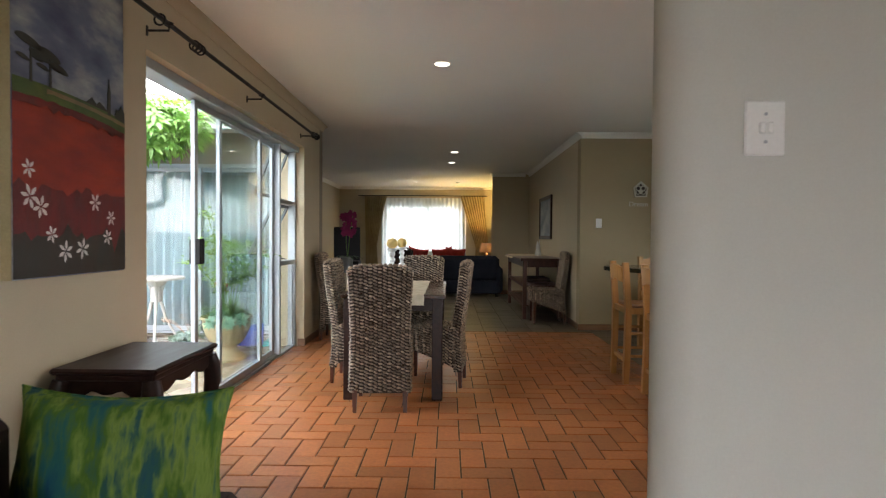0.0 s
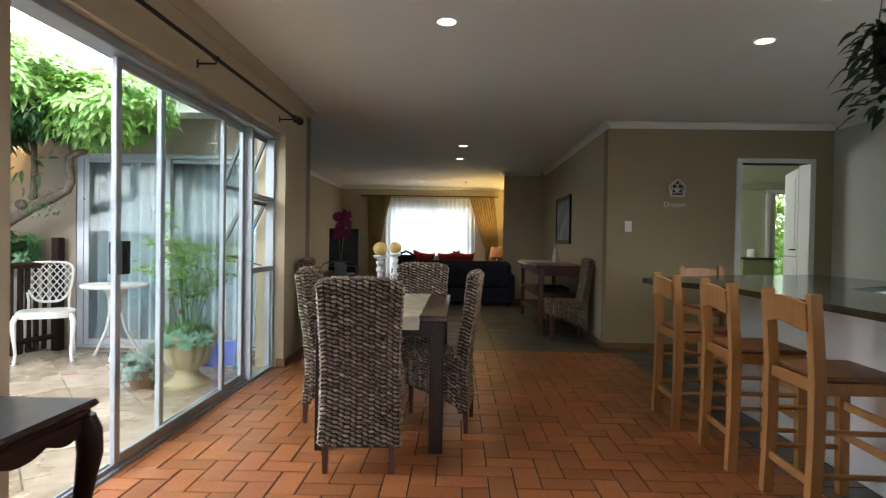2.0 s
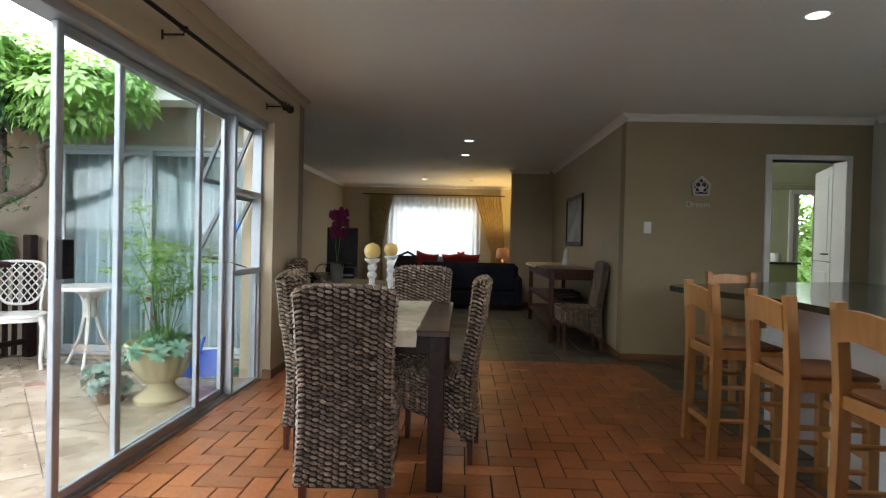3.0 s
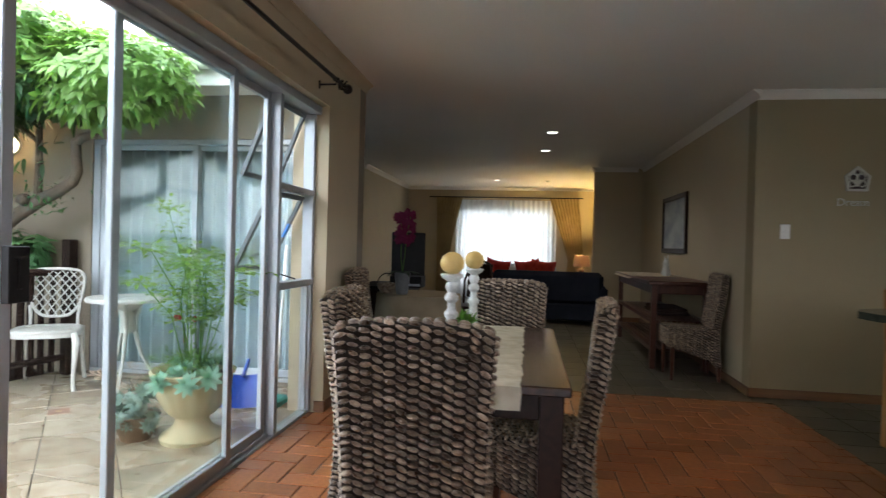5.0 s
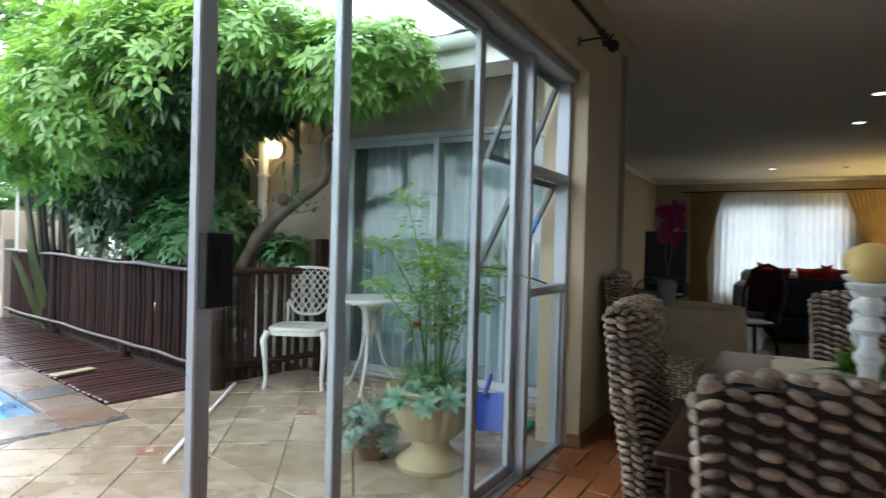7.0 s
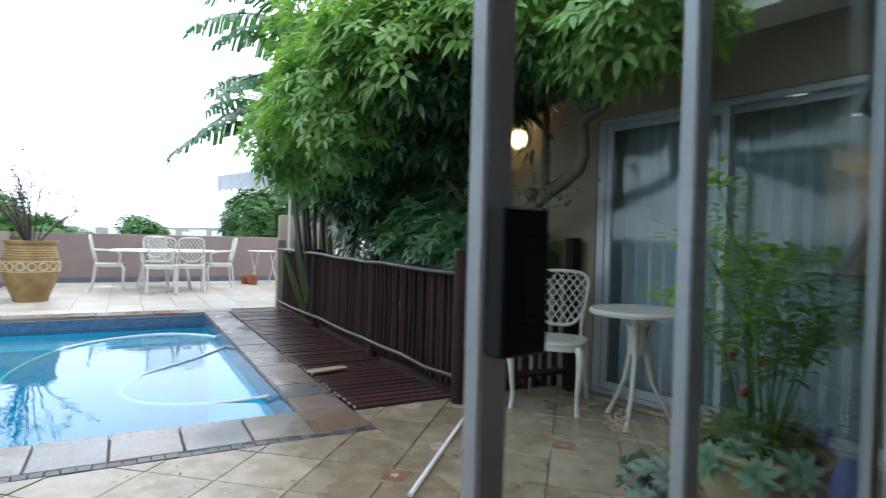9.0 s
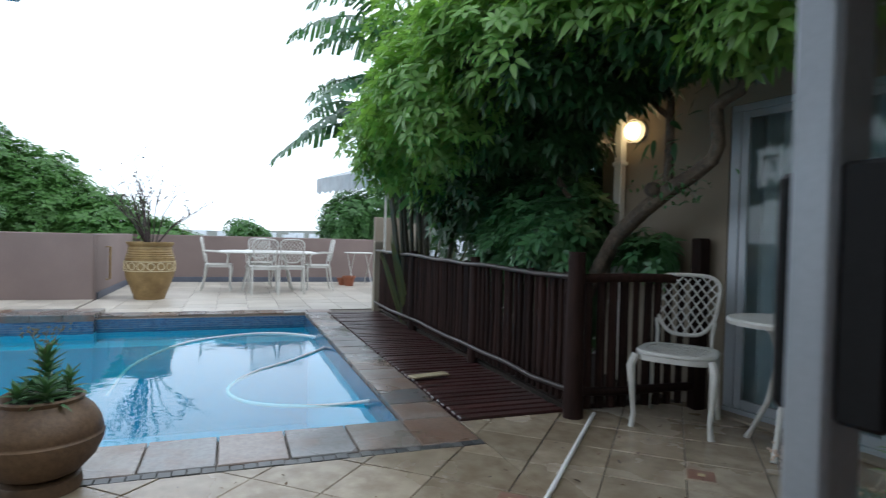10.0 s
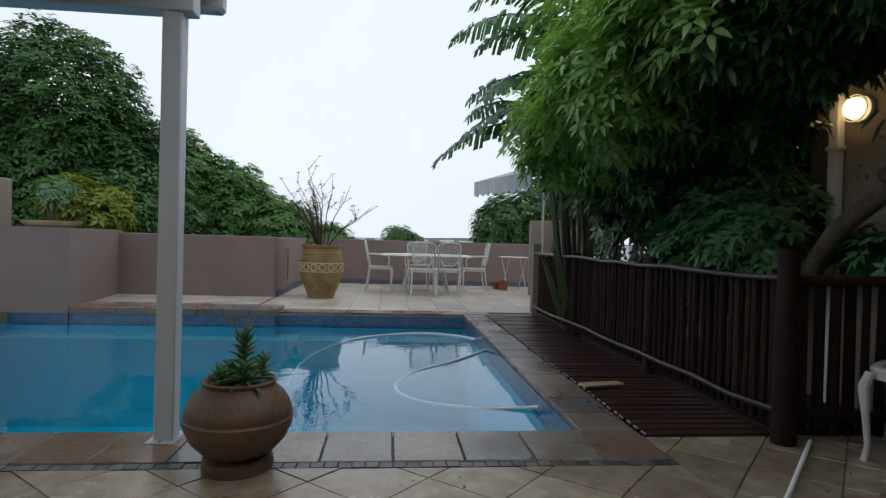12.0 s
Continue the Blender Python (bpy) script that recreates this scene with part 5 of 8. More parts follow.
for k in range(2):
    pts = [(0, 0, 0.2), (0.02 * (1 - 2 * k), 0, 0.4), (0.03 - 0.05 * k, 0.02, 0.58), (0.05 - 0.08 * k, 0.03, 0.70), (0.07 - 0.12 * k, 0.03, 0.80)]
    part("stem", G().tube(pts, 0.004, 6), M_HERB, oc)
    for i in range(27):
        t = 0.40 + 0.60 * i / 26
        j = min(3, int(t * 4))
        p = Vector(pts[j]).lerp(Vector(pts[j + 1]), t * 4 - j) + Vector((rr.uniform(-0.055, 0.055), rr.uniform(-0.04, 0.04), rr.uniform(-0.02, 0.03)))
        for q in range(5):
            a = q * 1.2566 + rr.uniform(0, 1)
            blade(g, p, (math.cos(a), -0.3, math.sin(a)), (0, -1, 0), 0.042, 0.036, 0.1, 0.0, 3)
for k in range(6):
    a = k * 1.05
    blade(gl, (0, 0, 0.21), (math.cos(a), math.sin(a), 0.35), (0, 0, 1), 0.24, 0.06, 0.2, 0.45, 6)
part("blossom", g, leafy("orchid_petal", (0.12, 0.004, 0.045), (0.22, 0.012, 0.09), 0.5, 0.3), oc, "magenta orchid blossoms")
part("leaves", gl, leafy("orchid_leaf", (0.01, 0.03, 0.012), (0.025, 0.06, 0.02)), oc)
bs = thing("basket", pose(-1.50, 8.42, 0.664), "small handled basket on the cloth table", "basket")
part("bowl", G().lathe([(0.06, 0), (0.10, 0.05), (0.11, 0.10), (0.10, 0.10), (0.055, 0.01)], 18), M_WICKER, bs)
part("handle", G().tube([(0.105 * math.cos(q), 0, 0.09 + 0.11 * math.sin(q)) for q in [i * math.pi / 10 for i in range(11)]], 0.005, 6), M_IRON, bs)
tvu = thing("media_cabinet", pose(-1.95, 10.3, 0), "black media cabinet with hi-fi units", "cabinet")
part("body", G().box((-0.35, -0.5, 0), (0.35, 0.5, 0.62), 0.008), M_BLACK, tvu)
for k in range(2):
    part("door", G().box((-0.33 + 0.34 * k, -0.515, 0.05), (-0.01 + 0.34 * k, -0.50, 0.58), 0.004), M_DARKWOOD, tvu)
hf = thing("hifi_unit", pose(-1.60, 9.9, 0.62), "black hi-fi unit with silver edge", "hi-fi")
part("case", G().box((-0.2, -0.15, 0), (0.2, 0.15, 0.14), 0.006), M_BLACK, hf)
part("panel", G().box((-0.19, -0.157, 0.02), (0.19, -0.151, 0.05), 0.002), M_ALU, hf)
tv = thing("television", pose(-1.86, 10.3, 0.62, 0, 0, 20), "black flat television on the media cabinet", "television")
part("screen", G().box((-0.05, -0.02, 0.08), (0.40, 0.03, 0.70), 0.008), M_BLACK, tv)
part("stand", G().box((0.02, -0.1, 0), (0.32, 0.12, 0.02), 0.005).box((0.13, -0.01, 0.02), (0.21, 0.02, 0.1), 0.004), M_BLACK, tv)
bc = thing("bentwood_chair", pose(-0.78, 9.35, 0, 0, 0, 150), "dark round-backed wooden chair beside the cloth table", "chair")
part("seat", G().lathe([(0.0, 0.45), (0.2, 0.45), (0.21, 0.465), (0.2, 0.48), (0, 0.485)], 20), M_DARKWOOD, bc)
part("backrest", G().tube([(-0.17, -0.16, 0.47), (-0.2, -0.22, 0.75), (-0.13, -0.26, 0.95), (0, -0.27, 1.0), (0.13, -0.26, 0.95), (0.2, -0.22, 0.75), (0.17, -0.16, 0.47)], 0.017, 8).sheet(lambda u, v: (-0.17 + 0.34 * u, -0.23 - 0.04 * v, 0.55 + 0.40 * v), 4, 4, 0.012), M_DARKWOOD, bc)
for x in (-0.15, 0.15):
    for y in (-0.15, 0.15):
        part("leg", G().tube([(x, y, 0.46), (x * 1.25, y * 1.25, 0)], [0.018, 0.013], 8), M_DARKWOOD, bc)

# hanging plant by the kitchen
hp = thing("hanging_plant", pose(1.565, 3.36, 0), "dark trailing plant in a hanging pot", "hanging plant")
part("pot", G().lathe([(0.045, 1.72), (0.065, 1.76), (0.07, 1.86), (0.065, 1.86), (0.04, 1.74)], 16), M_BLACK, hp)
for k in range(3):
    a = k * 2.094
    part("cord", G().tube([(0.066 * math.cos(a), 0.066 * math.sin(a), 1.86), (0, 0, 2.468)], 0.002, 5), M_IRON, hp)
g = G()
rr = random.Random(3)
for _ in range(190):
    a, l = rr.uniform(0, 6.28), rr.uniform(0, 0.34)
    r = 0.05 + 0.10 * rr.random()
    blade(g, (r * math.cos(a), r * math.sin(a), 1.92 - l + rr.uniform(0, 0.06)), (math.cos(a), math.sin(a), rr.uniform(-0.9, 0.4)), (0, 0, 1), rr.uniform(0.04, 0.08), 0.03)
for _ in range(36):
    a = rr.uniform(0, 6.28)
    blade(g, (0.05 * math.cos(a), 0.05 * math.sin(a), 1.86), (math.cos(a), math.sin(a), rr.uniform(0.9, 2.2)), (0, 0, 1), rr.uniform(0.06, 0.12), 0.035)
part("foliage", g, leafy("dark_leaf", (0.008, 0.02, 0.01), (0.02, 0.045, 0.018)), hp)

# assumed window out of view, with a fill lamp to brighten the kitchen
w3 = tagged(new("window_3"), "unseen kitchen window with white frame, added to light the kitchen", "window", "", "structure")
part("window_frame", G().box((4.16, 2.3, 1.0), (4.21, 2.35, 2.1), 0.004).box((4.16, 4.55, 1.0), (4.21, 4.6, 2.1), 0.004).box((4.16, 2.35, 1.0), (4.21, 4.55, 1.05), 0.004).box((4.16, 2.35, 2.05), (4.21, 4.55, 2.1), 0.004).box((4.16, 3.42, 1.05), (4.21, 3.48, 2.05), 0.004), M_WHITE, w3)
area_lamp("kitchen_window_sky", look((4.3, 3.45, 1.55), (1.5, 5.0, 1.3)), 2.2, 1.05, 1.4, (0.94, 0.98, 1.0))
# daylight from the lounge window behind
w2 = tagged(new("window_2"), "lounge window with white frame", "window", "", "structure")
part("window_frame", G().box((-0.9, -2.6, 0.6), (-0.85, -2.55, 2.1), 0.004).box((0.85, -2.6, 0.6), (0.9, -2.55, 2.1), 0.004).box((-0.85, -2.6, 0.6), (0.85, -2.55, 0.65), 0.004).box((-0.85, -2.6, 2.05), (0.85, -2.55, 2.1), 0.004), M_WHITE, w2)
area_lamp("lounge_window_sky", look((0.0, -2.52, 1.35), (0.0, 3.0, 1.1)), 1.65, 1.35, 0.9, (0.93, 0.98, 1.0))

# ---- outside: courtyard ----
M_CAST = surface("cast_white_metal", (0.50, 0.49, 0.45), (0.60, 0.59, 0.56), 0.42, 10, 140, grain=0.18, bump=0.1, spec=0.4)
M_ROUGHWOOD = wood("weathered_pole", (0.014, 0.007, 0.006), (0.045, 0.022, 0.017), 0.68, (12, 12, 1.2), 0.35, 0.5, 0.15)
M_DECK = wood("deck_board", (0.030, 0.011, 0.010), (0.08, 0.031, 0.027), 0.36, (10, 1, 10), 0.3, 0.45)
M_BARK = surface("bark", (0.07, 0.05, 0.035), (0.17, 0.13, 0.095), 0.9, 6, 40, (1, 1, 1), 0.5, 0.7, 0.02)
M_LEAF = leafy("tree_leaf", (0.075, 0.16, 0.04), (0.22, 0.37, 0.11), 0.38, 0.38)
# a darker leaf; on the inner crown its colour carries the shade
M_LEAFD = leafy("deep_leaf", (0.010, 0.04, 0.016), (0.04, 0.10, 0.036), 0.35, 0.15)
M_LEAFY = leafy("bush_leaf", (0.022, 0.085, 0.036), (0.09, 0.21, 0.085), 0.33, 0.2)
M_FARLEAF = leafy("far_leaf", (0.018, 0.065, 0.018), (0.07, 0.165, 0.04), 0.5, 0.25)

# courtyard glazed door with curtain
cd = thing("courtyard_door", pose(0, 0, 0), "aluminium courtyard sliding door with closed curtains", "sliding door")
g = G().box((-3.84, 7.21, 1.955), (-1.76, 7.30, 2.0), 0.004).box((-3.84, 7.205, -0.02), (-1.76, 7.30, 0.03), 0.004).box((-3.84, 7.21, 0.03), (-3.77, 7.30, 1.955), 0.004).box((-1.83, 7.21, 0.03), (-1.76, 7.30, 1.955), 0.004)
part("outer_frame", g, M_ALU, cd)
for x0, x1, y in ((-3.77, -2.87, 7.235), (-2.92, -1.83, 7.275)):
    lf = part("leaf", G().box((x0, y - 0.016, 0.03), (x0 + 0.05, y + 0.016, 1.955), 0.004).box((x1 - 0.05, y - 0.016, 0.03), (x1, y + 0.016, 1.955), 0.004).box((x0 + 0.05, y - 0.014, 0.03), (x1 - 0.05, y + 0.014, 0.09), 0.004).box((x0 + 0.05, y - 0.014, 1.91), (x1 - 0.05, y + 0.014, 1.955), 0.004), M_ALU, cd)
    part("pane", G().box((x0 + 0.045, y - 0.003, 0.085), (x1 - 0.045, y + 0.003, 1.915)), M_GLASS, lf, "", 0).visible_shadow = False
M_VOILE = cloth("grey_blue_voile", (0.48, 0.57, 0.64), (0.54, 0.63, 0.70), 0, 8, 300, 0.2)
drape("courtyard_curtain", pose(-3.92, 7.44, 0.01), 2.25, 2.05, 20, 0.05, M_VOILE, "grey-blue curtain drawn behind the courtyard door")
doorstep = fixed("trim_doorstep", G().box((-3.86, 7.10, -0.02), (-1.76, 7.205, 0.0), 0.004), M_EXT, "low plaster doorstep", "step")

# eave, gutter, tiled roof edge over the courtyard
ev = thing("roof_edge", pose(0, 0, 0), "white fascia and gutter under a grey tiled roof edge", "roof edge")
part("soffit", G().box((-5.2, 6.86, 2.36), (-1.73, 7.19, 2.40), 0.004), M_WHITE, ev)
part("fascia", G().box((-5.2, 6.82, 2.34), (-1.73, 6.858, 2.52), 0.004), M_WHITE, ev)
part("gutter", G().sheet(lambda u, v: (-5.22 + 3.52 * u, 6.765 + 0.05 * math.cos(math.pi * v + math.pi), 2.53 - 0.075 * math.sin(math.pi * v)), 1, 8, 0.004), M_WHITE, ev)
M_ROOF = surface("roof_tile", (0.20, 0.19, 0.18), (0.30, 0.28, 0.26), 0.75, 3, 60, grain=0.3)
for r in range(3):
    for i in range(12):
        x = -5.2 + i * 0.29
        part("roof_tile", G().sheet(lambda u, v: (x + 0.31 * u, 6.74 + 0.32 * r + 0.36 * v, 2.545 + 0.10 * r + 0.10 * v + 0.028 * math.sin(math.pi * u) ** 2), 6, 1, 0.012), M_ROOF, ev)
dp = thing("downpipe", pose(-4.77, 7.16, 0), "white painted downpipe on the courtyard wall", "downpipe")
part("pipe", G().box((-0.04, -0.03, -0.02), (0.04, 0.03, 2.36), 0.008), M_WHITE, dp)
for z in (0.6, 1.7):
    part("clip", G().box((-0.05, -0.036, z), (0.05, 0.036, z + 0.03), 0.003), M_WHITE, dp)
wlamp = thing("wall_light", pose(-4.62, 7.20, 1.95), "round bulkhead wall light, lit", "wall light")
part("base", G().tube([(0, 0, 0), (0, -0.03, 0)], 0.085, 20), M_WHITE, wlamp)
part("globe", G().ball((0, -0.07, 0), 0.07, 18, 12, (1, 0.8, 1)), glow("globe_glow", (1.0, 0.66, 0.30), 5.0), wlamp, "glowing glass globe")
part("guard", G().tube([(0.088 * math.cos(q), -0.07, 0.088 * math.sin(q)) for q in [i * math.pi / 10 for i in range(21)]], 0.004, 6), M_WHITE, wlamp)
wl2 = new("wall_light_lamp", bpy.data.lights.new("wall_light_lamp", "POINT"))
wl2.data.energy, wl2.data.color, wl2.data.shadow_soft_size = 0.7, (1.0, 0.66, 0.32), 0.07
wl2.location = (-4.62, 7.03, 1.95)

# veranda post and roof
M_POST = surface("veranda_paint", (0.52, 0.54, 0.56), (0.60, 0.62, 0.64), 0.45, 3, 120, grain=0.08, bump=0.05)
vp = thing("veranda", pose(-4.74, 3.035, 0, 0, 0, -8.3), "white veranda post carrying a beam and roof sheet", "veranda")
post = part("post", G().box((-0.048, -0.048, GND), (0.048, 0.048, 2.11), 0.006), M_POST, vp)
part("base_plate", G().box((-0.10, -0.07, GND), (0.10, 0.07, GND + 0.01), 0.002), M_ALU, post, "steel base plate")
for x in (-0.08, 0.08):
    part("bolt", G().tube([(x, 0.0, GND + 0.01), (x, 0.0, GND + 0.022)], 0.009, 6), M_ALU, post)
part("beam", G().box((-0.06, -5.0, 2.11), (0.06, 0.10, 2.29), 0.006), M_POST, vp)
part("roof_sheet", G().box((-0.25, -5.0, 2.31), (2.5, 0.13, 2.35), 0.006), M_WHITE, vp)
part("gutter", G().box((-0.36, -5.0, 2.24), (-0.255, 0.15, 2.36), 0.02), M_POST, vp)
for k in range(6):
    part("rafter", G().box((0.062, -0.1 - 0.9 * k, 2.20), (2.45, -0.05 - 0.9 * k, 2.308), 0.004), M_WHITE, vp)


# ---- cast metal garden furniture ----
def lattice(g, clip, place, pitch=0.056, r=0.0048):
    """Crossed arcs inside the outline clip(x, z), laid out by place(x, z)."""
    for sgn in (-1, 1):
        for k in range(-14, 15):
            run = []
            for i in range(49):
                t = -0.30 + 0.60 * i / 48
                x = k * pitch + sgn * t * 0.75 + sgn * 0.30 * t * t * (1 if k * sgn > 0 else 1)
                if clip(x, t):
                    run.append(place(x, t))
                else:
                    if len(run) > 2:
                        g.tube(run[::2] if len(run) > 6 else run, r, 5)
                    run = []
            if len(run) > 2:
                g.tube(run[::2] if len(run) > 6 else run, r, 5)


def cast_chair(m, label, arms=False, group="cast garden chairs"):
    c = thing("garden_chair", m, label, "garden chair", group)
    zc = 0.695

    def rim(q):
        x = 0.20 * math.copysign(abs(math.cos(q)) ** 0.5, math.cos(q)) * (0.90 + 0.22 * math.sin(q))
        z = 0.165 * math.copysign(abs(math.sin(q)) ** 0.6, math.sin(q)) + 0.022 * math.copysign(math.sin(q) ** 2, math.sin(q))
        return x, z
    place = lambda x, z: (x, -0.20 - 0.16 * (z + 0.2), zc + z)
    clip = lambda x, z: abs(z / 0.183) < 1 and abs(x) < 0.20 * (1 - abs(z / 0.187) ** 3.3) ** 0.27 * (0.90 + 0.22 * z / 0.185)
    ring = [rim(i * math.pi / 20) for i in range(41)]
    back = part("back_frame", G().tube([place(x, z) for x, z in ring], 0.012, 8), M_CAST, c)
    g = G()
    lattice(g, clip, place)
    part("lattice", g, M_CAST, back, "openwork cast lattice")
    for x in (-1, 1):
        part("back_post", G().tube([(x * 0.160, -0.175, 0.43), (x * 0.158, -0.185, 0.52), (x * 0.170, -0.20, 0.60)], 0.011, 8), M_CAST, c)
        part("front_leg", G().tube([(x * 0.205, 0.19, 0.425), (x * 0.225, 0.215, 0.36), (x * 0.215, 0.205, 0.22), (x * 0.205, 0.20, 0.08), (x * 0.215, 0.215, 0.0)], [0.022, 0.026, 0.018, 0.013, 0.017], 8), M_CAST, c)
        part("back_leg", G().tube([(x * 0.19, -0.175, 0.43), (x * 0.19, -0.20, 0.22), (x * 0.20, -0.25, 0.0)], [0.018, 0.014, 0.015], 8), M_CAST, c)
        if arms:
            part("armrest", G().tube([(x * 0.20, -0.21, 0.66), (x * 0.25, -0.05, 0.655), (x * 0.255, 0.12, 0.64), (x * 0.245, 0.17, 0.60), (x * 0.23, 0.15, 0.43)], 0.012, 8), M_CAST, c)
    seat = [(0.215 * math.copysign(abs(math.cos(q)) ** 0.6, math.cos(q)), 0.205 * math.copysign(abs(math.sin(q)) ** 0.6, math.sin(q)) + 0.015) for q in [i * math.pi / 18 for i in range(36)]]
    n = len(seat)
    rim_at = lambda u, k: (seat[int(round(u * n)) % n][0] * k, (seat[int(round(u * n)) % n][1] - 0.015) * k + 0.015)
    part("seat", G().tube([(x, y, 0.436) for x, y in seat + seat[:1]], 0.012, 8).sheet(lambda u, v: (*rim_at(u, 1.03), 0.396 + 0.042 * v), n, 1, 0.012).sheet(lambda u, v: (*rim_at(u, 0.82 + 0.18 * v), 0.442), n, 1, 0.008), M_CAST, c)
    g = G()
    lattice(g, lambda x, z: (abs(x) / 0.19) ** 3 + (abs(z) / 0.185) ** 3 < 1, lambda x, z: (x, z + 0.015, 0.437), 0.05, 0.0075)
    part("seat_lattice", g, M_CAST, c, "openwork cast seat")
    return c


ch1 = cast_chair(pose(-3.79, 6.71, GND, 0, 0, -150) @ Matrix.Scale(1.03, 4), "white cast metal garden chair in the courtyard")
tb = thing("garden_table", pose(-3.22, 6.86, GND), "round white cast metal garden table", "garden table")
part("tabletop", G().lathe([(0.0, 0.690), (0.27, 0.690), (0.295, 0.68), (0.30, 0.70), (0.29, 0.712), (0.05, 0.712), (0.0, 0.708)], 36), M_CAST, tb)
part("hub", G().lathe([(0.0, 0.42), (0.05, 0.43), (0.06, 0.47), (0.05, 0.60), (0.14, 0.68), (0.0, 0.69)], 18), M_CAST, tb)
for k in range(3):
    a = k * 2.094 + 0.9
    part("leg", G().tube([(r * math.cos(a), r * math.sin(a), z) for r, z in ((0.10, 0.66), (0.055, 0.55), (0.05, 0.45), (0.10, 0.25), (0.20, 0.06), (0.235, 0.0))], [0.018, 0.02, 0.02, 0.015, 0.013, 0.018], 8), M_CAST, tb)

TX = -13.2
dining = thing("patio_table", pose(TX, 6.15, GND, 0, 0, 82), "oval white cast metal terrace table", "garden table")
part("tabletop", G().sheet(lambda u, v: (0.95 * v * math.cos(u * 6.2832), 0.5 * v * math.sin(u * 6.2832), 0.755 - (0.0 if v < 0.97 else 0.03)), 36, 12, 0.02), M_CAST, dining)
for x in (-0.45, 0.45):
    for y in (-0.2, 0.2):
        part("leg", G().tube([(x * 0.7, y * 0.7, 0.735), (x * 0.85, y, 0.4), (x * 1.05, y * 1.2, 0)], [0.025, 0.018, 0.02], 8), M_CAST, dining)
for x, y, rz in ((TX + 0.85, 5.92, 82), (TX + 0.78, 6.42, 82), (TX - 0.05, 5.22, -10), (TX + 0.25, 7.10, 172), (TX - 0.85, 6.15, -98)):
    m = pose(x, y, GND, 0, 0, rz)
    if rz == 82 and y < 6:
        tch = cast_chair(m @ Matrix.Scale(1.15, 4), "white cast metal armchair at the terrace table", True, "terrace chairs")
    else:
        copy_thing(tch, m)

# ---- pots ----
M_SAND = surface("cast_sandstone", (0.42, 0.34, 0.19), (0.52, 0.43, 0.27), 0.8, 4, 80, grain=0.2, bump=0.3)
M_CLAY = surface("dark_clay", (0.085, 0.048, 0.027), (0.20, 0.125, 0.07), 0.6, 4, 50, grain=0.4, bump=0.4, dist=0.006)
M_OLIVE = surface("ochre_glazed_clay", (0.20, 0.12, 0.04), (0.34, 0.23, 0.09), 0.55, 5, 60, grain=0.35, bump=0.3)
M_SOIL = surface("soil", (0.02, 0.014, 0.01), (0.05, 0.035, 0.025), 0.95, 20, 90, grain=0.5, bump=0.6, dist=0.01)
M_SUCC = leafy("succulent_leaf", (0.12, 0.26, 0.20), (0.24, 0.40, 0.30), 0.5, 0.15)
M_SUCC2 = leafy("grey_succulent", (0.14, 0.22, 0.20), (0.28, 0.36, 0.32), 0.6, 0.1)


def rosette(g, c, r, seed, tilt=(0, 0, 1)):
    rr = random.Random(seed)
    up = Vector(tilt).normalized()
    sx = up.orthogonal().normalized()
    sy = up.cross(sx)
    for ring, (n, lift, k) in enumerate(((9, 0.15, 1.0), (8, 0.55, 0.8), (6, 1.1, 0.55), (4, 2.2, 0.35))):
        for i in range(n):
            a = 6.2832 * i / n + ring * 0.4 + rr.uniform(-0.08, 0.08)
            d = sx * math.cos(a) + sy * math.sin(a) + up * lift
            blade(g, Vector(c) + up * 0.01 * ring, d, up, r * k, r * 0.42 * k, 0.35, -0.05, 3)


urn = thing("fluted_urn", pose(-2.045, 5.873, GND), "cream fluted stone urn planted with succulents", "plant urn")
prof = [(0.19, 0), (0.195, 0.03), (0.185, 0.05), (0.15, 0.075), (0.115, 0.11), (0.10, 0.15), (0.105, 0.175), (0.13, 0.19), (0.165, 0.23), (0.20, 0.30), (0.225, 0.38), (0.238, 0.45), (0.235, 0.475), (0.255, 0.49), (0.26, 0.51), (0.245, 0.52), (0.22, 0.50), (0.20, 0.46)]
part("urn", G().lathe([(r * 0.92, z * 0.8) for r, z in prof], 96, (0, 0, 0), 16, 0.04, (0.15, 0.365)), M_SAND, urn)
part("soil", G().lathe([(0.0, 0.385), (0.20, 0.38)], 24), M_SOIL, urn)
g, g2 = G(), G()
rr = random.Random(21)
for k in range(16):
    a = rr.uniform(0, 6.28)
    r = rr.uniform(0.08, 0.215)
    rosette(g, (r * math.cos(a), r * math.sin(a), 0.40 + 0.03 * rr.random()), rr.uniform(0.05, 0.075), k, (math.cos(a) * r * 3, math.sin(a) * r * 3, 0.8))
for k, (x, y, z) in enumerate(((0.10, -0.22, 0.37), (-0.05, -0.235, 0.375), (0.19, -0.14, 0.39))):
    rosette(g, (x, y, z), 0.085, 40 + k, (x * 2, -1.0, 0.7))
part("succulents", g, M_SUCC, urn, "blue-green succulent rosettes")
for _ in range(520):
    a, r = rr.uniform(0, 6.28), rr.uniform(0.02, 0.24)
    blade(g2, (r * math.cos(a), r * math.sin(a), 0.40 + rr.uniform(0, 0.12)), (math.cos(a), math.sin(a), rr.uniform(-0.3, 1.4)), (0, 0, 1), rr.uniform(0.025, 0.055), 0.013, n=2)
part("ground_cover", g2, leafy("small_leaf", (0.06, 0.14, 0.03), (0.16, 0.28, 0.06)), urn)
gs, gl, gr = G(), G(), G()
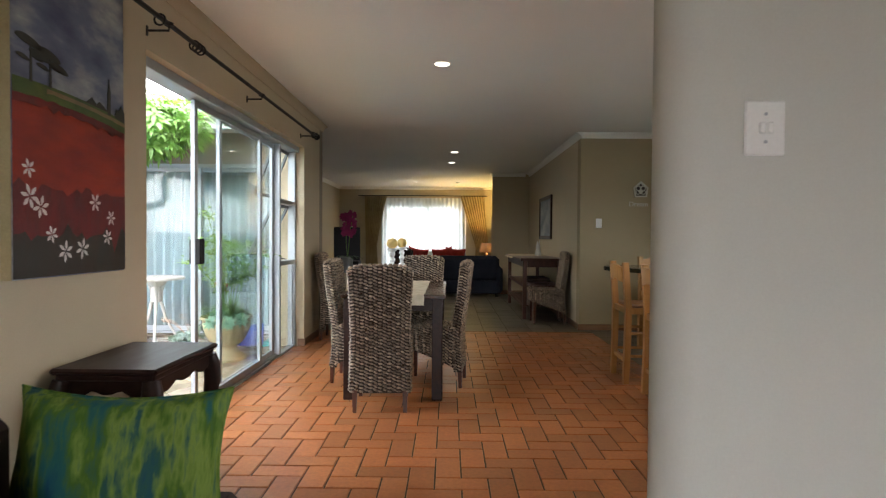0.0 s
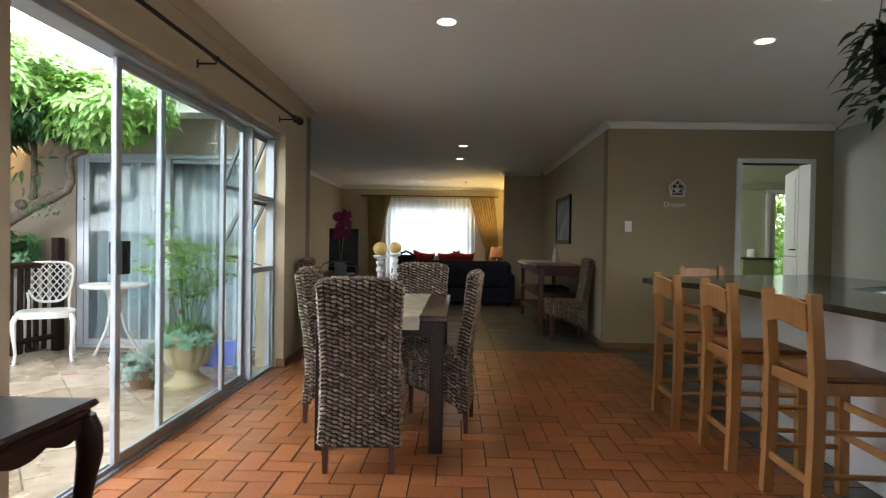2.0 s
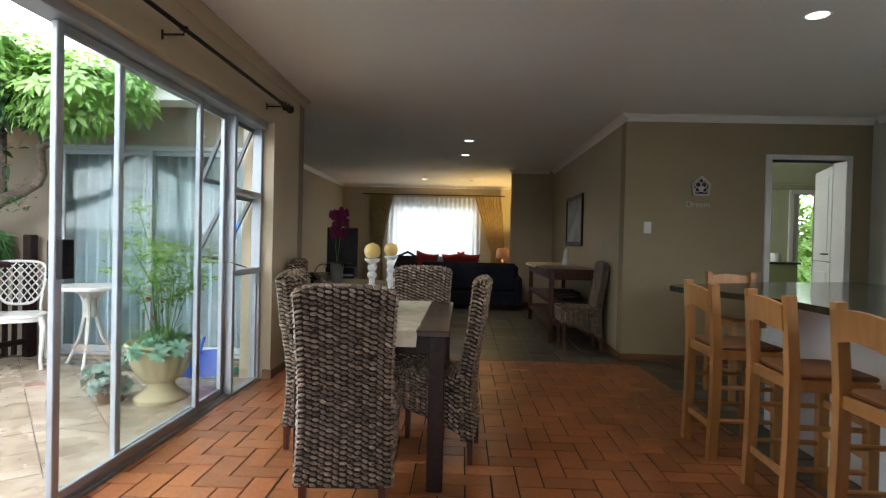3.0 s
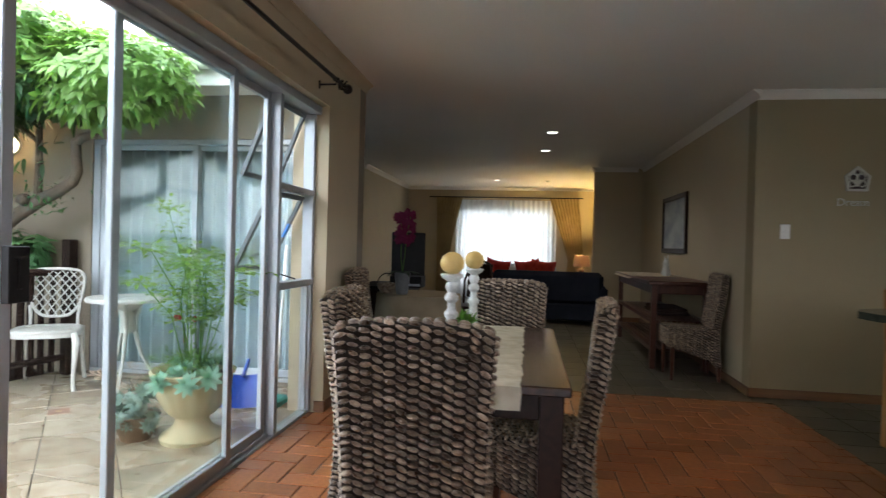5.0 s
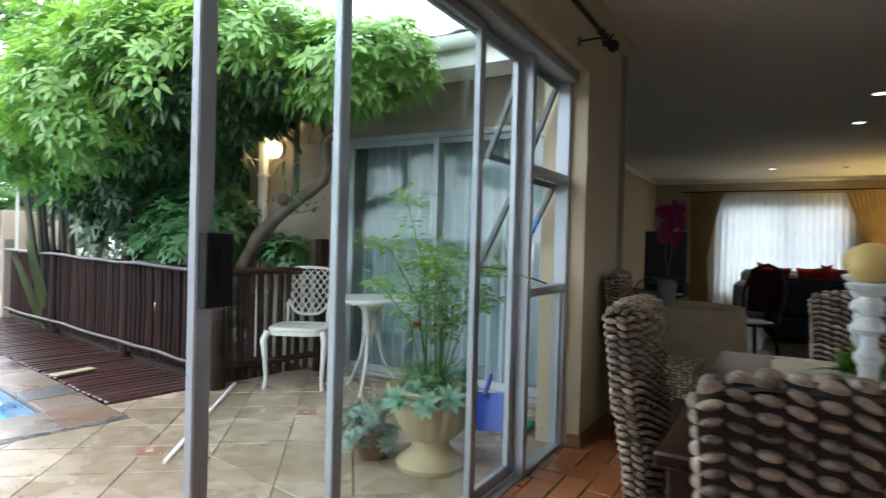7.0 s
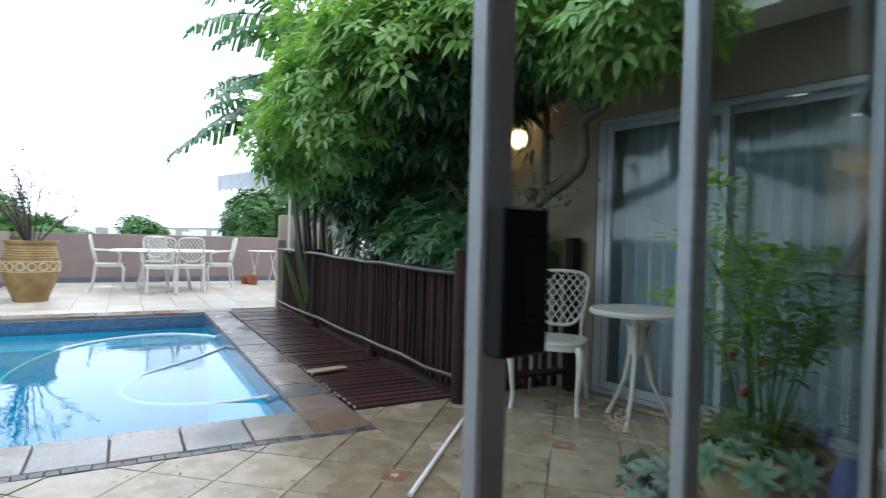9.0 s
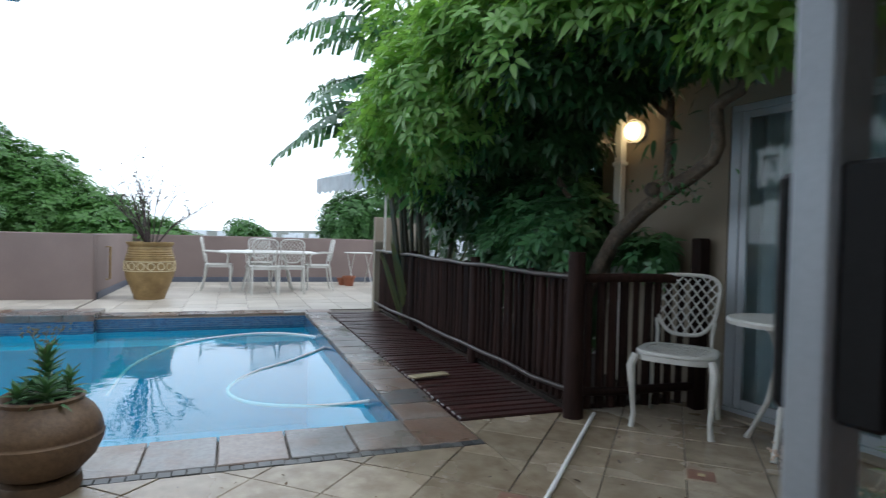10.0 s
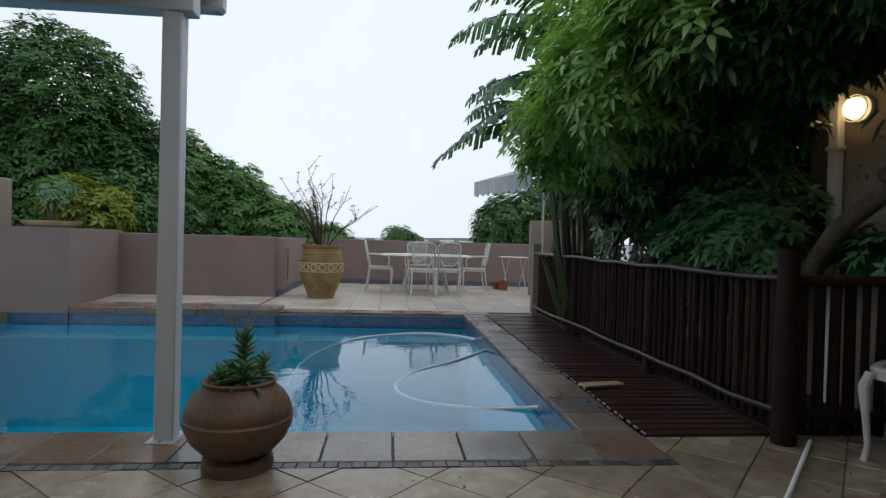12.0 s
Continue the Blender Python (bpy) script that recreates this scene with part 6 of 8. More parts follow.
for k in range(12):
    a = k * 0.7 + 0.2
    tip = Vector((0.46 * math.cos(a) * rr.uniform(0.3, 1.1), 0.42 * math.sin(a) * rr.uniform(0.3, 1.1), rr.uniform(0.75, 1.42)))
    pts = [Vector((0.04 * math.cos(a), 0.04 * math.sin(a), 0.38)), tip * 0.45 + Vector((rr.uniform(-0.09, 0.09), rr.uniform(-0.09, 0.09), 0.33)), tip * 0.8 + Vector((rr.uniform(-0.08, 0.08), rr.uniform(-0.08, 0.08), 0.20)), tip]
    gs.tube(pts, [0.005, 0.004, 0.003, 0.002], 6)
    for i in range(100):
        t = rr.uniform(0.25, 1.0)
        j = min(2, int(t * 3))
        p = pts[j].lerp(pts[j + 1], t * 3 - j)
        q = rr.uniform(0, 6.28)
        out = Vector((math.cos(q), math.sin(q), rr.uniform(-0.2, 0.7)))
        off = out * rr.uniform(0.01, 0.09)
        blade(gl, p + off, out, (0, 0, 1), rr.uniform(0.04, 0.07), 0.03, n=2)
for k in range(5):
    gr.ball((rr.uniform(-0.12, 0.12), rr.uniform(-0.12, 0.1), rr.uniform(0.58, 0.85)), 0.014, 8, 6, (1, 1, 1.4))
part("stems", gs, M_HERB, urn)
part("rose_leaves", gl, leafy("rose_leaf", (0.08, 0.17, 0.035), (0.22, 0.35, 0.08), 0.4, 0.35), urn)
part("rose_hips", gr, surface("rose_hip", (0.35, 0.02, 0.01), (0.45, 0.05, 0.02), 0.35), urn, "red rose hips")

sp = thing("succulent_pot", pose(-2.36, 5.80, GND) @ Matrix.Scale(0.9, 4), "low pot overflowing with grey-green succulents", "potted plant")
part("pot", G().lathe([(0.09, 0), (0.13, 0.10), (0.14, 0.16), (0.125, 0.16), (0.08, 0.03)], 20), M_CLAY, sp)
g = G()
for k in range(44):
    a = rr.uniform(0, 6.28)
    r, z = rr.uniform(0.02, 0.20), rr.uniform(0.10, 0.36)
    rosette(g, (r * math.cos(a), r * math.sin(a), z if r < 0.13 else z * 0.7 + 0.02), rr.uniform(0.045, 0.07), 60 + k, (math.cos(a), math.sin(a), 0.7))
part("succulents", g, M_SUCC2, sp)
g = G()
for k in range(14):
    a = rr.uniform(0, 6.28)
    g.tube([(0.05 * math.cos(a), 0.05 * math.sin(a), 0.28), (0.16 * math.cos(a), 0.16 * math.sin(a), 0.40), (0.24 * math.cos(a), 0.24 * math.sin(a), 0.43)], 0.002, 4)
    for i in range(5):
        g.ball((0.24 * math.cos(a) + rr.uniform(-0.03, 0.03), 0.24 * math.sin(a) + rr.uniform(-0.03, 0.03), 0.43 + rr.uniform(-0.02, 0.03)), 0.006, 5, 4)
part("flower_stalks", g, surface("dry_flower", (0.40, 0.30, 0.22), (0.55, 0.42, 0.32), 0.8, 30), sp)

pp = thing("round_clay_pot", pose(-4.30, 3.42, GND), "squat dark clay pot with a succulent by the pool", "plant pot")
part("foot", G().lathe([(0.150, 0), (0.155, 0.02), (0.15, 0.055), (0.13, 0.065)], 32), M_CLAY, pp)
part("body", G().lathe([(0.10, 0.06), (0.155, 0.085), (0.205, 0.14), (0.232, 0.20), (0.236, 0.232), (0.231, 0.236), (0.229, 0.246), (0.231, 0.25), (0.222, 0.29), (0.195, 0.335), (0.165, 0.362), (0.155, 0.375), (0.162, 0.392), (0.152, 0.40), (0.138, 0.385), (0.13, 0.36)], 40), M_CLAY, pp)
part("soil", G().lathe([(0.0, 0.375), (0.14, 0.37)], 20), M_SOIL, pp)
g, gf = G(), G()
for x, y, h, n, size in ((0.0, 0.02, 0.20, 46, 0.13), (-0.06, -0.04, 0.05, 20, 0.12), (0.10, 0.03, 0.08, 26, 0.12), (0.06, -0.07, 0.05, 20, 0.11), (-0.09, 0.05, 0.03, 16, 0.11), (0.02, 0.10, 0.10, 20, 0.10)):
    for i in range(n):
        t = i / n
        a = i * 2.4 + x * 9
        blade(g, (x + 0.03 * t, y, 0.385 + h * t), (math.cos(a), math.sin(a), 0.15 + 1.1 * t), (0, 0, 1), size * rr.uniform(0.8, 1.15) * (1 - 0.35 * t), 0.026, 0.5, 0.35 * (1 - t), 5)
part("aloe", g, leafy("aloe_leaf", (0.035, 0.10, 0.05), (0.10, 0.20, 0.09), 0.4, 0.2), pp)
for k in range(5):
    e = Vector((-0.09 + 0.05 * rr.random() + 0.24 * (k % 2), 0.03 * k - 0.05, 0.60 + 0.10 * rr.random()))
    gf.tube([(0.0, 0.0, 0.50), e * 0.6 + Vector((0, 0, 0.23)), e], 0.002, 4)
    for i in range(9):
        gf.ball(e + Vector((rr.uniform(-0.03, 0.03), rr.uniform(-0.03, 0.03), rr.uniform(-0.02, 0.02))), 0.005, 5, 4)
part("flower_stalks", gf, surface("dull_flower", (0.16, 0.15, 0.08), (0.24, 0.20, 0.12), 0.8, 30), pp)

u2 = thing("tall_urn", pose(-11.95, 4.02, GND) @ Matrix.Diagonal((1.12, 1.12, 1, 1)), "tall ochre clay urn with ringed neck and a bare shrub", "plant urn")
prof = [(0.20, 0), (0.21, 0.03), (0.22, 0.08), (0.27, 0.22), (0.315, 0.36), (0.335, 0.48), (0.335, 0.60), (0.325, 0.66), (0.33, 0.675), (0.315, 0.69), (0.322, 0.71), (0.305, 0.725), (0.312, 0.745), (0.295, 0.76), (0.302, 0.78), (0.288, 0.80), (0.295, 0.82), (0.285, 0.85), (0.30, 0.88), (0.315, 0.90), (0.315, 0.93), (0.29, 0.93), (0.26, 0.86)]
part("urn", G().lathe(prof, 40), M_OLIVE, u2)
for k in range(16):
    a = k * math.pi / 8
    part("medallion", G().tube([(0.335 * math.cos(a) + 0.05 * math.cos(q) * -math.sin(a), 0.335 * math.sin(a) + 0.05 * math.cos(q) * math.cos(a), 0.54 + 0.055 * math.sin(q)) for q in [i * math.pi / 6 for i in range(13)]], 0.011, 5), M_SAND, u2)
for z in (0.465, 0.615):
    part("band", G().tube([(0.337 * math.cos(i * math.pi / 16), 0.337 * math.sin(i * math.pi / 16), z) for i in range(33)], 0.009, 5), M_SAND, u2)
gl = G()
M_TWIG = surface("dark_twig", (0.035, 0.025, 0.022), (0.07, 0.05, 0.045), 0.8, 10)
for k in range(18):
    a = rr.uniform(0, 6.28)
    sp_ = rr.uniform(0.25, 0.80)
    h = rr.uniform(0.7, 1.5) if sp_ < 0.5 else rr.uniform(0.5, 1.0)
    p0 = Vector((0.06 * math.cos(a), 0.06 * math.sin(a), 0.86))
    p1 = Vector((sp_ * 0.4 * math.cos(a), sp_ * 0.4 * math.sin(a), 0.9 + h * 0.45))
    p2 = Vector((sp_ * math.cos(a), sp_ * math.sin(a), 0.9 + h))
    gs = G().tube([p0, p1, p1.lerp(p2, 0.5) + Vector((0.03, 0.03, 0)), p2], [0.012, 0.009, 0.006, 0.003], 6)
    for i in range(4):
        b = p1.lerp(p2, rr.uniform(0.0, 0.9))
        e = b + Vector((rr.uniform(-0.2, 0.2), rr.uniform(-0.2, 0.2), rr.uniform(0.05, 0.28)))
        gs.tube([b, e], [0.006, 0.003], 5)
        for j in range(4):
            q = rr.uniform(0, 6.28)
            blade(gl, e, (math.cos(q), math.sin(q), 0.6), (0, 0, 1), rr.uniform(0.05, 0.09), 0.03, n=2)
    part("branch", gs, M_TWIG, u2)
part("leaves", gl, leafy("purple_leaf", (0.025, 0.018, 0.028), (0.06, 0.045, 0.05)), u2)
part("soil", G().lathe([(0.0, 0.87), (0.265, 0.865)], 20), M_SOIL, u2)

# small terrace things
ft = thing("folding_table", pose(-13.9, 8.35, GND), "small white folding table on the terrace", "folding table")
part("tabletop", G().box((-0.28, -0.28, 0.72), (0.28, 0.28, 0.745), 0.006), M_CAST, ft)
for y in (-0.22, 0.22):
    part("leg", G().tube([(-0.22, y, 0.72), (0.22, y, 0)], 0.011, 6), M_CAST, ft)
    part("leg", G().tube([(0.22, y * 0.9, 0.72), (-0.22, y * 0.9, 0)], 0.011, 6), M_CAST, ft)
for x, y, s in ((-13.75, 8.05, 1.0), (-13.95, 7.95, 0.75)):
    tp = thing("terracotta_pot", pose(x, y, GND) @ Matrix.Scale(s, 4), "small red terracotta pot on the terrace", "plant pot", "terracotta pots")
    part("pot", G().lathe([(0.09, 0), (0.13, 0.18), (0.15, 0.18), (0.15, 0.22), (0.13, 0.22), (0.1, 0.05)], 20), surface("terracotta_red", (0.25, 0.08, 0.04), (0.34, 0.12, 0.06), 0.7), tp)
wt = thing("wall_handrail", pose(0, 0, 0), "dark metal gate handle on the parapet return", "handrail")
part("bar", G().tube([in_pool(-7.9, -3.04, 0.25), in_pool(-7.9, -2.98, 0.25), in_pool(-7.9, -2.98, 0.80), in_pool(-7.9, -3.04, 0.80)], 0.018, 8), M_OLIVE, wt)

# blue bag, broom, poles in the courtyard
bg = thing("blue_dustpan", pose(-2.06, 6.48, GND, 0, 0, 15) @ Matrix.Diagonal((1, 1, 0.8, 1)), "bright blue plastic dustpan leaning in the courtyard", "dustpan")
M_BLUE = surface("blue_plastic", (0.006, 0.045, 0.32), (0.01, 0.07, 0.42), 0.45, 8, 90, grain=0.1)
part("pan", G().sheet(lambda u, v: (-0.16 + 0.32 * u, -0.06 + 0.10 * v + 0.05 * math.sin(math.pi * u), 0.012 + 0.26 * v + 0.03 * abs(2 * u - 1)), 10, 6, 0.008), M_BLUE, bg)
part("handle", G().tube([(0, 0.06, 0.26), (0.02, 0.16, 0.40)], [0.016, 0.012], 8), M_BLUE, bg)
br = thing("broom", pose(-1.86, 6.60, GND), "broom with a turquoise head and white handle", "broom")
part("head", G().box((-0.05, -0.13, 0), (0.05, 0.13, 0.06), 0.015), surface("turquoise_plastic", (0.02, 0.35, 0.32), (0.03, 0.42, 0.40), 0.4), br, "turquoise broom head")
part("handle", G().tube([(0, 0, 0.06), (-0.12, 0.42, 1.15)], 0.011, 8), M_WHITE, br)
pl = thing("pool_pole", pose(0, 0, 0), "white pole lying on the courtyard tiles", "pole")
part("tube", G().tube([(-4.12, 6.345, GND + 0.018), (-3.12, 5.10, GND + 0.018)], 0.011, 10), M_WHITE, pl)

# ---- pool surround ----
hs = thing("pool_hose", pose(0, 0, 0), "white floating pool cleaner hose in the water", "pool hose")
pts = [(-7.9, 3.55, -0.55), (-8.0, 3.75, -0.30), (-8.35, 4.20, WATER), (-8.75, 4.75, WATER + 0.004), (-8.8, 5.35, WATER + 0.004), (-8.3, 5.78, WATER + 0.004), (-7.75, 5.72, WATER + 0.004), (-7.15, 5.20, WATER + 0.004), (-6.75, 4.72, WATER - 0.005), (-6.3, 4.45, WATER - 0.02), (-5.85, 4.55, WATER - 0.02), (-5.55, 4.95, WATER - 0.01), (-5.42, 5.30, WATER + 0.02), (-5.36, 5.33, WATER + 0.05)]
sm = []
for i in range(len(pts) - 1):
    p0, p1, p2, p3 = (Vector(pts[max(0, min(len(pts) - 1, i + d))]) for d in (-1, 0, 1, 2))
    for k in range(5):
        t = k / 5
        sm.append(0.5 * ((2 * p1) + (p2 - p0) * t + (2 * p0 - 5 * p1 + 4 * p2 - p3) * t * t + (3 * p1 - p0 - 3 * p2 + p3) * t ** 3))
part("tube", G().tube(sm + [Vector(pts[-1])], 0.014, 8), surface("hose_plastic", (0.62, 0.66, 0.66), (0.72, 0.76, 0.76), 0.4), hs)
bd = thing("loose_board", POOL @ pose(-0.95, 0.42, 0.012, 0, 0, 12), "bleached wooden board lying on the deck", "board")
part("plank", G().box((-0.05, -0.16, 0), (0.05, 0.16, 0.014), 0.004), surface("bleached_board", (0.30, 0.25, 0.15), (0.40, 0.33, 0.20), 0.7, 6, 80), bd)

# fence of rough poles
fn = thing("pole_fence", POOL.copy(), "dark rustic pole fence beside the pool deck", "fence")
rf = random.Random(8)
M_RAIL = wood("grey_rail", (0.028, 0.02, 0.018), (0.075, 0.055, 0.05), 0.36, (1.2, 12, 12), 0.3, 0.2)
for x in (0.17, -1.45, -3.3):
    h = 1.02 if x > 0 else 0.93
    part("post", G().tube([(x, 1.0, GND), (x + rf.uniform(-0.01, 0.01), 1.0, h * 0.5), (x, 1.0, h)], [0.065 if x > 0 else 0.05, 0.06 if x > 0 else 0.047, 0.055 if x > 0 else 0.045], 10), M_ROUGHWOOD, fn)
part("end_post", G().box((-5.17, 0.94, GND), (-5.05, 1.06, 1.02), 0.012), M_EXT, fn, "pale concrete end post")


def wavy(a, b, n, amp, r, seed):
    rw = random.Random(seed)
    a, b = Vector(a), Vector(b)
    return [a.lerp(b, i / n) + Vector((0, rw.uniform(-amp, amp), rw.uniform(-amp, amp))) for i in range(n + 1)]


part("top_rail", G().tube(wavy((0.15, 0.97, 0.86), (-5.08, 0.97, 0.89), 12, 0.009, 0, 1), 0.018, 10), M_RAIL, fn, "weathered grey top rail")
part("bottom_rail", G().tube(wavy((0.15, 0.96, 0.145), (-5.08, 0.96, 0.12), 12, 0.009, 0, 2), 0.017, 10), M_RAIL, fn)
for i in range(62):
    x = 0.06 - i * 0.0835
    if -5.03 < x and min(abs(x - q) for q in (0.17, -1.45, -3.3)) > 0.05:
        r = rf.uniform(0.020, 0.033)
        dx = rf.uniform(-0.015, 0.015)
        part("stake", G().tube([(x, 1.015, 0.05), (x + dx * 0.6, 1.02 + rf.uniform(-0.008, 0.008), 0.45), (x + dx, 1.015, rf.uniform(0.84, 0.89))], [r, r * rf.uniform(0.85, 1.1), r * 0.85], 7), M_ROUGHWOOD, fn)
sf = thing("side_fence", pose(-4.17, 6.23, 0, 0, 0, 77), "short dark pole fence joining the courtyard wall", "fence")
part("top_rail", G().tube(wavy((0.04, 0, 0.85), (0.95, 0, 0.86), 4, 0.008, 0, 5), 0.03, 10), M_ROUGHWOOD, sf)
part("bottom_rail", G().tube(wavy((0.04, 0, 0.13), (0.95, 0, 0.13), 4, 0.008, 0, 6), 0.028, 10), M_ROUGHWOOD, sf)
part("post", G().box((0.86, -0.045, GND), (0.95, 0.045, 1.13), 0.01), M_ROUGHWOOD, sf)
for i in range(9):
    x = 0.10 + i * 0.085
    r = rf.uniform(0.02, 0.032)
    part("stake", G().tube([(x, 0.03, 0.02), (x + rf.uniform(-0.01, 0.01), 0.03, 0.83)], [r, r * 0.9], 7), M_ROUGHWOOD, sf)

# ---- planting behind the fence ----

g = G()
pool_box(g, (-5.1, 1.06, -0.3), (-0.28, 2.6, 0.0))
pool_box(g, (-0.28, 1.06, -0.3), (0.0, 1.9, 0.0))
fixed("ground_bed", g, M_SOIL, "dark soil bed behind the fence", "ground", 0)


def palm_leaves(g, lumps, per_lump, size, seed, leaflets=7, hang=0.3, n_cuts=3, wide=0.42, keep=None):
    """Clusters of hand-shaped leaves through egg-shaped lumps, thickest towards their outsides."""
    rr = random.Random(seed)
    for (c, rad), n in zip(lumps, per_lump):
        for _ in range(n):
            d = Vector((rr.gauss(0, 1), rr.gauss(0, 1), rr.gauss(0, 1))).normalized()
            k = rr.uniform(0.45, 1.0) ** 0.5 * (1 + 0.22 * noise.noise(d * 2.3 + Vector(c)))
            p = Vector((c[0] + d.x * rad[0] * k, c[1] + d.y * rad[1] * k, c[2] + d.z * rad[2] * k))
            if keep and not keep(p):
                continue
            up = (d + Vector((0, 0, 0.9)) + Vector((rr.uniform(-0.4, 0.4), rr.uniform(-0.4, 0.4), 0))).normalized()
            sx = up.orthogonal().normalized()
            sy = up.cross(sx)
            s = size * rr.uniform(0.7, 1.25)
            a0 = rr.uniform(0, 6.28)
            for i in range(leaflets):
                a = a0 + 6.2832 * i / leaflets
                way = (sx * math.cos(a) + sy * math.sin(a) + up * rr.uniform(-0.1, 0.5)).normalized()
                blade(g, p + way * (s * 0.22), way, up, s * rr.uniform(0.75, 1.15), s * wide, 0.25, hang * rr.uniform(0.2, 1.5), n_cuts)


tree = thing("courtyard_tree", pose(0, 0, 0), "leaning tree with broad light green leaves over the fence", "tree")
part("trunk", G().tube([(-5.30, 6.98, 0.0), (-5.0, 6.93, 0.50), (-4.70, 6.90, 0.88), (-4.46, 6.85, 1.147), (-4.22, 6.82, 1.30), (-3.99, 6.80, 1.43), (-3.76, 6.75, 1.51), (-3.60, 6.71, 1.58), (-3.555, 6.70, 1.66), (-3.57, 6.70, 1.80), (-3.575, 6.70, 1.88), (-3.52, 6.70, 1.92), (-3.43, 6.70, 1.945), (-3.36, 6.68, 2.05), (-3.2, 6.62, 2.25)],
                       [0.085, 0.07, 0.062, 0.058, 0.055, 0.054, 0.046, 0.040, 0.038, 0.037, 0.038, 0.036, 0.034, 0.034, 0.02], 12), M_BARK, tree)
part("knot", G().ball((-4.06, 6.74, 1.44), 0.055, 10, 8, (1, 1, 0.9)), M_BARK, tree)
for pts, rs in (([(-3.99, 6.80, 1.43), (-3.985, 6.80, 1.69), (-3.97, 6.78, 2.02), (-4.05, 6.6, 2.35)], [0.036, 0.030, 0.027, 0.015]),
                ([(-3.40, 6.70, 1.98), (-3.1, 6.62, 2.12), (-2.8, 6.5, 2.25)], [0.026, 0.02, 0.01]),
                ([(-3.98, 6.79, 1.9), (-4.15, 6.65, 2.1), (-4.45, 6.3, 2.35)], [0.02, 0.018, 0.012]),
                ([(-4.85, 6.92, 0.7), (-4.9, 6.8, 1.4), (-5.2, 6.6, 1.9), (-5.4, 6.2, 2.4)], [0.03, 0.028, 0.025, 0.02]),
                ([(-5.2, 6.6, 1.9), (-5.8, 6.5, 2.2), (-6.4, 6.3, 2.5)], [0.03, 0.024, 0.012])):
    part("limb", G().tube(pts, rs, 8), M_BARK, tree)


def past_lamp(p):
    """The gap in the leaves in front of the wall light."""
    a, b = Vector((-4.62, 7.1, 1.95)), Vector((-3.0, 5.35, 1.5))
    t = max(0.0, min(1.0, (p - a).dot(b - a) / (b - a).length_squared))
    return (p - a.lerp(b, t)).length > 0.17


g = G()
palm_leaves(g, [((-3.05, 6.38, 2.28), (0.62, 0.42, 0.30)), ((-3.9, 6.25, 2.50), (0.75, 0.6, 0.34)), ((-4.7, 6.05, 2.45), (0.75, 0.72, 0.44)), ((-5.45, 5.95, 2.28), (0.72, 0.62, 0.60)),
                ((-6.2, 6.2, 2.2), (0.75, 0.72, 0.66)), ((-5.3, 6.7, 2.75), (1.5, 0.55, 0.5)), ((-6.4, 6.5, 2.9), (0.8, 0.7, 0.5)), ((-4.6, 6.3, 2.85), (1.0, 0.6, 0.35)),
                ((-3.55, 6.62, 2.48), (0.7, 0.42, 0.28)), ((-6.8, 6.7, 2.0), (0.6, 0.6, 0.6)), ((-7.0, 6.6, 3.3), (0.9, 0.8, 0.7)), ((-5.9, 6.3, 3.3), (1.0, 0.7, 0.5)), ((-6.7, 6.0, 2.1), (0.55, 0.5, 0.55))],
            [520, 680, 840, 840, 760, 840, 440, 520, 440, 360, 420, 400, 420], 0.088, 31, 6, keep=past_lamp)
part("crown", g, M_LEAF, tree, "light green hand-shaped leaves")
# inner lumps: shade under the crown, painted with the darker leaf colour
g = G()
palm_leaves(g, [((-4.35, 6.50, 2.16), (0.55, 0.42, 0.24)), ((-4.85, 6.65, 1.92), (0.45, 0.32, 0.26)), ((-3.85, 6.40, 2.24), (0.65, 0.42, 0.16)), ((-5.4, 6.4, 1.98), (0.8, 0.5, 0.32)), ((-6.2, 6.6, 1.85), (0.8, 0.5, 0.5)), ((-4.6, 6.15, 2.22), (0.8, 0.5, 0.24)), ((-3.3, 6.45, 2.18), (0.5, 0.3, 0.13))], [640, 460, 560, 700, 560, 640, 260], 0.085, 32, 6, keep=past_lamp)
part("inner_crown", g, M_LEAFD, tree, "inner leaves in a darker green that paints the crown's shade")
g = G()
rr = random.Random(12)
for c, n, spread, size in (((-3.90, 6.74, 1.50), 60, 0.13, 0.055), ((-3.82, 6.74, 1.36), 26, 0.07, 0.06), ((-4.12, 6.74, 1.46), 16, 0.07, 0.05)):
    for _ in range(n):
        d = Vector((rr.gauss(0, 1), rr.gauss(0, 0.5), rr.gauss(0, 0.5))) * spread
        blade(g, Vector(c) + d, (rr.uniform(-1, 1), rr.uniform(-1, 0.4), rr.uniform(-0.6, 0.9)), (0, 0, 1), size * rr.uniform(0.7, 1.3), size * 0.36, n=3)
tagged(part("perched_fern", g, M_LEAFY, tree, "small green plants growing on the bark"), "", "", "", "stuff")
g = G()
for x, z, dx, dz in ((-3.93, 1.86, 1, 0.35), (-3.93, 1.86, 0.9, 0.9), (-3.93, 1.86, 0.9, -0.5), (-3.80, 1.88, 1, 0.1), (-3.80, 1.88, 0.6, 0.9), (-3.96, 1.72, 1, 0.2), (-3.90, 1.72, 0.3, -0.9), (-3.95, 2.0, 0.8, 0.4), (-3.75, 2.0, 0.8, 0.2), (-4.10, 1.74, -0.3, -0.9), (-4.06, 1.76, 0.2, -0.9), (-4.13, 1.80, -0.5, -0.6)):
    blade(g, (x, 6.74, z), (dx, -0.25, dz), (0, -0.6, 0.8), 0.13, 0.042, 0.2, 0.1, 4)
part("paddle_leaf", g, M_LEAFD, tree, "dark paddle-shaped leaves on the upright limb")

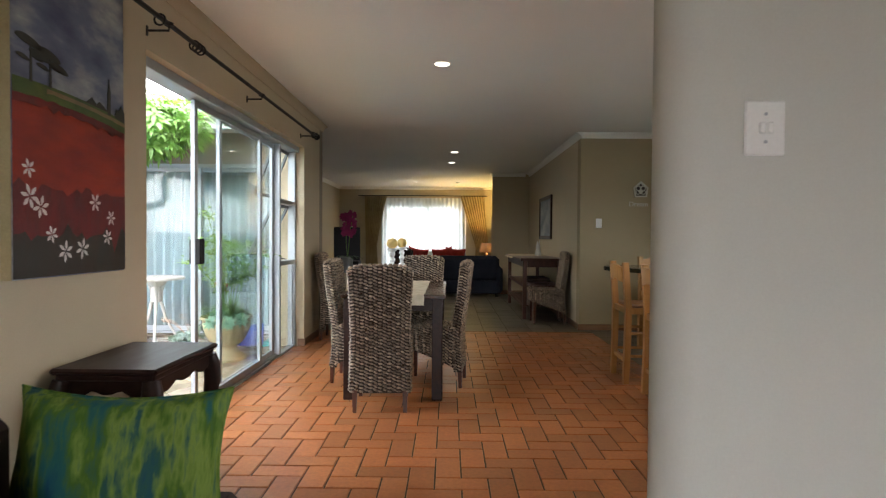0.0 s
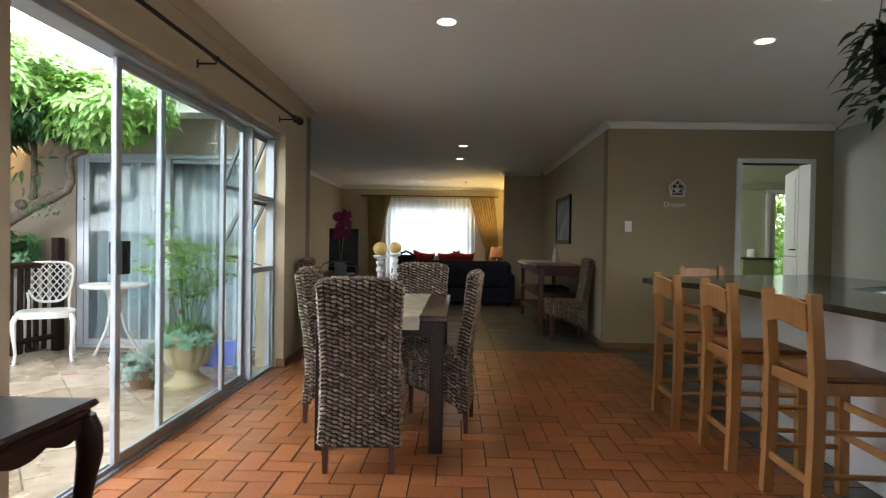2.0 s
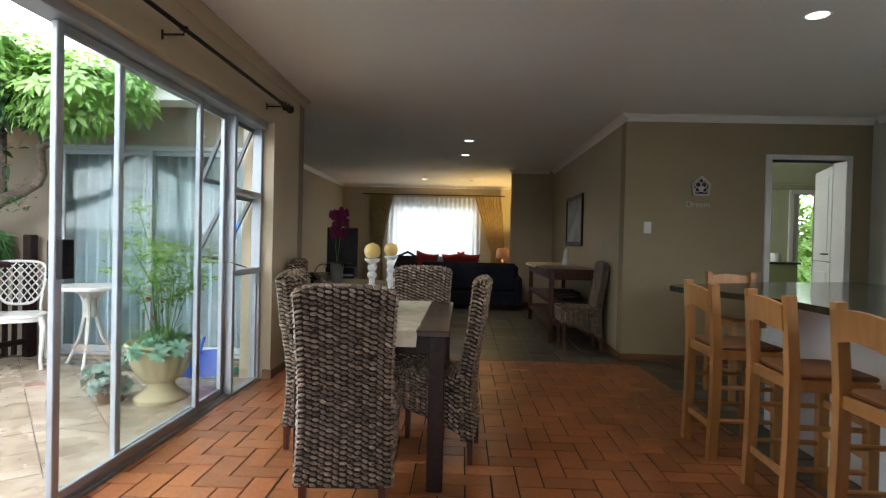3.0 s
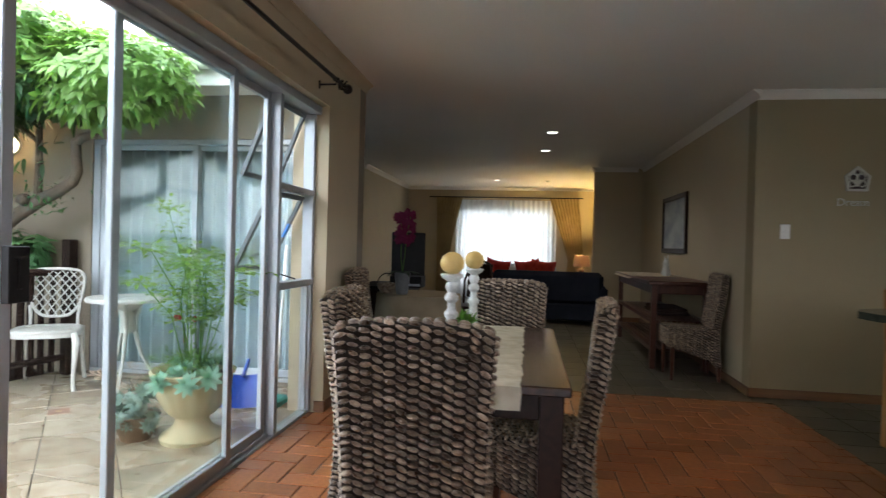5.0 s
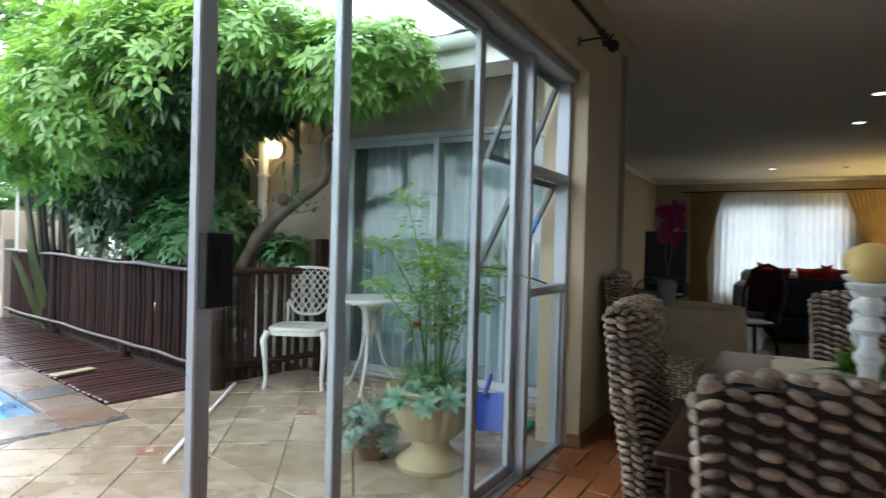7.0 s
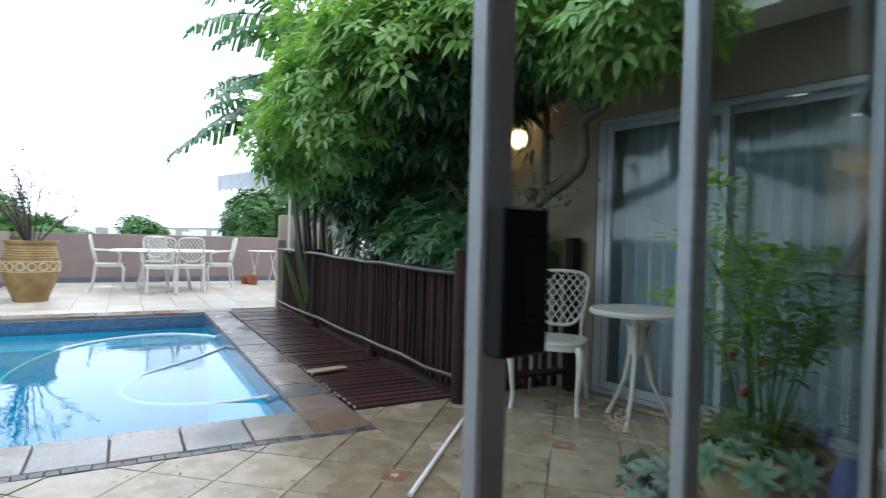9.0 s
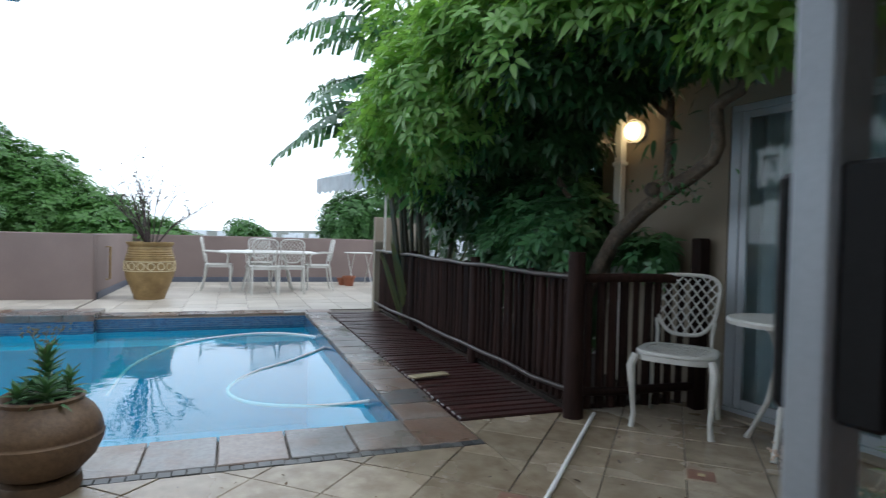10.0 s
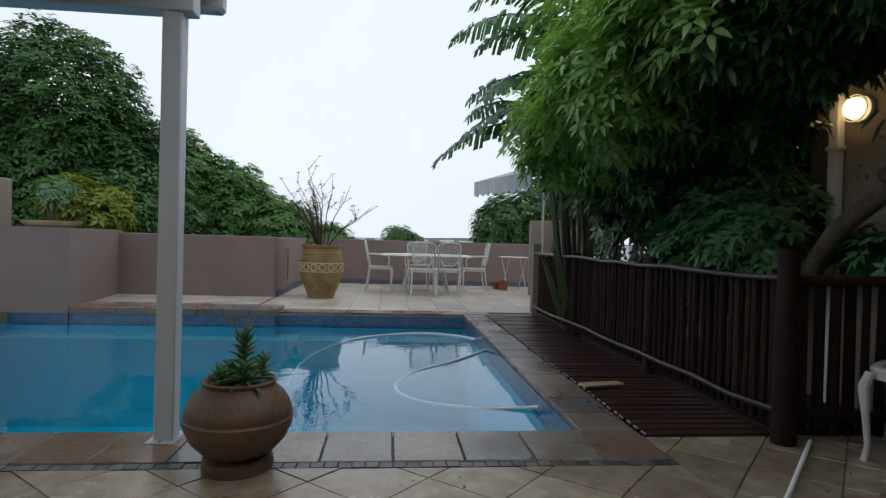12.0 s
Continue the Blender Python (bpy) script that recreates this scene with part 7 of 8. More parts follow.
bush = thing("fence_shrub", pose(0, 0, 0), "dense dark green shrub hanging over the fence", "shrub")
part("stem", G().tube([(-5.35, 7.0, 0), (-5.3, 6.95, 0.6), (-5.4, 6.9, 1.1), (-5.35, 6.8, 2.1)], [0.03, 0.026, 0.022, 0.012], 7), M_BARK, bush)
g = G()
palm_leaves(g, [((-5.35, 6.95, 1.28), (0.65, 0.48, 0.42)), ((-5.1, 6.75, 1.15), (0.45, 0.35, 0.32)), ((-5.8, 6.85, 1.05), (0.4, 0.35, 0.30)), ((-4.35, 7.02, 1.02), (0.26, 0.13, 0.17))], [520, 280, 200, 70], 0.09, 33, 7)
part("crown", g, M_LEAFY, bush)
bush2 = thing("back_shrub", pose(0, 0, 0), "tall dark shrub between fence and wall", "shrub")
part("stem", G().tube([(-7.0, 7.5, 0), (-7.0, 7.4, 1.4), (-7.1, 7.3, 2.2)], [0.04, 0.03, 0.02], 7).tube([(-6.2, 7.4, 0), (-6.3, 7.2, 1.2), (-6.1, 7.0, 2.0)], [0.035, 0.03, 0.02], 7), M_BARK, bush2)
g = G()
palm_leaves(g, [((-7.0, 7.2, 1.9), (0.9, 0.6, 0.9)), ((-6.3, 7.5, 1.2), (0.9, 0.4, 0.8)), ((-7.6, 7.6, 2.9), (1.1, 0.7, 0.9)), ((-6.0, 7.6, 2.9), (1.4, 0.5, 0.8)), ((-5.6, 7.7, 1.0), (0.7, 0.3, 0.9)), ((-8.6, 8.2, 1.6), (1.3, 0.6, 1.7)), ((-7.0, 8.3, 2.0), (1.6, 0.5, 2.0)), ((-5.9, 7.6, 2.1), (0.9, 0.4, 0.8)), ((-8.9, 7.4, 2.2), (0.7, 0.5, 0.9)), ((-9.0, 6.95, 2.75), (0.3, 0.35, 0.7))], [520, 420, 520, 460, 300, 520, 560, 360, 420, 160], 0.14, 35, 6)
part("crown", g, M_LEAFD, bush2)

banana = thing("wild_banana", pose(-8.15, 7.05, 0), "wild banana clump with torn paddle leaves", "tree")
M_BAN = leafy("banana_leaf", (0.03, 0.085, 0.05), (0.08, 0.17, 0.09), 0.3, 0.35)
M_STALK = surface("banana_stalk", (0.024, 0.026, 0.013), (0.06, 0.055, 0.028), 0.6, 6, 60, (1, 1, 0.3), 0.3)
rb = random.Random(14)
for k, (dx, dy, top, leaf_l, yaw, rise) in enumerate(((0.0, -0.2, 2.5, 1.6, -105, 0.15), (0.1, -0.1, 2.72, 1.45, -92, 0.05), (-0.2, 0.0, 3.1, 1.3, -110, 0.35), (0.2, 0.1, 3.4, 1.5, -80, 0.5), (-0.1, -0.1, 3.8, 1.5, -100, 0.3), (0.1, -0.2, 3.0, 1.3, -70, 0.1), (0.2, 0.0, 4.1, 1.5, -85, 0.2), (0.0, 0.2, 3.2, 1.5, -100, 0.9), (-0.3, 0.1, 2.6, 1.4, 150, 0.4), (0.35, -0.1, 1.4, 1.3, -40, 1.2), (0.3, 0.15, 2.5, 1.5, 60, 0.8), (0.15, -0.25, 2.6, 1.2, -125, 0.7), (-0.1, 0.0, 3.5, 1.3, -60, 1.0))):
    a = radians(yaw)
    d = Vector((math.cos(a), math.sin(a), 0))
    p0 = Vector((dx, dy, 0))
    p2 = p0 + Vector((d.x * 0.35, d.y * 0.35, top))
    stalk = part("stalk", G().tube([p0, p0.lerp(p2, 0.5) + Vector((0, 0, 0.1)), p2], [0.035, 0.024, 0.016], 8), M_STALK, banana)
    rib, g = [], G()
    for i in range(15):
        t = i / 14
        rib.append(p2 + d * (leaf_l * t * (1 - 0.15 * t)) + Vector((0, 0, leaf_l * (rise * t - (0.45 + 0.4 * rise) * t * t))))
    g.tube(rib, [0.018 * (1 - 0.85 * i / 14) for i in range(15)], 6)
    side = d.cross(Vector((0, 0, 1))).normalized()
    for sgn in (-1, 1):
        i = 1.0
        while i < 13.2:
            step = rb.uniform(0.35, 1.0)
            t0, t1 = i, min(13.6, i + step * rb.uniform(0.7, 0.97))
            q0, q1 = (rib[int(t)].lerp(rib[min(14, int(t) + 1)], t - int(t)) for t in (t0, t1))
            w = 0.30 * math.sin(math.pi * min(1, 0.1 + 0.9 * i / 14)) ** 0.6
            sag = rb.uniform(0.15, 0.7)
            e0 = q0 + side * (sgn * w) + Vector((0, 0, -sag * w)) + d * 0.03
            e1 = q1 + side * (sgn * w * rb.uniform(0.85, 1.0)) + Vector((0, 0, -sag * w)) + d * 0.03
            m0, m1 = q0.lerp(e0, 0.5) + Vector((0, 0, 0.04)), q1.lerp(e1, 0.5) + Vector((0, 0, 0.04))
            g.add([q0, q1, m1, m0, e1, e0], [(0, 1, 2, 3), (3, 2, 4, 5)])
            i += step
    part("leaf", g, M_BAN, stalk)
g = G()
for k in range(30):
    a, h = rb.uniform(0, 6.28), rb.uniform(0.8, 1.5)
    blade(g, (0.25 * math.cos(a), 0.25 * math.sin(a), 0), (math.cos(a) * 0.35, math.sin(a) * 0.35, 1), (math.cos(a), math.sin(a), 0.2), h, 0.09, 0.2, 0.15, 4)
part("young_leaves", g, leafy("sheath_leaf", (0.03, 0.045, 0.016), (0.09, 0.10, 0.04)), banana)

# neighbouring wall and awning past the fence
nb = thing("outbuilding", POOL.copy(), "pale plastered outbuilding wall past the fence", "building")
part("wall", G().box((-8.6, 2.35, -0.2), (-7.4, 2.6, 1.55), 0.01).box((-8.6, 1.75, -0.2), (-8.45, 2.35, 1.5), 0.01), M_EXT, nb)
aw = thing("awning", POOL @ pose(-5.75, 1.65, 0, 0, 0, 17), "pale grey fringed canvas awning", "awning")
M_AWN = cloth("awning_canvas", (0.52, 0.54, 0.57), (0.64, 0.66, 0.68), 0, 6, 200, 0.3)
part("canopy", G().sheet(lambda u, v: (-0.9 + 1.8 * u, -1.2 + 1.3 * v, 2.0 + 0.42 * v), 8, 6, 0.006), M_AWN, aw)
part("fringe", G().sheet(lambda u, v: (-0.9 + 1.8 * u, -1.205 + 0.008 * math.sin(u * 90), 1.76 + 0.24 * v + 0.02 * math.sin(u * 60) * (1 - v)), 90, 3), M_AWN, aw)
for x in (-0.8, 0.8):
    part("arm", G().tube([(x, 0.05, 2.36), (x, -1.15, 1.99)], 0.012, 6), M_CAST, aw)
    part("post", G().tube([(x, 0.05, GND), (x, 0.05, 2.40)], 0.02, 8), M_CAST, aw)

# ---- trees past the parapet ----


def garden_tree(place, h, lumps, counts, size, seed, label, mat, name="garden_tree", cat="tree"):
    t = thing(name, pose(*place), label, cat)
    part("trunk", G().tube([(0, 0, 0), (0.1, 0.05, h * 0.3), (0.0, 0.1, h * 0.6), (0.1, 0.1, h * 0.85)], [0.16, 0.13, 0.09, 0.05], 9), M_BARK, t)
    rr = random.Random(seed)
    for (c, rad) in lumps:
        part("limb", G().tube([(0.05, 0.05, h * 0.45), (c[0] * 0.5, c[1] * 0.5, (c[2] + h * 0.45) * 0.5), c], [0.07, 0.05, 0.02], 6), M_BARK, t)
    g = G()
    palm_leaves(g, lumps, [int(n * 1.7) for n in counts] if size < 0.2 else counts, size * 0.88, seed, 5, 0.2, 2, 0.5)
    part("crown", g, mat, t)
    return t


garden_tree((-14.2, -0.9, -2.2), 6.0, [((0, 0, 5.5), (1.5, 1.6, 1.75)), ((-0.3, 1.1, 4.4), (1.3, 1.2, 1.3)), ((0.2, -1.3, 4.8), (1.4, 1.4, 1.8)), ((0.4, -2.8, 5.0), (1.4, 1.5, 2.0)), ((0.3, 0.2, 3.6), (1.2, 2.4, 0.8))], [2300, 1600, 1800, 1800, 1400], 0.14, 51, "big dense green tree behind the parapet", M_FARLEAF)
garden_tree((-16.5, 1.9, -2.2), 4.2, [((0, 0, 3.9), (1.2, 1.1, 1.2)), ((0.2, 1.2, 3.3), (1.1, 1.1, 0.9)), ((0, 2.3, 2.9), (1.0, 0.9, 0.7)), ((0, -1.0, 4.4), (1.1, 0.9, 1.3))], [1700, 1400, 1200, 1400], 0.13, 52, "rounded bright green tree behind the parapet", leafy("lime_leaf", (0.03, 0.10, 0.02), (0.10, 0.22, 0.05), 0.5, 0.3))
garden_tree((-12.6, 0.35, -1.6), 3.0, [((0, 0, 3.0), (0.5, 0.55, 0.45)), ((0.1, -0.5, 3.2), (0.45, 0.5, 0.4))], [150, 130], 0.13, 53, "yellow-green shrub behind the parapet", leafy("yellow_leaf", (0.10, 0.14, 0.015), (0.22, 0.27, 0.04), 0.5, 0.4), "garden_shrub", "shrub")
garden_tree((-18.5, 10.75, -2.85), 4.6, [((0, 0, 4.6), (1.4, 1.3, 1.3)), ((0.2, -1.2, 4.3), (1.0, 0.9, 1.0)), ((0.3, 1.5, 4.8), (1.4, 1.3, 1.2))], [1200, 900, 1000], 0.15, 54, "dark green tree past the terrace", M_FARLEAF)
garden_tree((-60, 13.2, -12), 11, [((0, 0, 13.4), (1.5, 1.6, 1.3)), ((0, 1.5, 13.0), (1.2, 1.2, 0.9))], [200, 120], 0.45, 55, "small distant tree over the parapet", M_FARLEAF)
garden_tree((-70, 9.0, -14), 12, [((0, 0, 14.2), (2.0, 3.0, 0.9)), ((0, -3, 14.0), (2.0, 2.5, 0.9))], [160, 140], 0.5, 56, "distant tree tops over the parapet", M_FARLEAF)
garden_tree((7.6, 14.5, -0.5), 3.0, [((0, 0, 2.6), (1.4, 1.2, 1.2)), ((-0.8, -0.4, 1.6), (1.2, 1.0, 1.0)), ((0.5, -0.3, 1.4), (1.2, 1.0, 1.0))], [330, 260, 260], 0.16, 57, "leafy garden shrub past the kitchen door", M_LEAF, "garden_shrub", "shrub")
fixed("wall_garden", G().box((5.0, 13.1, -0.6), (10.5, 13.2, 0.35)), M_EXT, "low garden wall past the kitchen", "wall", 0)
fixed("ground_back", G().box((2.0, 10.95, -0.7), (10.5, 20, -0.15)), M_SCREED, "paved yard behind the kitchen", "ground", 0)

bt = thing("bonsai_tray", POOL @ pose(-5.3, -5.72, 1.065) @ Matrix.Diagonal((0.5, 1, 1, 1)), "pale oval bonsai tray with a small tree on the parapet", "bonsai")
part("tray", G().lathe([(0.26, 0), (0.36, 0.03), (0.40, 0.09), (0.37, 0.09), (0.3, 0.04)], 28), M_SAND, bt)
part("soil", G().lathe([(0, 0.075), (0.36, 0.07)], 20), M_SOIL, bt)
part("trunk", G().tube([(-0.1, 0, 0.07), (-0.12, 0, 0.3), (0.05, 0.1, 0.5)], [0.03, 0.025, 0.012], 7).tube([(0.1, 0, 0.07), (0.2, 0.0, 0.3), (0.3, 0.1, 0.42)], [0.025, 0.02, 0.01], 7), M_BARK, bt)
g = G()
palm_leaves(g, [((0, 0.05, 0.55), (0.35, 0.3, 0.15)), ((0.3, 0.1, 0.42), (0.25, 0.2, 0.12))], [90, 60], 0.07, 58, 6)
part("crown", g, M_LEAFY, bt)
fixed("wall_pillar", G().box((-5.5, -7.6, -1.6), (-5.15, -6.35, 1.72), 0.015, POOL), M_EXT, "pale plastered pillar past the pool", "wall")
# distant town strip, its haze put into a pale blue-grey colour
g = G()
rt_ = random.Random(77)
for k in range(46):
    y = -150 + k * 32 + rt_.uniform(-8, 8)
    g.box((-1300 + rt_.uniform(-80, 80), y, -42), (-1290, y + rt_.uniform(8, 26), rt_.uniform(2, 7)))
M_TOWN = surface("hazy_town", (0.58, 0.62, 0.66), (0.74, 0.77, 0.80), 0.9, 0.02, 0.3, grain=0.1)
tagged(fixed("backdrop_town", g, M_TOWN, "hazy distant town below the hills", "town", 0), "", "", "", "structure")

# ---- floors, paving and coping, piece by piece ----
def clip_poly(poly, inside, cut):
    out = []
    for i, p in enumerate(poly):
        q = poly[(i + 1) % len(poly)]
        a, b = inside(p), inside(q)
        if a >= 0:
            out.append(p)
        if (a >= 0) != (b >= 0):
            t = a / (a - b)
            out.append((p[0] + (q[0] - p[0]) * t, p[1] + (q[1] - p[1]) * t))
    return out


def shrink(poly, gap):
    cx, cy = sum(p[0] for p in poly) / len(poly), sum(p[1] for p in poly) / len(poly)
    out = []
    for x, y in poly:
        d = math.hypot(x - cx, y - cy) or 1
        k = max(0.0, 1 - gap * 1.3 / d)
        out.append((cx + (x - cx) * k, cy + (y - cy) * k))
    return out


def area(poly):
    return 0.5 * abs(sum(p[0] * q[1] - q[0] * p[1] for p, q in zip(poly, poly[1:] + poly[:1])))


def slab(g, poly, z0, z1, edge=0.004):
    """A tile over the outline with a chamfered upper rim."""
    n = len(poly)
    low = [(x, y, z0) for x, y in poly]
    mid = [(x, y, z1 - edge) for x, y in poly]
    top = [(x, y, z1) for x, y in shrink(poly, edge * 0.8)]
    fs = [(i, (i + 1) % n, n + (i + 1) % n, n + i) for i in range(n)] + [(n + i, n + (i + 1) % n, 2 * n + (i + 1) % n, 2 * n + i) for i in range(n)] + [tuple(range(2 * n, 3 * n))]
    g.add(low + mid + top, fs)


# terracotta floor in herringbone
fl = fixed("floor_dining", G().box((-1.72, -2.65, -0.12), (1.82, 7.52, -0.006)), M_GROUT, "terracotta tiled floor laid in herringbone", "floor", 0)
TW, GAP = 0.127, 0.008
rest = G()
made = {}


def tile_mesh(w, h):
    if (w, h) not in made:
        g = G()
        slab(g, [(-w / 2, -h / 2), (w / 2, -h / 2), (w / 2, h / 2), (-w / 2, h / 2)], -0.012, 0.0, 0.003)
        made[w, h] = g.mesh("tile", [M_TERRA], 0)
    return made[w, h]


rt = random.Random(4)
count = 0
for i in range(-14, 18):
    for j in range(-22, 66):
        d = (i - j) % 4
        if d not in (0, 3):
            continue
        w, h = (2 * TW, TW) if d == 0 else (TW, 2 * TW)
        x0, y0 = i * TW, j * TW
        poly = [(x0, y0), (x0 + w, y0), (x0 + w, y0 + h), (x0, y0 + h)]
        lim = [(lambda p: p[0] + 1.645), (lambda p: 1.82 - p[0]), (lambda p: 7.50 - p[1]), (lambda p: p[1] + 2.5)]
        lim[0] = (lambda p: p[0] + 1.465) if not (3.32 < y0 + h / 2 < 6.495) else (lambda p: p[0] + 1.560)
        whole = all(f(p) >= 0 for f in lim for p in poly)
        if not whole:
            for f in lim:
                if poly:
                    poly = clip_poly(poly, f, 0)
        if len(poly) < 3 or area(poly) < 0.0012:
            continue
        dz = rt.uniform(-0.0015, 0.0012)
        if whole and 1.9 < y0 < 4.4 and x0 < 1.3 and count < 300:
            ob = part("tile", tile_mesh(w - GAP, h - GAP), None, fl)
            ob.location = (x0 + w / 2, y0 + h / 2, dz)
            ob.rotation_euler = (rt.uniform(-0.004, 0.004), rt.uniform(-0.004, 0.004), rt.uniform(-0.006, 0.006))
            count += 1
        else:
            slab(rest, shrink(poly, GAP * 0.6) if not whole else [(x0 + GAP / 2, y0 + GAP / 2), (x0 + w - GAP / 2, y0 + GAP / 2), (x0 + w - GAP / 2, y0 + h - GAP / 2), (x0 + GAP / 2, y0 + h - GAP / 2)], -0.012, dz, 0.003)
tagged(part("tiles", rest, M_TERRA_J, fl, "", 0), "", "", "", "stuff")

# slate floors
M_SLATE_J = surface("slate_floor_joined", (0.085, 0.08, 0.06), (0.16, 0.145, 0.105), 0.34, 2.5, 30, grain=0.35, bump=0.2, dist=0.004, island=0.45)
for name, x0, x1, y0, y1, s in (("floor_living", -4.3, 1.92, 7.52, 15.7, 0.30), ("floor_kitchen", 1.82, 4.2, 1.78, 7.8, 0.30), ("floor_scullery", 1.92, 7.1, 7.86, 10.95, 0.30), ("floor_lounge", 1.82, 3.2, -2.5, 1.61, 0.30)):
    base = fixed(name, G().box((x0, y0, -0.12), (x1, y1, -0.005)), M_GROUT, "grey-brown slate tiled floor", "floor", 0)
    g = G()
    for i in range(int((x1 - x0) / s) + 1):
        for j in range(int((y1 - y0) / s) + 1):
            a, b, c, d = x0 + i * s + 0.003, min(x1, x0 + (i + 1) * s - 0.003), y0 + j * s + 0.003, min(y1, y0 + (j + 1) * s - 0.003)
            if b - a > 0.03 and d - c > 0.03:
                slab(g, [(a, c), (b, c), (b, d), (a, d)], -0.012, rt.uniform(-0.002, 0.0), 0.003)
    tagged(part("tiles", g, M_SLATE_J, base, "", 0), "", "", "", "stuff")
fixed("trim_floor_strip", G().box((-1.465, 7.497, -0.01), (1.75, 7.523, 0.002), 0.002), M_SKIRT, "thin strip between terracotta and slate", "threshold")

# courtyard paving, diagonal
k = N("courtyard_tile")
vec = k.where("World")
n1, n2, n3 = k.noise(vec, 1.4, 5), k.noise(vec, 9, 5), k.noise(vec, 70, 3)
col = k.ramp(n1, [(0.3, (0.26, 0.205, 0.14)), (0.7, (0.40, 0.34, 0.26))])
col = k.mix(k.ramp(n2, [(0.35, (0.75, 0.75, 0.75)), (0.62, (0, 0, 0))]), col, (0.20, 0.15, 0.10))
col = k.mix(1.0, col, k.ramp(k.n("ShaderNodeObjectInfo").outputs["Random"], [(0, (0.75, 0.74, 0.72)), (1, (1.08, 1.08, 1.08))]), "MULTIPLY")
k.principled(col, k.ramp(n1, [(0.38, (0.10,) * 3), (0.62, (0.40,) * 3)]), 0, 0.5, n3, 0.15, 0.004)
M_PAVE = k.mat
M_PAVEJ = surface("paving_joint", (0.05, 0.04, 0.035), (0.09, 0.075, 0.06), 0.9, 5, 80)
pv = fixed("pavement_courtyard", G().box((-4.2, -2.9, -0.05), (-1.73, 7.19, GND - 0.006)), M_PAVEJ, "diagonally laid cream and brown courtyard tiles", "pavement", 0)
ca, sa = math.cos(radians(40)), math.sin(radians(40))
PIN = POOL.inverted()
to_pool = lambda p: PIN @ Vector((p[0], p[1], 0))
S = 0.365
ox, oy = -3.53, 4.19
for i in range(-16, 17):
    for j in range(-16, 17):
        poly = []
        for a, b in ((i, j), (i + 1, j), (i + 1, j + 1), (i, j + 1)):
            poly.append((ox + S * (a * ca - b * sa), oy + S * (a * sa + b * ca)))
        base = [(lambda p: -1.735 - p[0]), (lambda p: 7.19 - p[1]), (lambda p: p[1] + 1.2)]
        for zone in ([(lambda p: to_pool(p).x - 0.452), (lambda p: 0.28 - to_pool(p).y)], [(lambda p: to_pool(p).x - 0.058), (lambda p: to_pool(p).y - 0.28), (lambda p: p[0] + 4.9)]):
            q = poly
            for f in base + zone:
                q = clip_poly(q, f, 0) if q else q
            if len(q) >= 3 and area(q) > 0.002:
                g = G()
                slab(g, shrink(q, 0.003), GND - 0.012, GND + rt.uniform(-0.0015, 0.0015), 0.003)
                part("paver", g, M_PAVE, pv, "", 0)
M_INSET = surface("inset_tile", (0.20, 0.10, 0.07), (0.30, 0.17, 0.12), 0.4, 9, 90, each=0.3)
for a in range(-3, 3):
    c = Vector((ox, oy, 0)) + Vector((0.172, 0.985, 0)) * (0.998 * a)
    for s, mat, z in ((0.075, M_PAVE, 0.0022), (0.062, M_INSET, 0.0044), (0.016, M_SAND, 0.0066)):
        g = G()
        slab(g, [(c.x + s * (u * ca - v * sa), c.y + s * (u * sa + v * ca)) for u, v in ((-1, -1), (1, -1), (1, 1), (-1, 1))], GND - 0.003, GND + z, 0.001)
        part("inset_tile", g, mat, pv, "", 0)
fixed("trim_sill", G().box((-1.87, 3.28, -0.04), (-1.567, 6.54, -0.004), 0.004), M_PAVE, "pale tile sill outside the sliding door", "sill")

# slate coping round the pool
k = N("coping_slate")
vec = k.where("World")
n1, n2, n3 = k.noise(vec, 3.5, 5), k.noise(vec, 1.2, 3), k.noise(vec, 40, 4)
rnd = k.n("ShaderNodeObjectInfo").outputs["Random"]
col = k.ramp(rnd, [(0.0, (0.10, 0.10, 0.10)), (0.3, (0.17, 0.165, 0.16)), (0.55, (0.21, 0.19, 0.165)), (0.75, (0.18, 0.11, 0.075)), (1.0, (0.25, 0.24, 0.22))])
col = k.mix(k.ramp(n1, [(0.45, (0, 0, 0)), (0.7, (0.7, 0.7, 0.7))]), col, (0.17, 0.085, 0.05))
col = k.mix(1.0, col, k.ramp(n3, [(0.3, (0.7,) * 3), (0.7, (1.1,) * 3)]), "MULTIPLY")
k.principled(col, k.ramp(n2, [(0.35, (0.10,) * 3), (0.65, (0.42,) * 3)]), 0, 0.5, n1, 0.35, 0.012)
M_COPE = k.mat
cp = thing("pool_coping", POOL.copy(), "mixed grey and rust slate coping round the pool", "pool coping")
T = 0.34


def cope(x0, x1, y0, y1, zt=0.0):
    g = G()
    slab(g, [(x0 + 0.004, y0 + 0.004), (x1 - 0.004, y0 + 0.004), (x1 - 0.004, y1 - 0.004), (x0 + 0.004, y1 - 0.004)], GND - 0.03, GND + 0.004 + zt + rt.uniform(-0.002, 0.002), 0.006)
    part("coping_tile", g, M_COPE, cp, "", 0)


for i in range(19):
    y1 = 0.275 - i * T
    cope(-0.045, 0.385, y1 - T, y1)
for i in range(15):
    x1 = -0.045 - i * T
    cope(max(-5.1, x1 - T), x1, -0.045, 0.275)
for i in range(9):
    y1 = 0.35 - i * T
    cope(-5.44, -5.10, max(-2.62, y1 - T), y1, 0.004)
for i in range(8):
    y1 = -2.62 - i * T
    cope(-5.23, -4.885, y1 - T, y1, 0.05)
    cope(-5.58, -5.235, y1 - T, y1, 0.046)
part("ledge_face", G().box((-5.55, -5.25, WATER - 0.03), (-4.905, -2.63, GND - 0.02), 0.004), M_COPE, cp, "dark slate face of the raised ledge", 0)
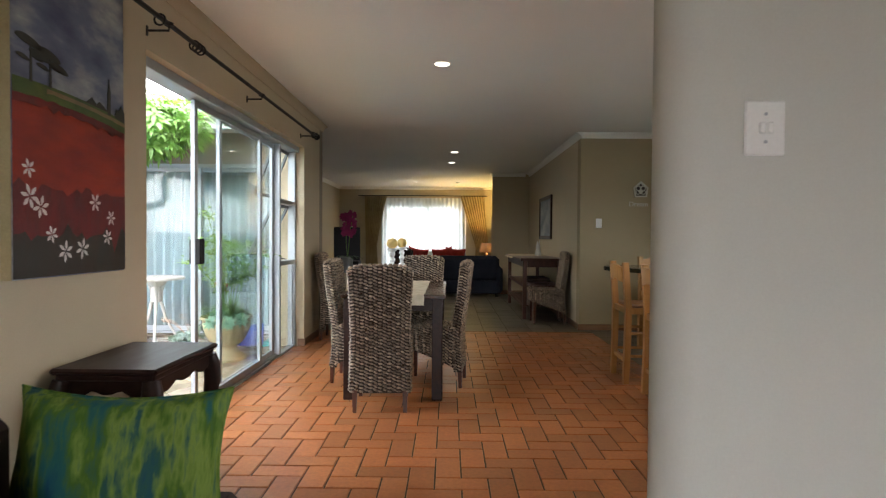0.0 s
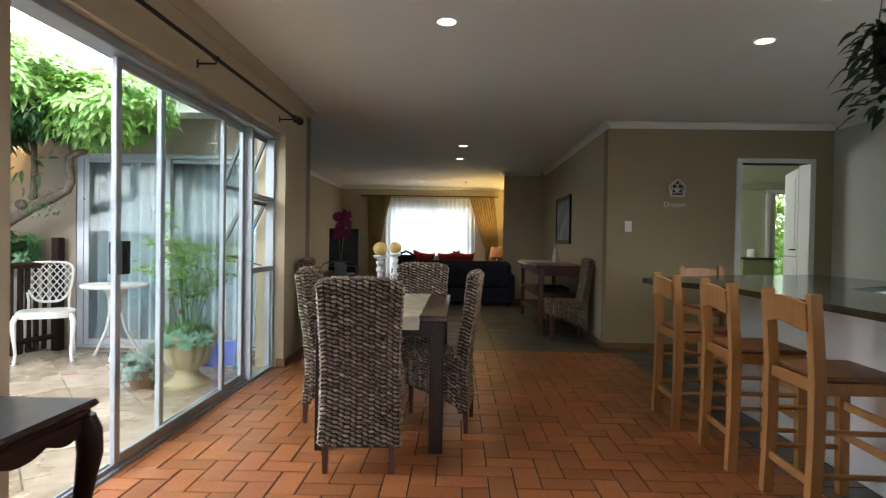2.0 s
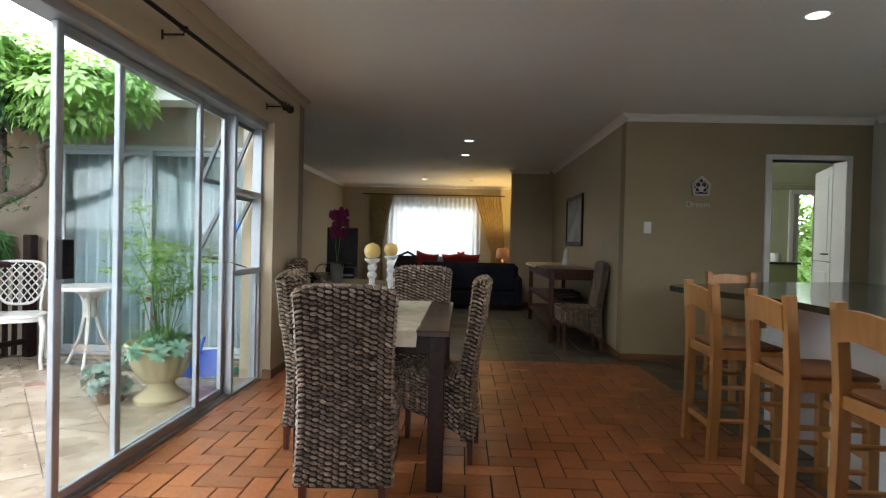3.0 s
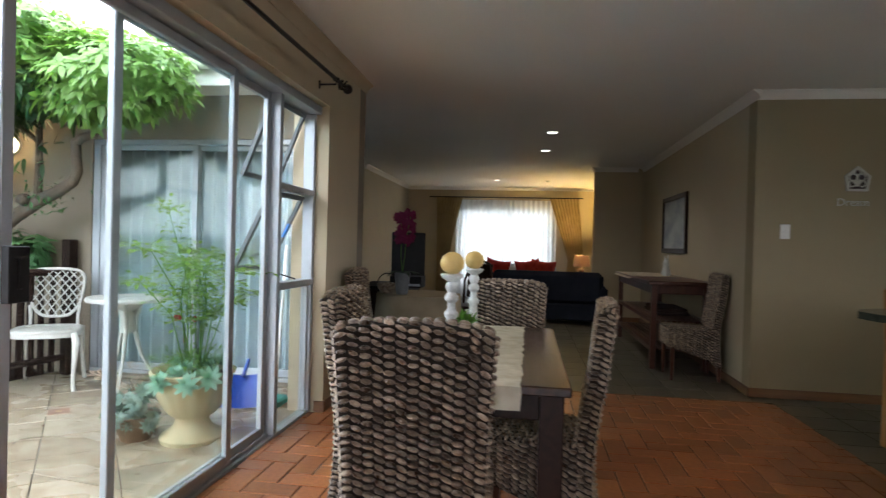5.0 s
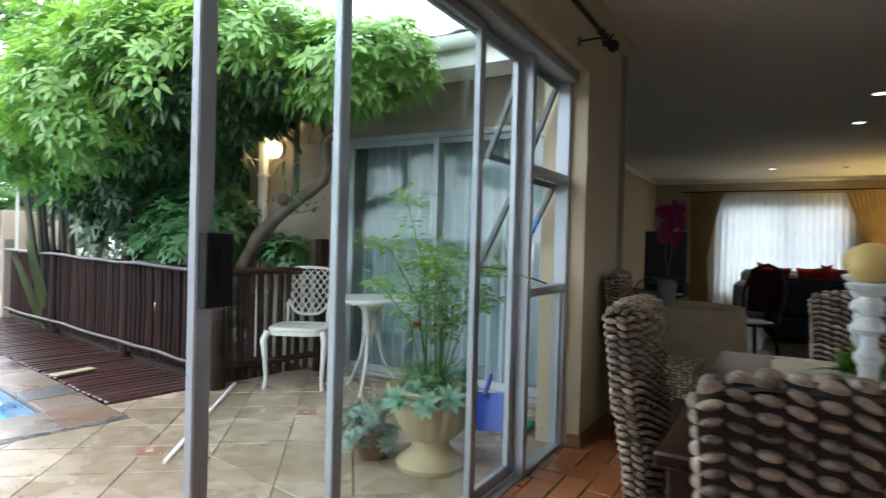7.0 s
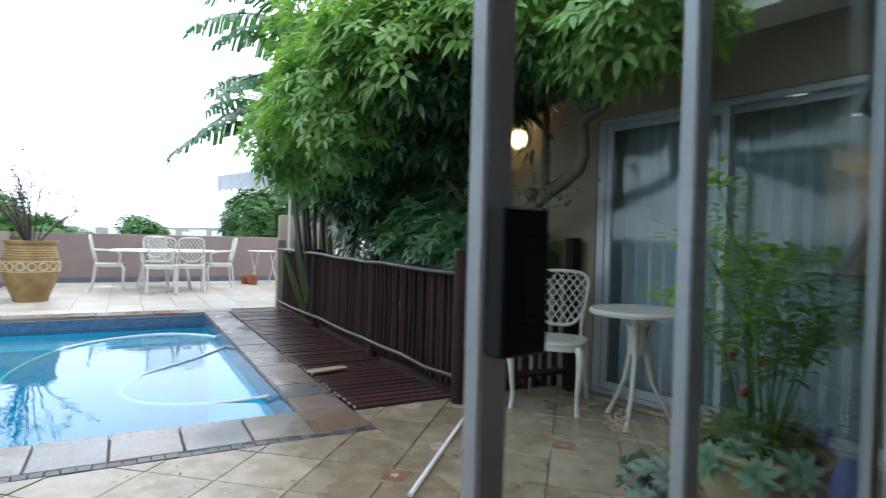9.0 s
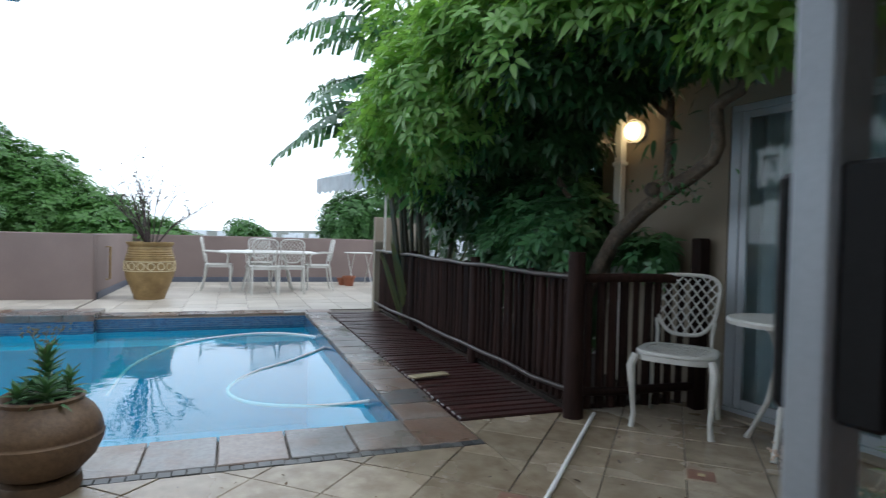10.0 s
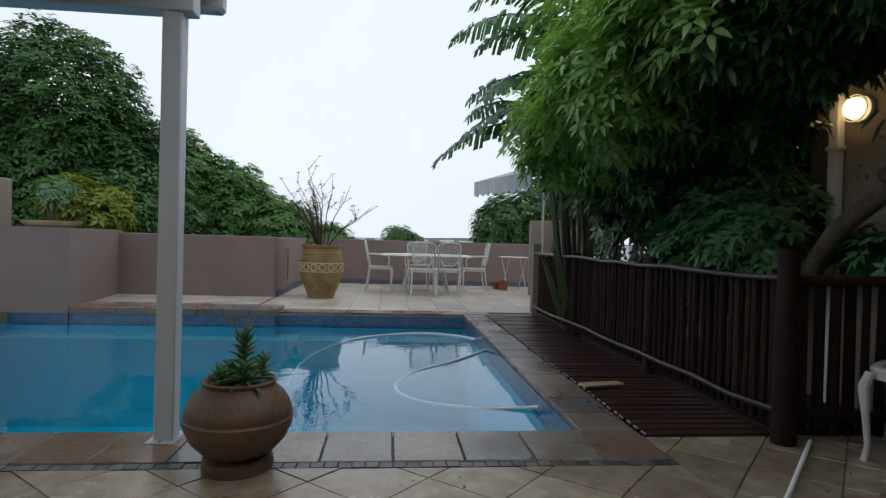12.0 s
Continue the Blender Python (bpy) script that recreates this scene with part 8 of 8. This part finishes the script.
M_MOSAIC = surface("border_mosaic", (0.05, 0.055, 0.06), (0.13, 0.125, 0.115), 0.4, 6, 60, each=0.5)
for i in range(108):
    y1 = 0.275 - i * 0.062
    g = G()
    slab(g, [(0.389, y1 - 0.058), (0.447, y1 - 0.058), (0.447, y1), (0.389, y1)], GND - 0.02, GND + rt.uniform(-0.001, 0.003), 0.002)
    part("border_tile", g, M_MOSAIC, cp, "", 0)

# waterline band of small blue tiles
k = N("waterline_mosaic")
br_ = k.n("ShaderNodeTexBrick", Scale=1.0)
br_.offset = 0.5
for nm, v in (("Brick Width", 0.028), ("Row Height", 0.028), ("Mortar Size", 0.002)):
    br_.inputs[nm].default_value = v
br_.inputs["Color1"].default_value, br_.inputs["Color2"].default_value, br_.inputs["Mortar"].default_value = (0.015, 0.05, 0.12, 1), (0.04, 0.12, 0.22, 1), (0.16, 0.18, 0.2, 1)
cx_ = k.n("ShaderNodeTexCoord")
sp_n = k.n("ShaderNodeSeparateXYZ")
cb = k.n("ShaderNodeCombineXYZ")
k.to(cx_.outputs["Object"], sp_n.inputs[0])
k.to(k.math("ADD", sp_n.outputs[0], sp_n.outputs[1]), cb.inputs[0])
k.to(sp_n.outputs[2], cb.inputs[1])
k.to(cb.outputs[0], br_.inputs["Vector"])
k.principled(br_.outputs[0], 0.2, 0, 0.5)
wb = tagged(part("trim_waterline", G().box((-5.05, -0.052, WATER - 0.05), (-0.05, -0.046, GND - 0.03)).box((-0.056, -6.0, WATER - 0.05), (-0.05, -0.052, GND - 0.03)).box((-5.05, -2.63, WATER - 0.05), (-5.044, -0.052, GND - 0.03)).box((-4.905, -5.26, WATER - 0.05), (-4.899, -2.63, GND - 0.03)).box((-4.87, -6.0, WATER - 0.05), (-4.864, -5.28, GND - 0.03)), k.mat, None, "", 0), "band of small blue mosaic tiles at the waterline", "tile band", "", "structure")
wb.matrix_world = POOL.copy()
fixed("trim_pool_rim", G().box((-5.1, -0.05, WATER - 0.02), (0.0, 0.0, GND - 0.03), 0, POOL).box((-0.05, -6.0, WATER - 0.02), (0.0, -0.05, GND - 0.03), 0, POOL).box((-5.1, -6.0, WATER - 0.02), (-5.05, -0.05, GND - 0.03), 0, POOL), M_SCREED, "rendered pool rim", "pool rim", 0)

# deck boards
dk = thing("pool_deck", POOL.copy(), "dark red-brown slatted timber deck beside the pool", "timber deck")
for i in range(53):
    x = 0.05 - i * 0.0963
    part("deck_board", G().box((x - 0.072, 0.285 + rt.uniform(-0.006, 0.006), GND - 0.012), (x, 1.015 + rt.uniform(-0.008, 0.008), GND + 0.012 + rt.uniform(-0.003, 0.003)), 0.006), M_DECK, dk)
part("bearer", G().box((-5.05, 0.45, GND - 0.05), (-0.02, 0.50, GND - 0.013)).box((-5.05, 0.82, GND - 0.05), (-0.02, 0.87, GND - 0.013)), M_DECK, dk)

# terrace tiles
M_TERR = surface("terrace_tile", (0.40, 0.35, 0.29), (0.54, 0.49, 0.42), 0.42, 2.0, 50, grain=0.2, island=0.2)
tr = tagged(part("pavement_terrace", G().box((-10.75, -3.05, -0.06), (-5.44, 3.3, GND - 0.006)).box((-7.0, -5.6, -0.06), (-5.80, -3.05, GND - 0.006)), M_PAVEJ, None, "", 0), "pale tiled pool terrace", "pavement", "", "structure")
tr.matrix_world = POOL.copy()
g = G()
for i in range(12):
    for j in range(15):
        x1, y0 = -5.445 - i * 0.45, -3.04 + j * 0.45
        slab(g, [(max(-10.74, x1 - 0.445), y0), (x1, y0), (x1, min(3.3, y0 + 0.445)), (max(-10.74, x1 - 0.445), min(3.3, y0 + 0.445))], GND - 0.02, GND + rt.uniform(-0.002, 0.002), 0.004)
for i in range(3):
    for j in range(6):
        x1, y1 = -5.805 - i * 0.40, -3.055 - j * 0.43
        slab(g, [(x1 - 0.395, y1 - 0.425), (x1, y1 - 0.425), (x1, y1), (x1 - 0.395, y1)], GND, GND + 0.02 + rt.uniform(-0.002, 0.002), 0.004)
tagged(part("tiles", g, M_TERR, tr, "", 0), "", "", "", "stuff")
fixed("trim_terrace_skirting", G().box((-10.745, -3.04, GND), (-10.72, 3.3, 0.09), 0.004, POOL).box((-10.72, -3.045, GND), (-7.2, -3.02, 0.09), 0.004, POOL), surface("blue_grey_band", (0.07, 0.08, 0.11), (0.11, 0.12, 0.15), 0.6, 3), "blue-grey painted skirting of the parapet", "skirting")

# fallen leaves and grit on the courtyard tiles
g = G()
rl = random.Random(90)
for _ in range(230):
    x, y = rl.uniform(-4.1, -1.9), rl.uniform(2.6, 7.0)
    q = PIN @ Vector((x, y, 0))
    if q.x > 0.47 or (q.y > 0.30 and q.x > 0.1):
        a = rl.uniform(0, 6.28)
        size = rl.uniform(0.012, 0.045) if y > 5.4 else rl.uniform(0.008, 0.03)
        blade(g, (x, y, GND + 0.005), (math.cos(a), math.sin(a), 0.12), (0, 0, 1), size, size * 0.45, 0.3, 0.0, 3)
litter = part("leaf_litter", g, surface("dry_leaf", (0.06, 0.035, 0.018), (0.16, 0.09, 0.045), 0.8, 30, 120, island=0.5))
tagged(litter, "dry fallen leaves scattered over the courtyard tiles", "leaf litter", "", "stuff")
